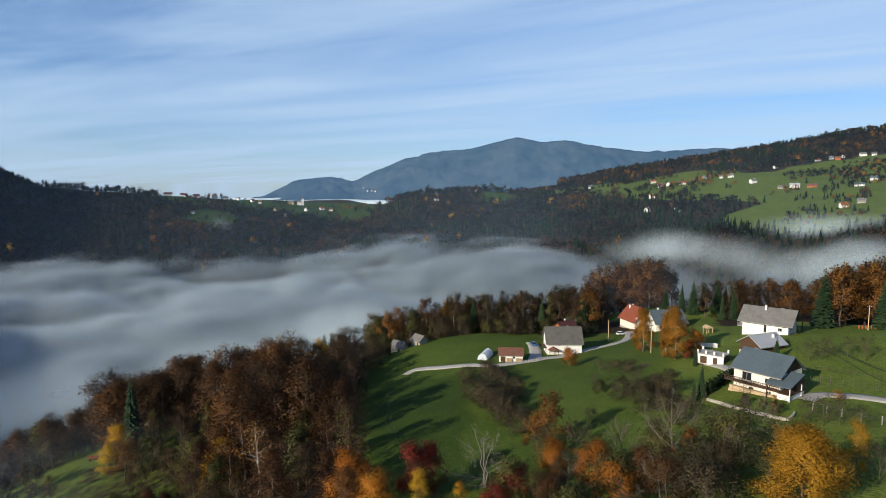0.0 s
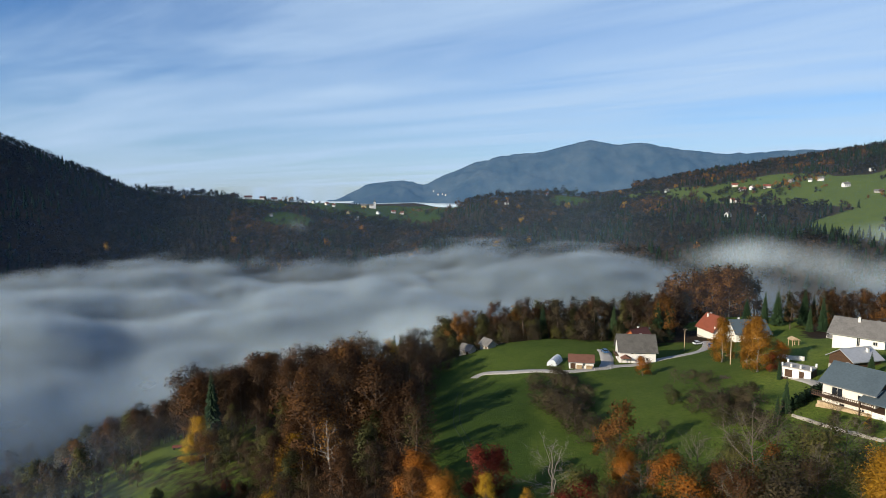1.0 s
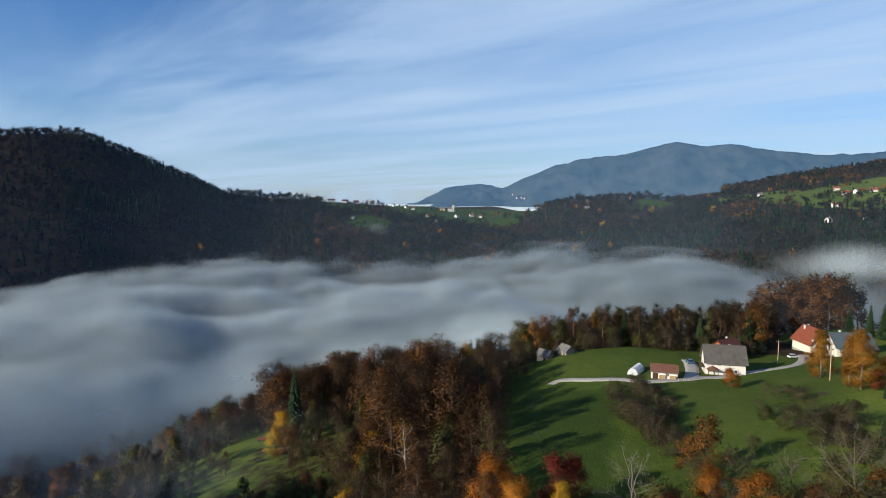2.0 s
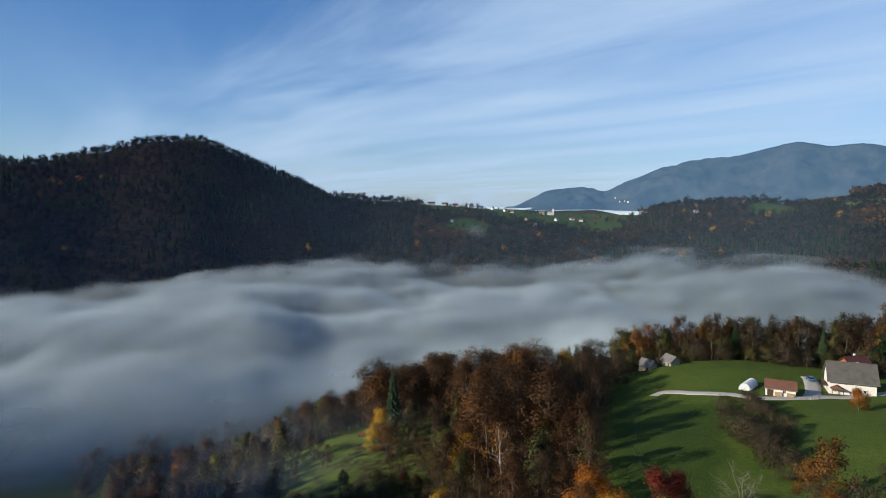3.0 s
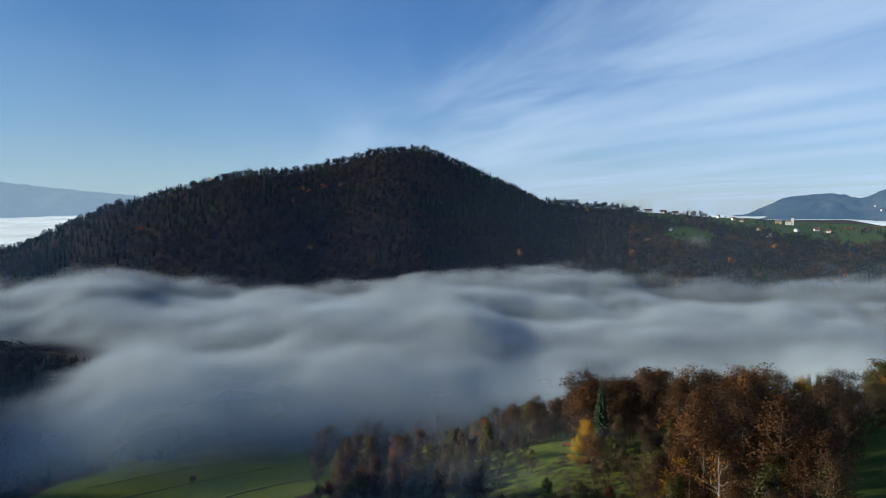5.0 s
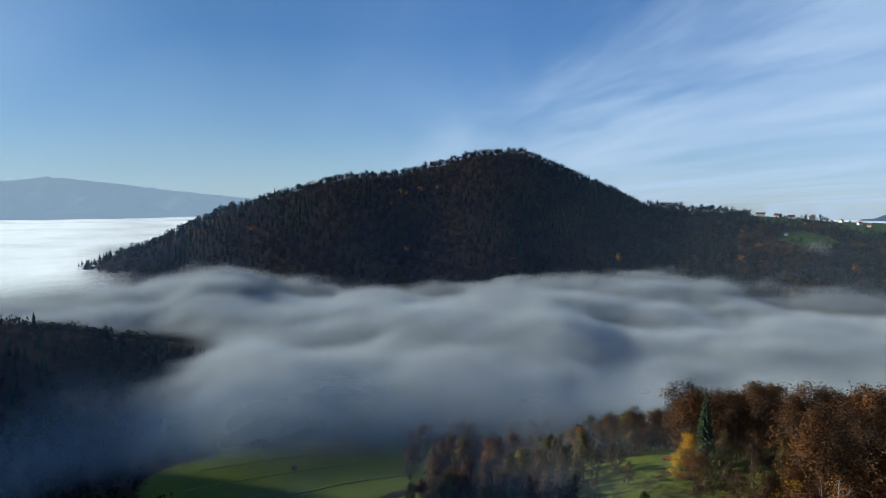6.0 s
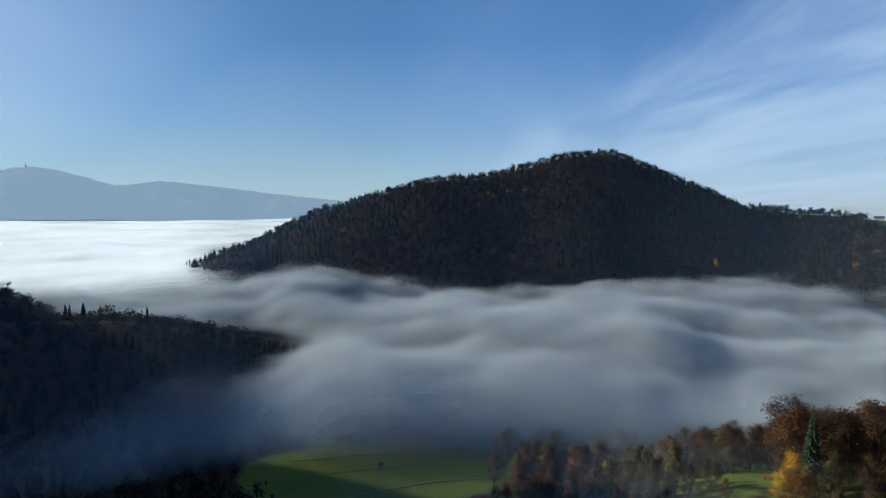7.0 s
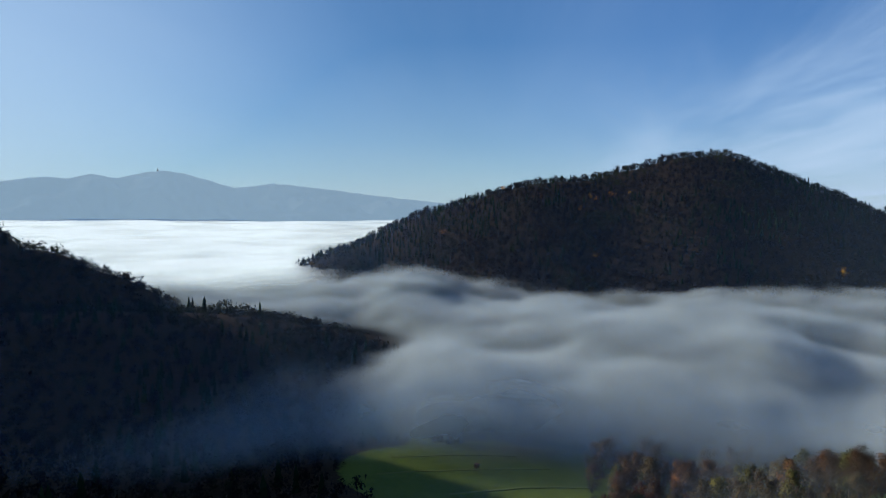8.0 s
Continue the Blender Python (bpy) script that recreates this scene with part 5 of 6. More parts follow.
def from_front(x0, y0, turn, L, W, z):
    """The base's pose of a house whose front left corner is x0, y0."""
    return pose(x0, y0, z, 0, 0, turn) @ Matrix.Translation((L / 2, W / 2, 0))


# the white farmhouse with the old grey roof
x0, y0 = spot(9.75, 236)
farm = house("farmhouse", "white two-storey farmhouse with weathered grey roof", from_front(x0, y0, 0.0, 13.2, 9, 64.9), 13.2, 9, 5.0, 4.6, WHITE_WALL, OLD_ROOF,
             {"front": [(4.3, 3.4, 0.9, 0.9), (1.2, 0.9, 0.9, 1.1), (9.6, 0.9, 0.9, 1.1)], "left": [(2.5, 3.2, 1.0, 1.2), (5.5, 3.2, 1.0, 1.2)], "right": [(3.0, 3.2, 1.0, 1.2)]}, 0.9, 0.7,
             [(2.0, 1.0, 1.2)], doors={"left": (4.0, 0.05, 1.0, 2.05)})
bm = bmesh.new()
prism(bm, [(-2.0, 2.1), (2.0, 2.1), (0, 3.2)], -2.4, 0.0)
bm_part("porch_roof", bm, BROWN_ROOF, farm, "small brown tiled porch roof", Matrix.Translation((-4.4, -4.5, 0)))
for px in (-6.0, -2.8):
    bm = bmesh.new()
    box(bm, px - 0.1, -6.8, 0, px + 0.1, -6.6, 2.1)
    bm_part("porch_post", bm, DARK_WOOD, farm)
for k in range(4):
    bm = bmesh.new()
    box(bm, -7.9, -3.6 + k * 1.9, 2.3 if k else 0.0, -7.75, -3.45 + k * 1.9, 3.4)
    bm_part("balcony_post", bm, DARK_WOOD, farm)
bm = bmesh.new()
box(bm, -7.95, -3.7, 2.2, -6.6, 2.4, 2.35)
bm_part("balcony_floor", bm, DARK_WOOD, farm, "dark wooden side balcony")
bm = bmesh.new()
box(bm, -7.92, -3.7, 3.1, -7.8, 2.4, 3.22)
bm_part("balcony_rail", bm, DARK_WOOD, farm)

# the timber house behind it
house("chalet", "red timber chalet with maroon roof behind the farmhouse", stand_at(11.3, 268, 40), 9, 8, 4.6, 3.6, RED_WOOD, MAROON_ROOF,
      {"left": [(2.2, 2.6, 1.1, 1.2), (4.8, 2.6, 1.1, 1.2)]}, 0.9, 0.8, [(1.0, 0.8, 1.4)])

# the barn with its firewood stacks
x0, y0 = spot(5.3, 223)
barn = house("barn", "low white barn with brown tiled roof and firewood", from_front(x0, y0, -4, 8.6, 5.5, 65.1), 8.6, 5.5, 2.7, 1.7, WHITE_WALL, BROWN_ROOF,
             {"front": [(4.9, 1.2, 0.9, 0.9)]}, 0.5, 0.4, doors={"front": (0.5, 0.02, 1.8, 2.0)})
bm = bmesh.new()
prism(bm, [(0.125 * math.cos(t * math.pi / 3), 0.125 * math.sin(t * math.pi / 3)) for t in range(6)], -0.285, 0.285)
bmesh.ops.recalc_face_normals(bm, faces=bm.faces[:])
log_mesh = bpy.data.meshes.new("log")
bm.to_mesh(log_mesh)
bm.free()
log_mesh.materials.append(PALE_WOOD)
for u0, u1 in ((2.6, 4.7), (6.0, 8.2)):
    for row in range(6):
        for k in range(9):
            ob = part("log", log_mesh, barn)
            ob.location = (-4.3 + u0 + (u1 - u0) * (k + 0.5) / 9, -3.065 + 0.03 * ((k * 5 + row * 3) % 4 - 1.5), 0.16 + row * 0.24)

# twin huts at the wood's edge
for az, d, turn in ((-4.1, 268, -35), (-2.2, 270, -50)):
    house("hut", "small weathered hut with pale grey roof", stand_at(az, d, turn), 5.6, 4.4, 2.2, 1.8, STONE, GREY_ROOF, {"front": [(1.2, 0.9, 0.8, 0.9)], "left": [(2.1, 0.9, 0.8, 0.9)]}, 0.7, 0.6,
          doors={"front": (3.6, 0.02, 1.0, 1.9)}, category="hut")

# the red-roofed house and its grey-roofed neighbour
house("red_roof_house", "cream house with steep red tiled roof", stand_at(17.6, 300, 105), 13, 9.5, 4.4, 5.2, CREAM_WALL, RED_ROOF,
      {"left": [(2.0, 2.4, 1.0, 1.3), (6.0, 2.4, 1.0, 1.3), (4.2, 5.0, 1.0, 1.1)], "front": [(2.0, 1.0, 1.0, 1.2), (5.0, 1.0, 1.0, 1.2), (9.0, 1.0, 1.0, 1.2)]}, 0.9, 0.7,
      [(4.0, 1.2, 1.6), (5.2, -1.0, 1.4)])
house("grey_roof_house", "house with wide slate-grey hipped roof", stand_at(20.0, 285, 8), 14, 11, 4.0, 4.2, CREAM_WALL, SLATE_ROOF,
      {"front": [(2.0, 1.6, 1.2, 1.3), (6.0, 1.6, 1.2, 1.3), (10.0, 1.6, 1.2, 1.3)]}, 0.9, 0.7, [(-3.0, 1.0, 1.6), (3.5, 1.0, 1.6)])

# the white house on the rise
x0, y0 = spot(26.15, 224)
rise_house = house("white_house", "large white house with shallow grey roof", from_front(x0, y0, -42, 13.6, 10.5, 80.6), 13.6, 10.5, 5.2, 3.6, WHITE_WALL, GREY_ROOF,
                   {"front": [(6.4, 1.6, 0.9, 2.6), (10.6, 2.6, 1.2, 1.1)], "right": [(3.0, 2.6, 1.4, 1.3), (7.0, 3.0, 1.0, 1.2)], "left": [(3.0, 2.6, 1.2, 1.3)]}, 1.0, 1.4,
                   [(-1.0, -0.9, 1.6), (3.4, 1.6, 1.2)], DARK_WOOD, 2.0)
bm = bmesh.new()
box(bm, -9.0, -3.5, 2.3, -6.8, 2.5, 2.45)
bm_part("balcony_floor", bm, CONCRETE, rise_house, "white side balcony")
bm = bmesh.new()
box(bm, -9.0, -3.5, 3.2, -8.9, 2.5, 3.3)
bm_part("balcony_rail", bm, FRAME, rise_house)
for k in range(6):
    bm = bmesh.new()
    box(bm, -8.99, -3.45 + k * 1.15, 2.45, -8.91, -3.37 + k * 1.15, 3.2)
    bm_part("baluster", bm, FRAME, rise_house)
for k, (px, py) in enumerate(((8.6, -4.6), (8.6, 4.6))):
    bm = bmesh.new()
    box(bm, px - 0.12, py - 0.12, -1.0, px + 0.12, py + 0.12, 5.2)
    bm_part("verge_post", bm, DARK_WOOD, rise_house)

# the big slate-roofed house on the slope
L4, W4 = 10.8, 10.0
x0, y0 = spot(25.7, 159.5)
M4 = from_front(x0, y0, -54, L4, W4, 81.3)
chalet = house("slate_roof_house", "big cream house with slate-blue roof and balcony", M4, L4, W4, 6.1, 3.2, CREAM_WALL, SLATE_ROOF,
               {"front": [(1.9, 3.0, 2.3, 2.0), (7.2, 3.4, 1.4, 1.2), (3.6, 0.9, 1.2, 0.8), (7.6, 0.9, 1.2, 0.8)], "right": [(3.0, 3.0, 1.2, 1.2)], "left": [(3.0, 3.0, 1.2, 1.2), (6.0, 3.0, 1.2, 1.2)]},
               0.95, 0.6, [(-4.2, 2.4, 1.2)], DARK_WOOD, 2.5, doors={"right": (6.2, 0.05, 1.0, 2.05)})
bm = bmesh.new()
box(bm, -L4 / 2 - 1.6, -W4 / 2 - 1.5, 2.5, L4 / 2 + 0.4, -W4 / 2 - 0.004, 2.68)
bm_part("balcony_floor", bm, DARK_WOOD, chalet, "long dark wooden balcony floor")
for z in (3.15, 3.62):
    bm = bmesh.new()
    box(bm, -L4 / 2 - 1.55, -W4 / 2 - 1.46, z, L4 / 2 + 0.35, -W4 / 2 - 1.38, z + 0.09)
    bm_part("balcony_rail", bm, DARK_WOOD, chalet, "dark wooden rail")
for k in range(32):
    bm = bmesh.new()
    px = -L4 / 2 - 1.5 + k * (L4 + 1.8) / 31
    box(bm, px - 0.04, -W4 / 2 - 1.45, 2.68, px + 0.04, -W4 / 2 - 1.39, 3.62)
    bm_part("baluster", bm, DARK_WOOD, chalet)
bm = bmesh.new()
for k in range(13):
    for row in range(4):
        u = -L4 / 2 - 0.6 + k * 0.86 + (row % 2) * 0.3
        box(bm, u, -W4 / 2 - 1.3 - 0.05 * ((k * 7 + row * 3) % 3), -2.0 + row * 0.9 * 0.95, u + 0.82, -W4 / 2 - 0.35, -2.0 + (row + 1) * 0.855 - 0.03)
bm_part("base_wall", bm, TAN_STONE, chalet, "tan stone lower wall", bevel=0.03)
# side porch with its own lean roof
bm = bmesh.new()
a = [bm.verts.new(v) for v in ((3.0, -W4 / 2 - 2.2, 4.1), (8.6, -W4 / 2 - 2.2, 4.1), (8.6, -0.8, 6.2), (3.0, -0.8, 6.2))]
b = [bm.verts.new(v.co + Vector((0, 0, 0.2))) for v in a]
for f in ((a[0], a[1], a[2], a[3]), (b[3], b[2], b[1], b[0]), (a[0], b[0], b[1], a[1]), (a[1], b[1], b[2], a[2]), (a[2], b[2], b[3], a[3]), (a[3], b[3], b[0], a[0])):
    bm.faces.new(f)
bm_part("porch_roof", bm, SLATE_ROOF, chalet, "slate-blue porch roof")
for px, py in ((8.3, -6.9), (3.3, -6.9), (8.3, -1.4)):
    bm = bmesh.new()
    box(bm, px - 0.1, py - 0.1, -1.8, px + 0.1, py + 0.1, 4.1)
    bm_part("porch_post", bm, FRAME if px > 5 else DARK_WOOD, chalet)
bm = bmesh.new()
box(bm, 5.5, -6.9, 2.5, 8.4, 0.5, 2.7)
bm_part("porch_floor", bm, DARK_WOOD, chalet)
bm = bmesh.new()
box(bm, 5.5, -6.4, -2.0, 8.2, 0.2, 2.45)
bm_part("garage", bm, WHITE_WALL, chalet, "white rendered garage under the porch")
bm = bmesh.new()
box(bm, 5.5, -3.6, 2.72, 8.2, 0.2, 5.1)
bm_part("porch_room", bm, DARK_WOOD, chalet, "dark boarded porch room")

# sheds beside it
house("shed", "shed with pale metal roof", stand_at(27.7, 197, 22), 9.5, 7, 2.4, 2.2, DARK_WOOD, PALE_ROOF, {}, 0.7, 0.6, [(2.5, -1.5, 1.2)], category="shed")
annex = new("garage_terrace")
annex.matrix_world = stand_at(24.0, 186, -40, 0.0)
bm = bmesh.new()
holed_wall(bm, 7.0, 2.7, 0.3, [(0.8, 0.1, 1.8, 2.1), (4.2, 0.1, 1.2, 2.1)])
bm_part("wall", bm, WHITE_WALL, annex, "", Matrix.Translation((-3.5, -2.5, 0)))
# a solid dark block stands for the unlit space behind the doorways
bm = bmesh.new()
box(bm, -3.5, -2.19, -0.8, 3.5, 2.5, 2.2)
bm_part("room", bm, DARK_WOOD, annex, "dark garage inside")
bm = bmesh.new()
box(bm, -3.7, -2.6, 2.7, 3.7, 2.6, 2.9)
bm_part("terrace", bm, CONCRETE, annex, "flat concrete terrace roof")
for px, py in ((-3.4, -2.3), (-1.2, -2.3), (1.0, -2.3), (3.4, -2.3), (-3.4, 2.3), (3.4, 2.3)):
    bm = bmesh.new()
    box(bm, px - 0.22, py - 0.22, 2.9, px + 0.22, py + 0.22, 3.8)
    bm_part("terrace_pillar", bm, WHITE_WALL, annex, bevel=0.03)
tagged(annex, "low white garage with flat pillared terrace", "garage")


# ---- far houses on the ridges ----
def far_house(az, d, turn, L, W, h, rise, wall, roof, label, name="house"):
    x, y = spot(az, d)
    L, W, h, rise = L * 0.85, W * 0.85, h * 0.85, rise * 0.85
    base = new(name)
    base.matrix_world = pose(x, y, ground_at(x, y) + 0.3, 0, 0, turn - az)
    bm = bmesh.new()
    box(bm, -L / 2, -W / 2, -3, L / 2, W / 2, h)
    prism(bm, [(-W / 2, h), (W / 2, h), (0, h + rise)], -L / 2, L / 2)
    for v in bm.verts[8:]:
        v.co = Vector((v.co.y, v.co.x, v.co.z))
    bm_part("wall", bm, wall, base)
    k = rise / (W / 2)
    for s in (-1, 1):
        bm = bmesh.new()
        ys, zs = s * (W / 2 + 0.8), h - k * 0.8
        low = [(-L / 2 - 0.7, ys, zs), (L / 2 + 0.7, ys, zs), (L / 2 + 0.7, 0, h + rise), (-L / 2 - 0.7, 0, h + rise)]
        a, b = [bm.verts.new((p[0], p[1], p[2] + 0.05)) for p in low], [bm.verts.new((p[0], p[1], p[2] + 0.4)) for p in low]
        bm.faces.new(a)
        bm.faces.new(b[::-1])
        for i in range(4):
            bm.faces.new((a[(i + 1) % 4], a[i], b[i], b[(i + 1) % 4]))
        bm_part("roof_slope", bm, roof, base)
    n = max(2, int(L / 3.5))
    for row in range(2 if h > 4.5 else 1):
        for k in range(n):
            bm = bmesh.new()
            u = -L / 2 + L * (k + 0.5) / n
            box(bm, u - 0.55, -W / 2 - 0.04, 1.0 + row * 2.8, u + 0.55, -W / 2 + 0.1, 2.4 + row * 2.8)
            bm_part("window", bm, GLASS, base, "dark window")
    bm = bmesh.new()
    box(bm, L * 0.2, -0.4, h + rise * 0.6, L * 0.2 + 0.8, 0.4, h + rise + 1.2)
    bm_part("chimney", bm, wall, base)
    return tagged(base, label, "house", "far houses")


WHITE_FAR, YELLOW_FAR = "white house far off on the ridge", "yellow house far off on the ridge"
for az, d, turn, L, W, h, rise, wall, roof in [
        (-23.8, 1700, 5, 22, 11, 6.5, 3.5, WHITE_WALL, MAROON_ROOF), (-22.6, 1700, -10, 15, 10, 5.5, 4.5, WHITE_WALL, MAROON_ROOF), (-21.6, 1710, 10, 17, 10, 5.5, 4.5, WHITE_WALL, MAROON_ROOF),
        (-20.2, 1700, 30, 15, 10, 5.0, 4.5, WHITE_WALL, GREY_ROOF), (-19.2, 1735, 0, 13, 9, 5.0, 4.0, WHITE_WALL, SLATE_ROOF), (-18.2, 1745, 70, 12, 9, 5.0, 4.5, WHITE_WALL, GREY_ROOF),
        (-17.0, 1715, 40, 11, 9, 4.5, 4.0, CREAM_WALL, RED_ROOF), (-16.4, 1700, 0, 10, 8, 4.5, 4.0, WHITE_WALL, BROWN_ROOF), (-13.7, 1715, 0, 16, 10, 6.0, 4.5, YELLOW_WALL, GREY_ROOF),
        (-15.1, 1590, 70, 10, 8, 6.0, 4.0, YELLOW_WALL, BROWN_ROOF), (-14.3, 1530, 5, 16, 9, 4.0, 3.5, WHITE_WALL, GREY_ROOF), (-12.4, 1620, 65, 11, 9, 5.0, 4.0, WHITE_WALL, GREY_ROOF),
        (-11.0, 1675, 20, 13, 9, 5.0, 4.0, WHITE_WALL, RED_ROOF), (-10.2, 1660, 0, 11, 8, 4.5, 3.5, CREAM_WALL, BROWN_ROOF), (-21.9, 1480, 0, 8, 6, 3.0, 2.5, WHITE_WALL, GREY_ROOF)]:
    far_house(az, d, turn, L, W, h, rise, wall, roof, WHITE_FAR if wall is not YELLOW_WALL else YELLOW_FAR)
for az, d, turn, L, W, h, rise, wall, roof in [
        (20.7, 1235, 20, 13, 9, 6.0, 4.0, WHITE_WALL, GREY_ROOF), (18.2, 1245, 60, 12, 9, 5.0, 4.0, WHITE_WALL, GREY_ROOF), (19.2, 1530, 20, 16, 10, 5.5, 4.5, CREAM_WALL, RED_ROOF),
        (19.9, 1535, 70, 14, 9, 6.0, 4.0, WHITE_WALL, RED_ROOF), (18.5, 1400, 40, 12, 9, 5.5, 4.5, CREAM_WALL, RED_ROOF), (18.9, 1390, 60, 11, 8, 5.0, 4.0, WHITE_WALL, RED_ROOF),
        (21.0, 1520, 0, 16, 9, 4.5, 4.0, CREAM_WALL, RED_ROOF), (18.6, 1620, 10, 15, 9, 5.0, 4.0, CREAM_WALL, RED_ROOF), (24.7, 1560, 10, 14, 9, 5.5, 4.0, WHITE_WALL, GREY_ROOF),
        (24.0, 1560, 0, 9, 7, 4.0, 3.0, WHITE_WALL, GREY_ROOF), (22.7, 1600, 60, 12, 9, 5.0, 3.5, WHITE_WALL, GREY_ROOF), (26.4, 1470, 40, 15, 10, 5.5, 4.5, WHITE_WALL, GREY_ROOF),
        (29.4, 1385, 0, 20, 11, 6.0, 4.0, WHITE_WALL, PALE_ROOF), (28.5, 1390, 10, 16, 9, 3.5, 3.0, STONE, GREY_ROOF), (30.6, 1375, 0, 20, 10, 3.5, 3.0, RED_WOOD, BROWN_ROOF),
        (32.8, 1150, 30, 14, 9, 4.5, 3.5, WHITE_WALL, RED_ROOF), (33.9, 1175, 10, 13, 9, 4.5, 3.5, CONCRETE, GREY_ROOF), (33.7, 1340, 0, 18, 9, 3.5, 2.5, WHITE_WALL, SLATE_ROOF),
        (34.6, 1400, 0, 14, 9, 5.0, 3.5, WHITE_WALL, SLATE_ROOF), (30.9, 1755, 0, 16, 9, 4.5, 4.0, WHITE_WALL, RED_ROOF), (31.7, 1765, 30, 14, 9, 5.0, 4.0, WHITE_WALL, GREY_ROOF),
        (32.2, 1750, 0, 14, 9, 4.5, 4.0, RED_WOOD, BROWN_ROOF), (32.6, 1790, 60, 13, 10, 6.0, 4.5, WHITE_WALL, RED_ROOF), (33.8, 1815, 20, 16, 10, 5.0, 4.0, WHITE_WALL, GREY_ROOF),
        (34.5, 1815, 0, 12, 9, 4.5, 3.5, WHITE_WALL, GREY_ROOF), (26.8, 1720, 10, 14, 9, 4.0, 3.5, WHITE_WALL, BROWN_ROOF), (28.0, 1690, 50, 13, 9, 4.5, 4.0, WHITE_WALL, GREY_ROOF),
        (13.3, 1690, 20, 12, 9, 5.0, 3.5, WHITE_WALL, GREY_ROOF), (3.0, 1660, 20, 11, 8, 4.5, 3.5, WHITE_WALL, RED_ROOF), (-0.6, 1600, 20, 11, 8, 5.0, 3.5, WHITE_WALL, BROWN_ROOF)]:
    far_house(az, d, turn, L, W, h, rise, wall, roof, "white house far off on the meadow slope" if wall is WHITE_WALL else "old farm building far off on the meadow")

# the church on the ridge
x, y = spot(-12.9, 1715)
church = new("church")
church.matrix_world = pose(x, y, ground_at(x, y), 0, 0, 12)
bm = bmesh.new()
box(bm, -9, -4.5, -2, 3, 4.5, 7.5)
bm_part("nave", bm, WHITE_WALL, church, "white rendered nave")
bm = bmesh.new()
prism(bm, [(-5.2, 7.4), (5.2, 7.4), (0, 12)], -9.5, 3.2)
bm_part("roof", bm, GREY_ROOF, church, "", pose(0, 0, 0, 0, 0, -90))
bm = bmesh.new()
box(bm, 3.2, -2.8, -2, 8.8, 2.8, 17)
bm_part("tower", bm, WHITE_WALL, church, "white square bell tower")
bm = bmesh.new()
tip = bm.verts.new((6, 0, 28))
ring = [bm.verts.new((6 + px * 3.0, py * 3.0, 17)) for px, py in ((-1, -1), (1, -1), (1, 1), (-1, 1))]
bm.faces.new(ring[::-1])
for i in range(4):
    bm.faces.new((ring[i], ring[(i + 1) % 4], tip))
bm_part("spire", bm, SLATE_ROOF, church, "dark pointed spire")
for px in (-7, -4, -1):
    bm = bmesh.new()
    box(bm, px - 0.5, -4.56, 2.5, px + 0.5, -4.4, 5.5)
    bm_part("window", bm, GLASS, church, "tall dark church window")
# a dark slab on the solid wall stands for the belfry's shaded opening
bm = bmesh.new()
box(bm, 5.3, -2.86, 12.5, 6.7, -2.7, 15)
bm_part("belfry_dark_panel", bm, GLASS, church)
tagged(church, "small white church with dark pointed spire", "church")
# ---- roads, fences and small things ----
def smooth_line(points, gap=1.5):
    """Points along a gently curved line through the given ones."""
    p = np.array(points, float)
    p = np.vstack([2 * p[0] - p[1], p, 2 * p[-1] - p[-2]])
    out = []
    for k in range(1, len(p) - 2):
        n = max(2, int(np.linalg.norm(p[k + 1] - p[k]) / gap))
        for t in np.linspace(0, 1, n, endpoint=False):
            out.append(0.5 * (2 * p[k] + (p[k + 1] - p[k - 1]) * t + (2 * p[k - 1] - 5 * p[k] + 4 * p[k + 1] - p[k + 2]) * t**2 + (3 * p[k] - p[k - 1] - 3 * p[k + 1] + p[k + 2]) * t**3))
    out.append(p[-2])
    return np.array(out)


def strip(name, label, points, width, mat, lift=0.14, category="road", crown=0.05, kind="structure"):
    """A road or track laid over the ground along a line of bearings and distances."""
    line = smooth_line([spot(a, d) for a, d in points])
    way = np.gradient(line, axis=0)
    way /= np.linalg.norm(way, axis=1)[:, None]
    side = np.stack([-way[:, 1], way[:, 0]], -1)
    rng = np.random.default_rng(len(line))
    cols = []
    for f, dz in ((-0.58, -0.5), (-0.5, 0.0), (-0.2, crown), (0.2, crown), (0.5, 0.0), (0.58, -0.5)):
        wob = 1 + 0.06 * rng.normal(size=(len(line), 1))
        q = line + side * f * width * wob
        z = height(q[:, 0], q[:, 1]) + lift + dz
        cols.append(np.stack([q[:, 0], q[:, 1], z], -1))
    v = np.stack(cols, 1).reshape(-1, 3)
    me = mesh_of(name, v, grid_faces(len(line), 6, False), [mat], True)
    return tagged(new(name, me), label, category, kind=kind)


TRACK = surface("bare_track", (0.02, 0.042, 0.008), (0.04, 0.065, 0.014), 0.7, 0.95, 0.5, 0.05)
strip("road", "pale gravel farm road", [(-3.6, 228), (-2.6, 231), (0.0, 226), (2.5, 223), (5.0, 219), (7.5, 223), (9.6, 230), (11.2, 234), (13.2, 243), (15.9, 254), (16.9, 266), (17.0, 285)], 3.4, GRAVEL)
strip("farm_yard", "pale gravelled yard beside the farmhouse", [(8.6, 226), (8.7, 236), (8.6, 247), (8.3, 256)], 4.6, GRAVEL, 0.2, "yard")
strip("driveway", "concrete driveway past the hedge", [(22.8, 189), (24.0, 184), (25.2, 178.5), (26.0, 172), (26.4, 166)], 3.0, CONCRETE, 0.16)
strip("lane", "pale concrete lane along the fence", [(31.0, 154), (31.8, 159), (33.2, 161), (35.0, 162), (37.0, 161.5), (40.0, 162), (46, 168)], 3.4, CONCRETE, 0.16)
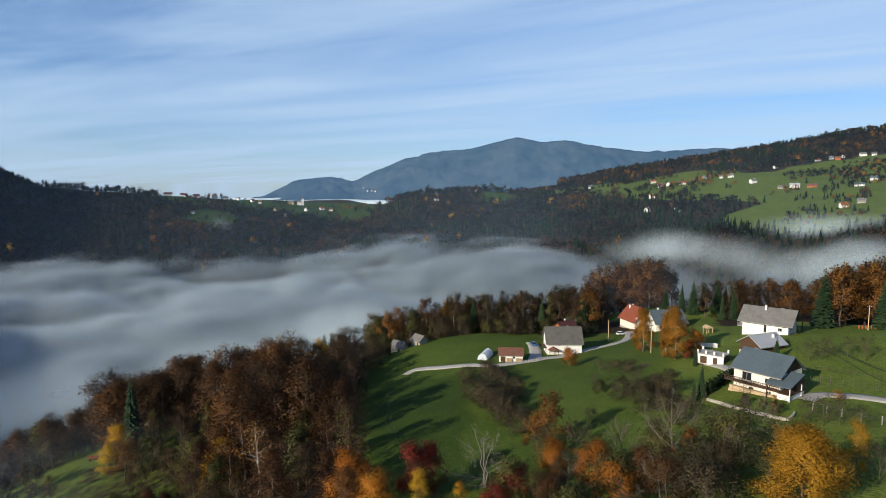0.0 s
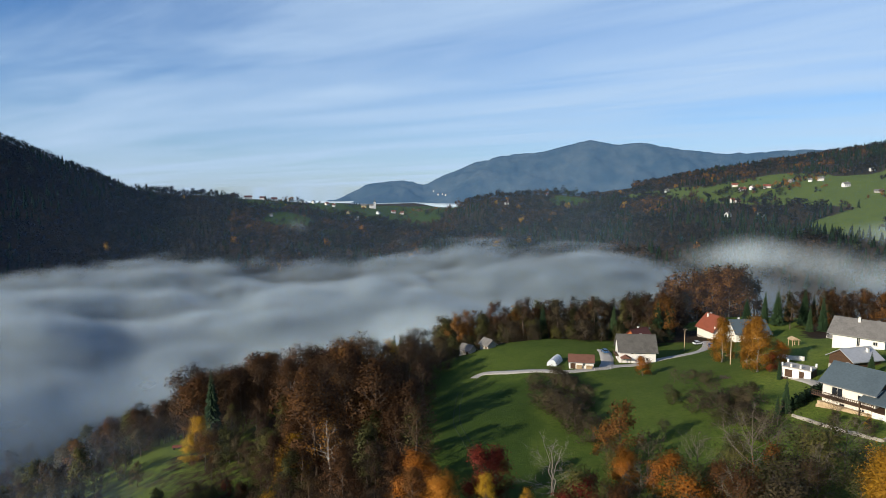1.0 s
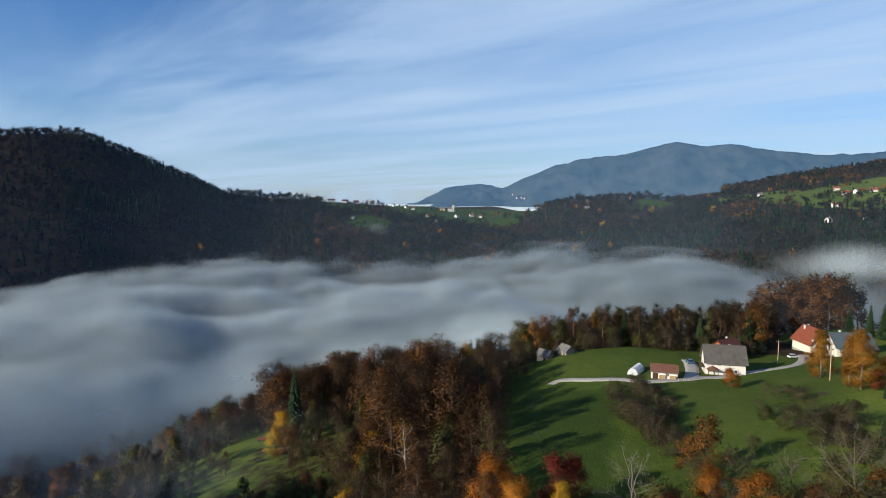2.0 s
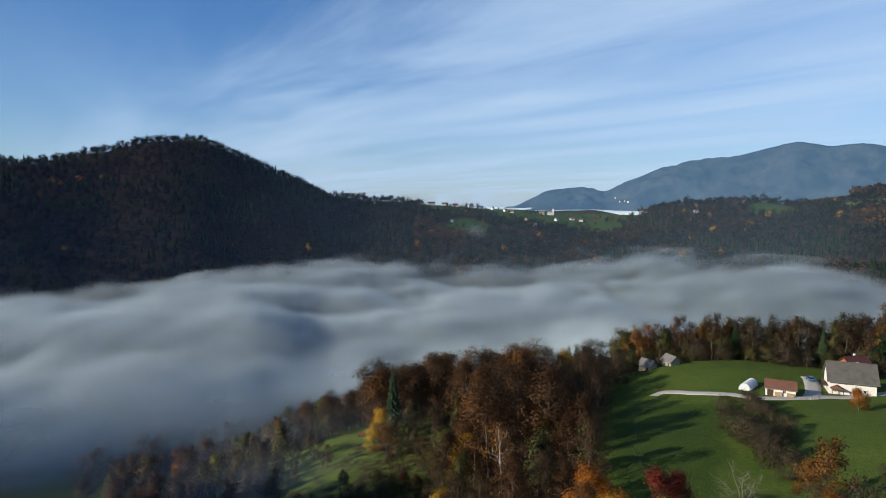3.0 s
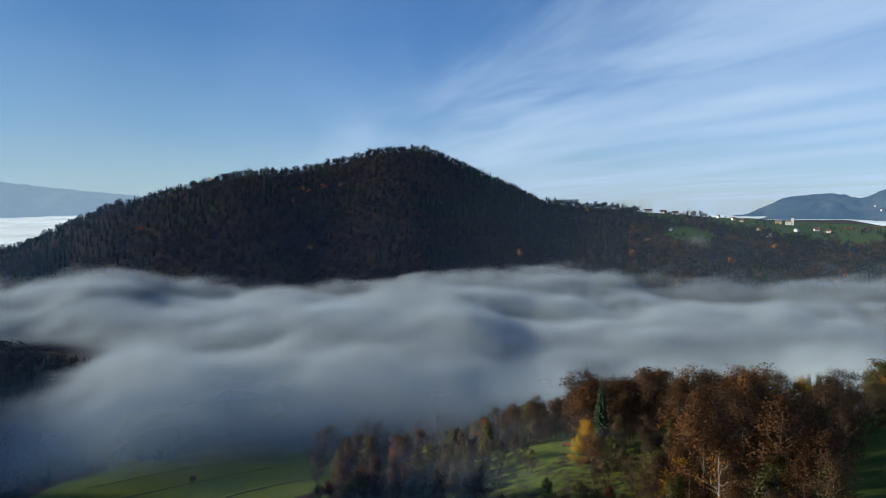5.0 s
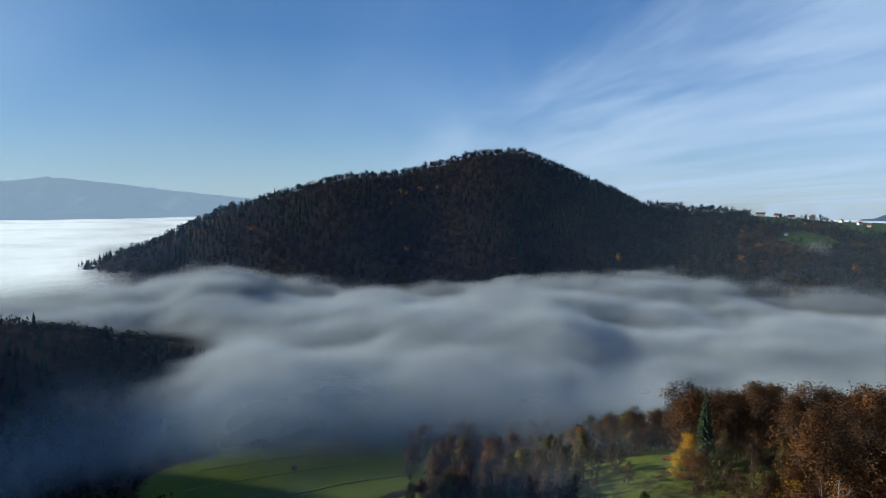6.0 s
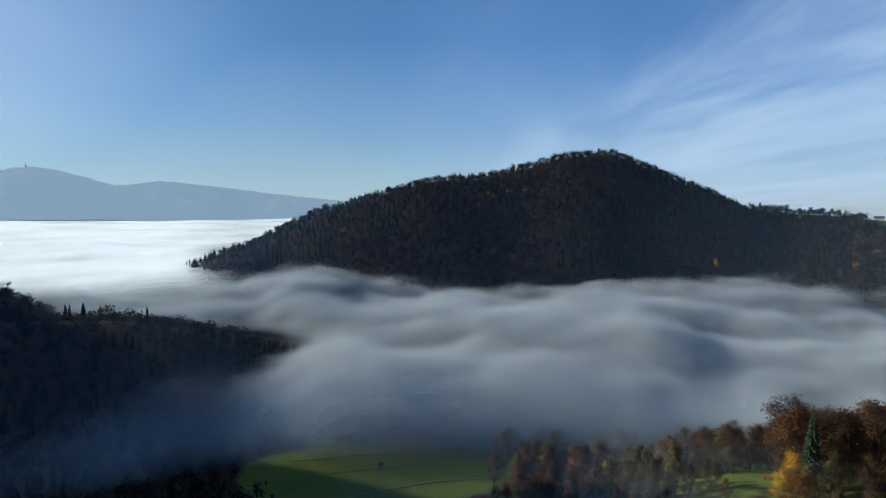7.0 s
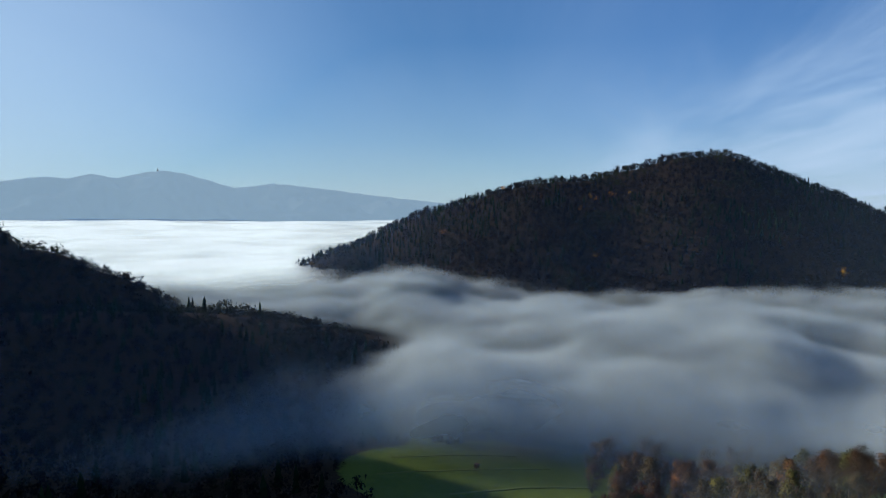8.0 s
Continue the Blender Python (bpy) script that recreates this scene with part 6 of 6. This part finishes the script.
strip("wheel_track", "worn wheel track across the grass field", [(-5.0, 214), (-5.3, 196), (-5.4, 176), (-4.6, 160), (-3.4, 146)], 0.35, TRACK, 0.03, "track")
strip("wheel_track", "worn wheel track across the grass field", [(-4.5, 213), (-4.8, 196), (-4.8, 176), (-4.0, 160), (-2.8, 146)], 0.35, TRACK, 0.03, "track")
BANK = surface("pale_grass_bank", (0.1, 0.13, 0.028), (0.14, 0.165, 0.042), 1.4, 0.95, 0.5, 0.1)
for line in ([(-74.1, 314), (-70.2, 318), (-66.2, 319.5), (-62.0, 322), (-57.7, 327)], [(-67.2, 288), (-62.0, 295), (-57.7, 299.5), (-53.4, 302)], [(-72.7, 344), (-66.2, 345.6), (-60.9, 346)]):
    strip("terrace_bank", "low pale grass bank across the valley meadow", line, 1.6, BANK, 0.25, "grass bank", 0.2)
strip("footpath", "narrow trodden path over the meadow", [(33.0, 196), (34.5, 188), (36.0, 182), (38.0, 178)], 0.8, TRACK, 0.11, "path")
strip("footpath", "worn pale line across the meadow", [(31.5, 200), (33.0, 191), (34.6, 181), (36.6, 172)], 0.35, TRACK, 0.11, "path")


def low_wall(name, label, points, thick, tall, mat):
    """A low wall over the ground along a line."""
    line = smooth_line([spot(a, d) for a, d in points], 1.0)
    way = np.gradient(line, axis=0)
    way /= np.linalg.norm(way, axis=1)[:, None]
    side = np.stack([-way[:, 1], way[:, 0]], -1)
    g = height(line[:, 0], line[:, 1])
    rng = np.random.default_rng(5)
    top = g + tall + 0.06 * rng.normal(size=len(g))
    v = []
    for k in range(len(line)):
        a, b = line[k] - side[k] * thick / 2, line[k] + side[k] * thick / 2
        v += [(a[0], a[1], g[k] - 0.6), (a[0], a[1], top[k] - 0.06), (a[0] + side[k][0] * 0.05, a[1] + side[k][1] * 0.05, top[k]),
              (b[0] - side[k][0] * 0.05, b[1] - side[k][1] * 0.05, top[k]), (b[0], b[1], top[k] - 0.06), (b[0], b[1], g[k] - 0.6)]
    faces = grid_faces(len(line), 6, False).tolist() + [list(range(6))[::-1], [len(v) - 6 + i for i in range(6)]]
    me = mesh_of(name, v, faces, [mat])
    return tagged(new(name, me), label, "wall")


low_wall("garden_wall", "low weathered stone garden wall on the slope", [(23.7, 152), (25.2, 148), (26.8, 144.5), (28.4, 142), (29.8, 140.5)], 0.4, 0.65, STONE)
low_wall("garden_wall", "short end of the stone garden wall", [(29.85, 140.6), (30.2, 142.5), (30.35, 144.5)], 0.4, 0.6, STONE)
low_wall("retaining_wall", "low white retaining wall below the lawn", [(22.4, 214), (23.3, 209), (24.3, 205)], 0.4, 1.3, WHITE_WALL)


def fence(name, label, points, count, tall, post_mat, wires=3, thick=0.09):
    """Posts with wires between them."""
    base = new(name)
    line = smooth_line([spot(a, d) for a, d in points], 0.5)
    pick = line[np.linspace(0, len(line) - 1, count).astype(int)]
    z = height(pick[:, 0], pick[:, 1])
    bm = bmesh.new()
    box(bm, -thick / 2, -thick / 2, -0.4, thick / 2, thick / 2, tall)
    bmesh.ops.bevel(bm, geom=bm.edges[:], offset=0.012, segments=1, affect="EDGES")
    post = bpy.data.meshes.new("post")
    bm.to_mesh(post)
    bm.free()
    post.materials.append(post_mat)
    for (x, y), h in zip(pick, z):
        ob = part("post", post, base)
        ob.location = (x, y, h)
    for w in range(wires):
        v, f = [], []
        tube([(x, y, h + tall * (0.95 - 0.3 * w)) for (x, y), h in zip(pick, z)], [0.018] * count, 3, v, f)
        part("wire", mesh_of("wire", v, f, [WIRE]), base, "thin fence wire")
    return tagged(base, label, "fence")


fence("wire_fence", "tall wire fence along the lane", [(31.3, 166), (33.2, 167.5), (35, 168), (37.5, 168)], 9, 2.2, WIRE, 4, 0.1)
fence("pasture_fence", "low wire fence with thin wooden posts", [(31.0, 178), (33.0, 177), (35.0, 176), (37.5, 175)], 14, 1.3, DARK_WOOD)
fence("garden_fence", "wire fence with pale concrete posts", [(31.6, 148), (33.6, 146), (34.5, 145), (36.0, 144), (37.5, 143)], 6, 1.7, CONCRETE, 2, 0.14)
fence("farm_fence", "white wooden rail fence by the barn", [(7.6, 221.5), (8.3, 222.5), (9.0, 224.5)], 8, 1.0, FRAME, 3, 0.1)
fence("red_fence", "low red boarded fence by the wood", [(34.3, 240), (36.8, 238)], 10, 1.2, RED_WOOD, 3, 0.3)


# hedge of clipped conifers
hedge = new("hedge")
line = smooth_line([spot(a, d) for a, d in [(23.7, 156), (24.3, 160), (25.0, 165), (25.6, 170)]], 0.5)
pick = line[np.linspace(0, len(line) - 1, 16).astype(int)]
for k, (x, y) in enumerate(pick):
    rng = np.random.default_rng(900 + k)
    tips = [(0.35 * rng.normal(), 0.35 * rng.normal(), z) for z in np.linspace(0.2, 2.3 + 0.3 * rng.random(), 14)]
    ob = part("hedge_plant", leafy_mesh("hedge_plant", *leaf_quads(rng, tips, 0.26, 0.22, 14), NEEDLES), hedge)
    ob.location = (x, y, ground_at(x, y))
tagged(hedge, "dark green clipped conifer hedge beside the driveway", "hedge")

# polytunnel
x, y = spot(4.0, 231)
tunnel = new("polytunnel")
tunnel.matrix_world = pose(x, y, ground_at(x, y), 0, 0, 70)
m, nt = material("film")
PLASTIC = finish(m, nt, mix(nt, grain(nt, 0.8), (0.5, 0.55, 0.58), (0.66, 0.7, 0.72)), 0.35, grain(nt, 1.5), 0.3, 0.1, spec=0.5)
v = []
for k in range(9):
    px = -4 + k
    sag = 0.08 if k % 2 else 0.0
    v += [(px, -1.9 * math.cos(math.pi * t / 12) * (1 - sag * 0.3), max(0, 2.5 * math.sin(math.pi * t / 12) - sag)) for t in range(13)]
part("cover", mesh_of("cover", v, grid_faces(9, 13, False), [PLASTIC], True), tunnel, "milky plastic cover")
for k in range(5):
    hv, hf = [], []
    tube([(-4 + 2 * k, -1.93 * math.cos(math.pi * t / 12), 2.54 * math.sin(math.pi * t / 12)) for t in range(13)], [0.05] * 13, 4, hv, hf)
    part("hoop", mesh_of("hoop", hv, hf, [METAL]), tunnel)
for s in (-4.02, 4.02):
    bm = bmesh.new()
    prism(bm, [(-1.9 * math.cos(math.pi * t / 12), 2.5 * math.sin(math.pi * t / 12)) for t in range(13)], -0.02, 0.02)
    bm_part("end_panel", bm, PLASTIC, tunnel, "", pose(s, 0, 0, 0, 0, 90))
tagged(tunnel, "small plastic polytunnel beside the barn", "polytunnel")


def car(az, d, turn, paint, label):
    """A small parked car."""
    base = new("car")
    base.matrix_world = stand_at(az, d, turn, 0.22)
    bm = bmesh.new()
    prism(bm, [(-2.1, 0.3), (2.1, 0.3), (2.15, 0.75), (1.2, 0.92), (-2.0, 0.95), (-2.15, 0.7)], -0.85, 0.85)
    bm_part("body", bm, paint, base, "", None, 0.05)
    bm = bmesh.new()
    prism(bm, [(-1.95, 0.9), (1.15, 0.9), (0.45, 1.45), (-1.5, 1.48)], -0.72, 0.72)
    bm_part("cabin", bm, GLASS, base, "dark glazed cabin", None, 0.04)
    bm = bmesh.new()
    prism(bm, [(-1.5, 1.46), (0.45, 1.44), (0.35, 1.52), (-1.4, 1.54)], -0.7, 0.7)
    bm_part("roof", bm, paint, base)
    for px in (-1.35, 1.35):
        for py in (-0.8, 0.8):
            bm = bmesh.new()
            prism(bm, [(px + 0.33 * math.cos(t * math.pi / 8), 0.33 + 0.33 * math.sin(t * math.pi / 8)) for t in range(16)], py - 0.1, py + 0.1)
            tyre = bm_part("wheel", bm, RUBBER, base, "black tyre")
            bm = bmesh.new()
            e = 0.115 if py > 0 else -0.115
            prism(bm, [(px + 0.19 * math.cos(t * math.pi / 6), 0.33 + 0.19 * math.sin(t * math.pi / 6)) for t in range(12)], py + min(e, 0), py + max(e, 0))
            bm_part("rim", bm, METAL, tyre, "silver rim")
    for py in (-0.6, 0.6):
        bm = bmesh.new()
        box(bm, 2.08, py - 0.2, 0.6, 2.17, py + 0.2, 0.75)
        bm_part("headlight", bm, FRAME, base, "clear headlight")
    return tagged(base, label, "car")


RUBBER = surface("rubber", (0.015, 0.015, 0.015), (0.03, 0.03, 0.03), 0.2, 0.8)
BLUE_PAINT = surface("blue_paint", (0.05, 0.13, 0.26), (0.06, 0.15, 0.3), 0.5, 0.3, 0.02, 0.005, 0.2, 0.1, 0.5)
WHITE_PAINT = surface("white_paint", (0.66, 0.66, 0.66), (0.72, 0.72, 0.72), 0.5, 0.3, 0.02, 0.005, 0.1, 0.1, 0.5)
car(8.45, 251, 100, BLUE_PAINT, "blue parked car in the farm yard")
car(16.3, 276, 20, WHITE_PAINT, "white parked car beside the road")
car(17.3, 268, 70, BLUE_PAINT, "dark blue parked car by the road")


def pole(az, d, tall, label, lamp=False):
    base = new("utility_pole")
    base.matrix_world = stand_at(az, d, 10)
    v, f = [], []
    tube([(0, 0, -0.8), (0, 0, tall)], [0.16, 0.11], 8, v, f)
    part("mast", mesh_of("mast", v, f, [PALE_WOOD], True), base)
    bm = bmesh.new()
    box(bm, -0.8, -0.05, tall - 0.6, 0.8, 0.05, tall - 0.48)
    bm_part("cross_arm", bm, DARK_WOOD, base)
    for px in (-0.7, 0.0, 0.7):
        bm = bmesh.new()
        box(bm, px - 0.05, -0.05, tall - 0.48, px + 0.05, 0.05, tall - 0.3)
        bm_part("insulator", bm, FRAME, base)
    return tagged(base, label, "pole")


pole(15.2, 262, 9, "tall wooden utility pole by the road")
pole(18.9, 214, 10, "tall wooden utility pole between the birches")
pole(34.9, 234, 8, "wooden utility pole at the wood's edge")

# raised hide in the valley meadow
hide = new("hunting_hide")
hide.matrix_world = stand_at(-64.6, 318, 25)
for px in (-0.8, 0.8):
    for py in (-0.8, 0.8):
        v, f = [], []
        tube([(px * 1.25, py * 1.25, -0.3), (px, py, 2.2)], [0.09, 0.08], 5, v, f)
        part("leg", mesh_of("leg", v, f, [DARK_WOOD]), hide)
bm = bmesh.new()
holed_wall(bm, 2.0, 1.9, 1.9, [])
bm_part("cabin", bm, DARK_WOOD, hide, "dark boarded cabin", Matrix.Translation((-1.0, -0.95, 2.1)), 0.03)
bm = bmesh.new()
prism(bm, [(-1.25, 4.0), (1.25, 4.35), (1.25, 4.45), (-1.25, 4.1)], -1.2, 1.2)
bm_part("roof", bm, MAROON_ROOF, hide)
# a dark slab on the closed cabin stands for its shaded opening
bm = bmesh.new()
box(bm, -0.5, -1.02, 3.0, 0.5, -0.92, 3.5)
bm_part("opening_panel", bm, GLASS, hide)
v, f = [], []
tube([(-0.3, -1.9, -0.2), (-0.3, -0.95, 2.2)], [0.05, 0.05], 4, v, f)
tube([(0.3, -1.9, -0.2), (0.3, -0.95, 2.2)], [0.05, 0.05], 4, v, f)
for k in range(6):
    t = (k + 0.5) / 6
    tube([(-0.3, -1.9 + 0.95 * t, -0.2 + 2.4 * t), (0.3, -1.9 + 0.95 * t, -0.2 + 2.4 * t)], [0.04, 0.04], 4, v, f)
part("ladder", mesh_of("ladder", v, f, [DARK_WOOD]), hide)
tagged(hide, "dark wooden raised hunting hide on the meadow", "hide")

# red trailer in the lower clearing
trailer = new("trailer")
trailer.matrix_world = stand_at(-30.4, 262, 20)
bm = bmesh.new()
box(bm, -1.8, -0.9, 0.7, 1.8, 0.9, 1.3)
bm_part("bed", bm, RED_ROOF, trailer, "red painted trailer bed", None, 0.04)
for px in (-0.9, 0.9):
    for py in (-1.0, 1.0):
        bm = bmesh.new()
        prism(bm, [(px + 0.42 * math.cos(t * math.pi / 6), 0.42 + 0.42 * math.sin(t * math.pi / 6)) for t in range(12)], py - 0.13, py + 0.13)
        bm_part("wheel", bm, RUBBER, trailer)
v, f = [], []
tube([(1.8, 0, 0.8), (3.4, 0, 0.6)], [0.06, 0.05], 5, v, f)
part("drawbar", mesh_of("drawbar", v, f, [RED_ROOF]), trailer)
tagged(trailer, "red farm trailer among the trees", "trailer")

# wooden garden shelter beside the white house
shelter = new("garden_shelter")
shelter.matrix_world = stand_at(23.5, 238, 10)
for px in (-1.1, 1.1):
    for py in (-1.1, 1.1):
        bm = bmesh.new()
        box(bm, px - 0.09, py - 0.09, -0.3, px + 0.09, py + 0.09, 2.2)
        bm_part("post", bm, PALE_WOOD, shelter)
bm = bmesh.new()
prism(bm, [(-1.6, 2.15), (1.6, 2.15), (0, 3.0)], -1.5, 1.5)
bm_part("roof", bm, PALE_WOOD, shelter, "small wooden roof")
tagged(shelter, "small open wooden garden shelter on the lawn", "shelter")

# brushwood heaps and a compost heap on the meadow
for az, d, wide in ((18.6, 192, 2.4), (27.2, 131, 1.6)):
    rng = np.random.default_rng(int(d))
    v, f = [], []
    for k in range(46):
        t, e = rng.uniform(0, 6.28), rng.uniform(-0.05, 0.5)
        c = Vector((rng.normal(0, 0.4) * wide, rng.normal(0, 0.3) * wide, abs(rng.normal(0.3, 0.2))))
        q = Vector((math.cos(t) * math.cos(e), math.sin(t) * math.cos(e), math.sin(e))) * rng.uniform(0.6, 1.3)
        tube([c - q, c + q], [0.05, 0.02], 3, v, f)
    heap = new("brush_pile", mesh_of("brush_pile", v, f, [BARK]))
    heap.matrix_world = stand_at(az, d, 0)
    tagged(heap, "heap of cut brown branches on the grass", "brush pile")

# white specks of a village under the far mountain, and the mast on the western top
for k, (az, el, wide) in enumerate([(-6.9, -0.62, 14), (-6.5, -0.58, 12), (-6.2, -0.66, 16), (-5.8, -0.6, 18), (-5.5, -0.7, 12), (-5.2, -0.55, 14), (-4.8, -0.62, 12), (-7.3, -0.3, 10)]):
    x, y = spot(az, 4060)
    base = new("far_house")
    base.matrix_world = pose(x, y, 130 + 4060 * math.tan(radians(el)), 0, 0, -az)
    bm = bmesh.new()
    box(bm, -wide / 4, -5, -8, wide / 4, 5, 1.5)
    bm_part("wall", bm, WHITE_WALL, base)
    bm = bmesh.new()
    prism(bm, [(-6, 1.5), (6, 1.5), (0, 4.5)], -wide / 4 - 1, wide / 4 + 1)
    bm_part("roof", bm, BROWN_ROOF, base, "", pose(0, 0, 0, 0, 0, -90))
    tagged(base, "tiny white house under the far mountain", "house", "village under the mountain")
x, y = spot(-92.6, 4600)
mast = new("radio_mast")
mast.matrix_world = pose(x, y, 340, 0, 0, 0)
for name, r, z0, z1 in (("tower", 6.0, -6, 16), ("aerial", 2.0, 16, 28)):
    v, f = [], []
    tube([(0, 0, z0), (0, 0, z1)], [r, r * 0.7], 8, v, f)
    part(name, mesh_of(name, v, f, [CONCRETE]), mast)
tagged(mast, "radio mast on the far mountain top", "mast")
x, y = spot(-92.4, 4300)
# the islet shares the western range's glow, which holds the haze's light
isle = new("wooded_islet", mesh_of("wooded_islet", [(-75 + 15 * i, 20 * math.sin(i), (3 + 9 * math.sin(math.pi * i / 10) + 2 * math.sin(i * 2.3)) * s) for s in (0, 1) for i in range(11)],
                                    grid_faces(2, 11, False), [bpy.data.materials["mountain_pale_glow"]]))
isle.matrix_world = pose(x, y, 8, 0, 0, 92)
tagged(isle, "small wooded hilltop rising out of the fog", "hill", kind="structure")
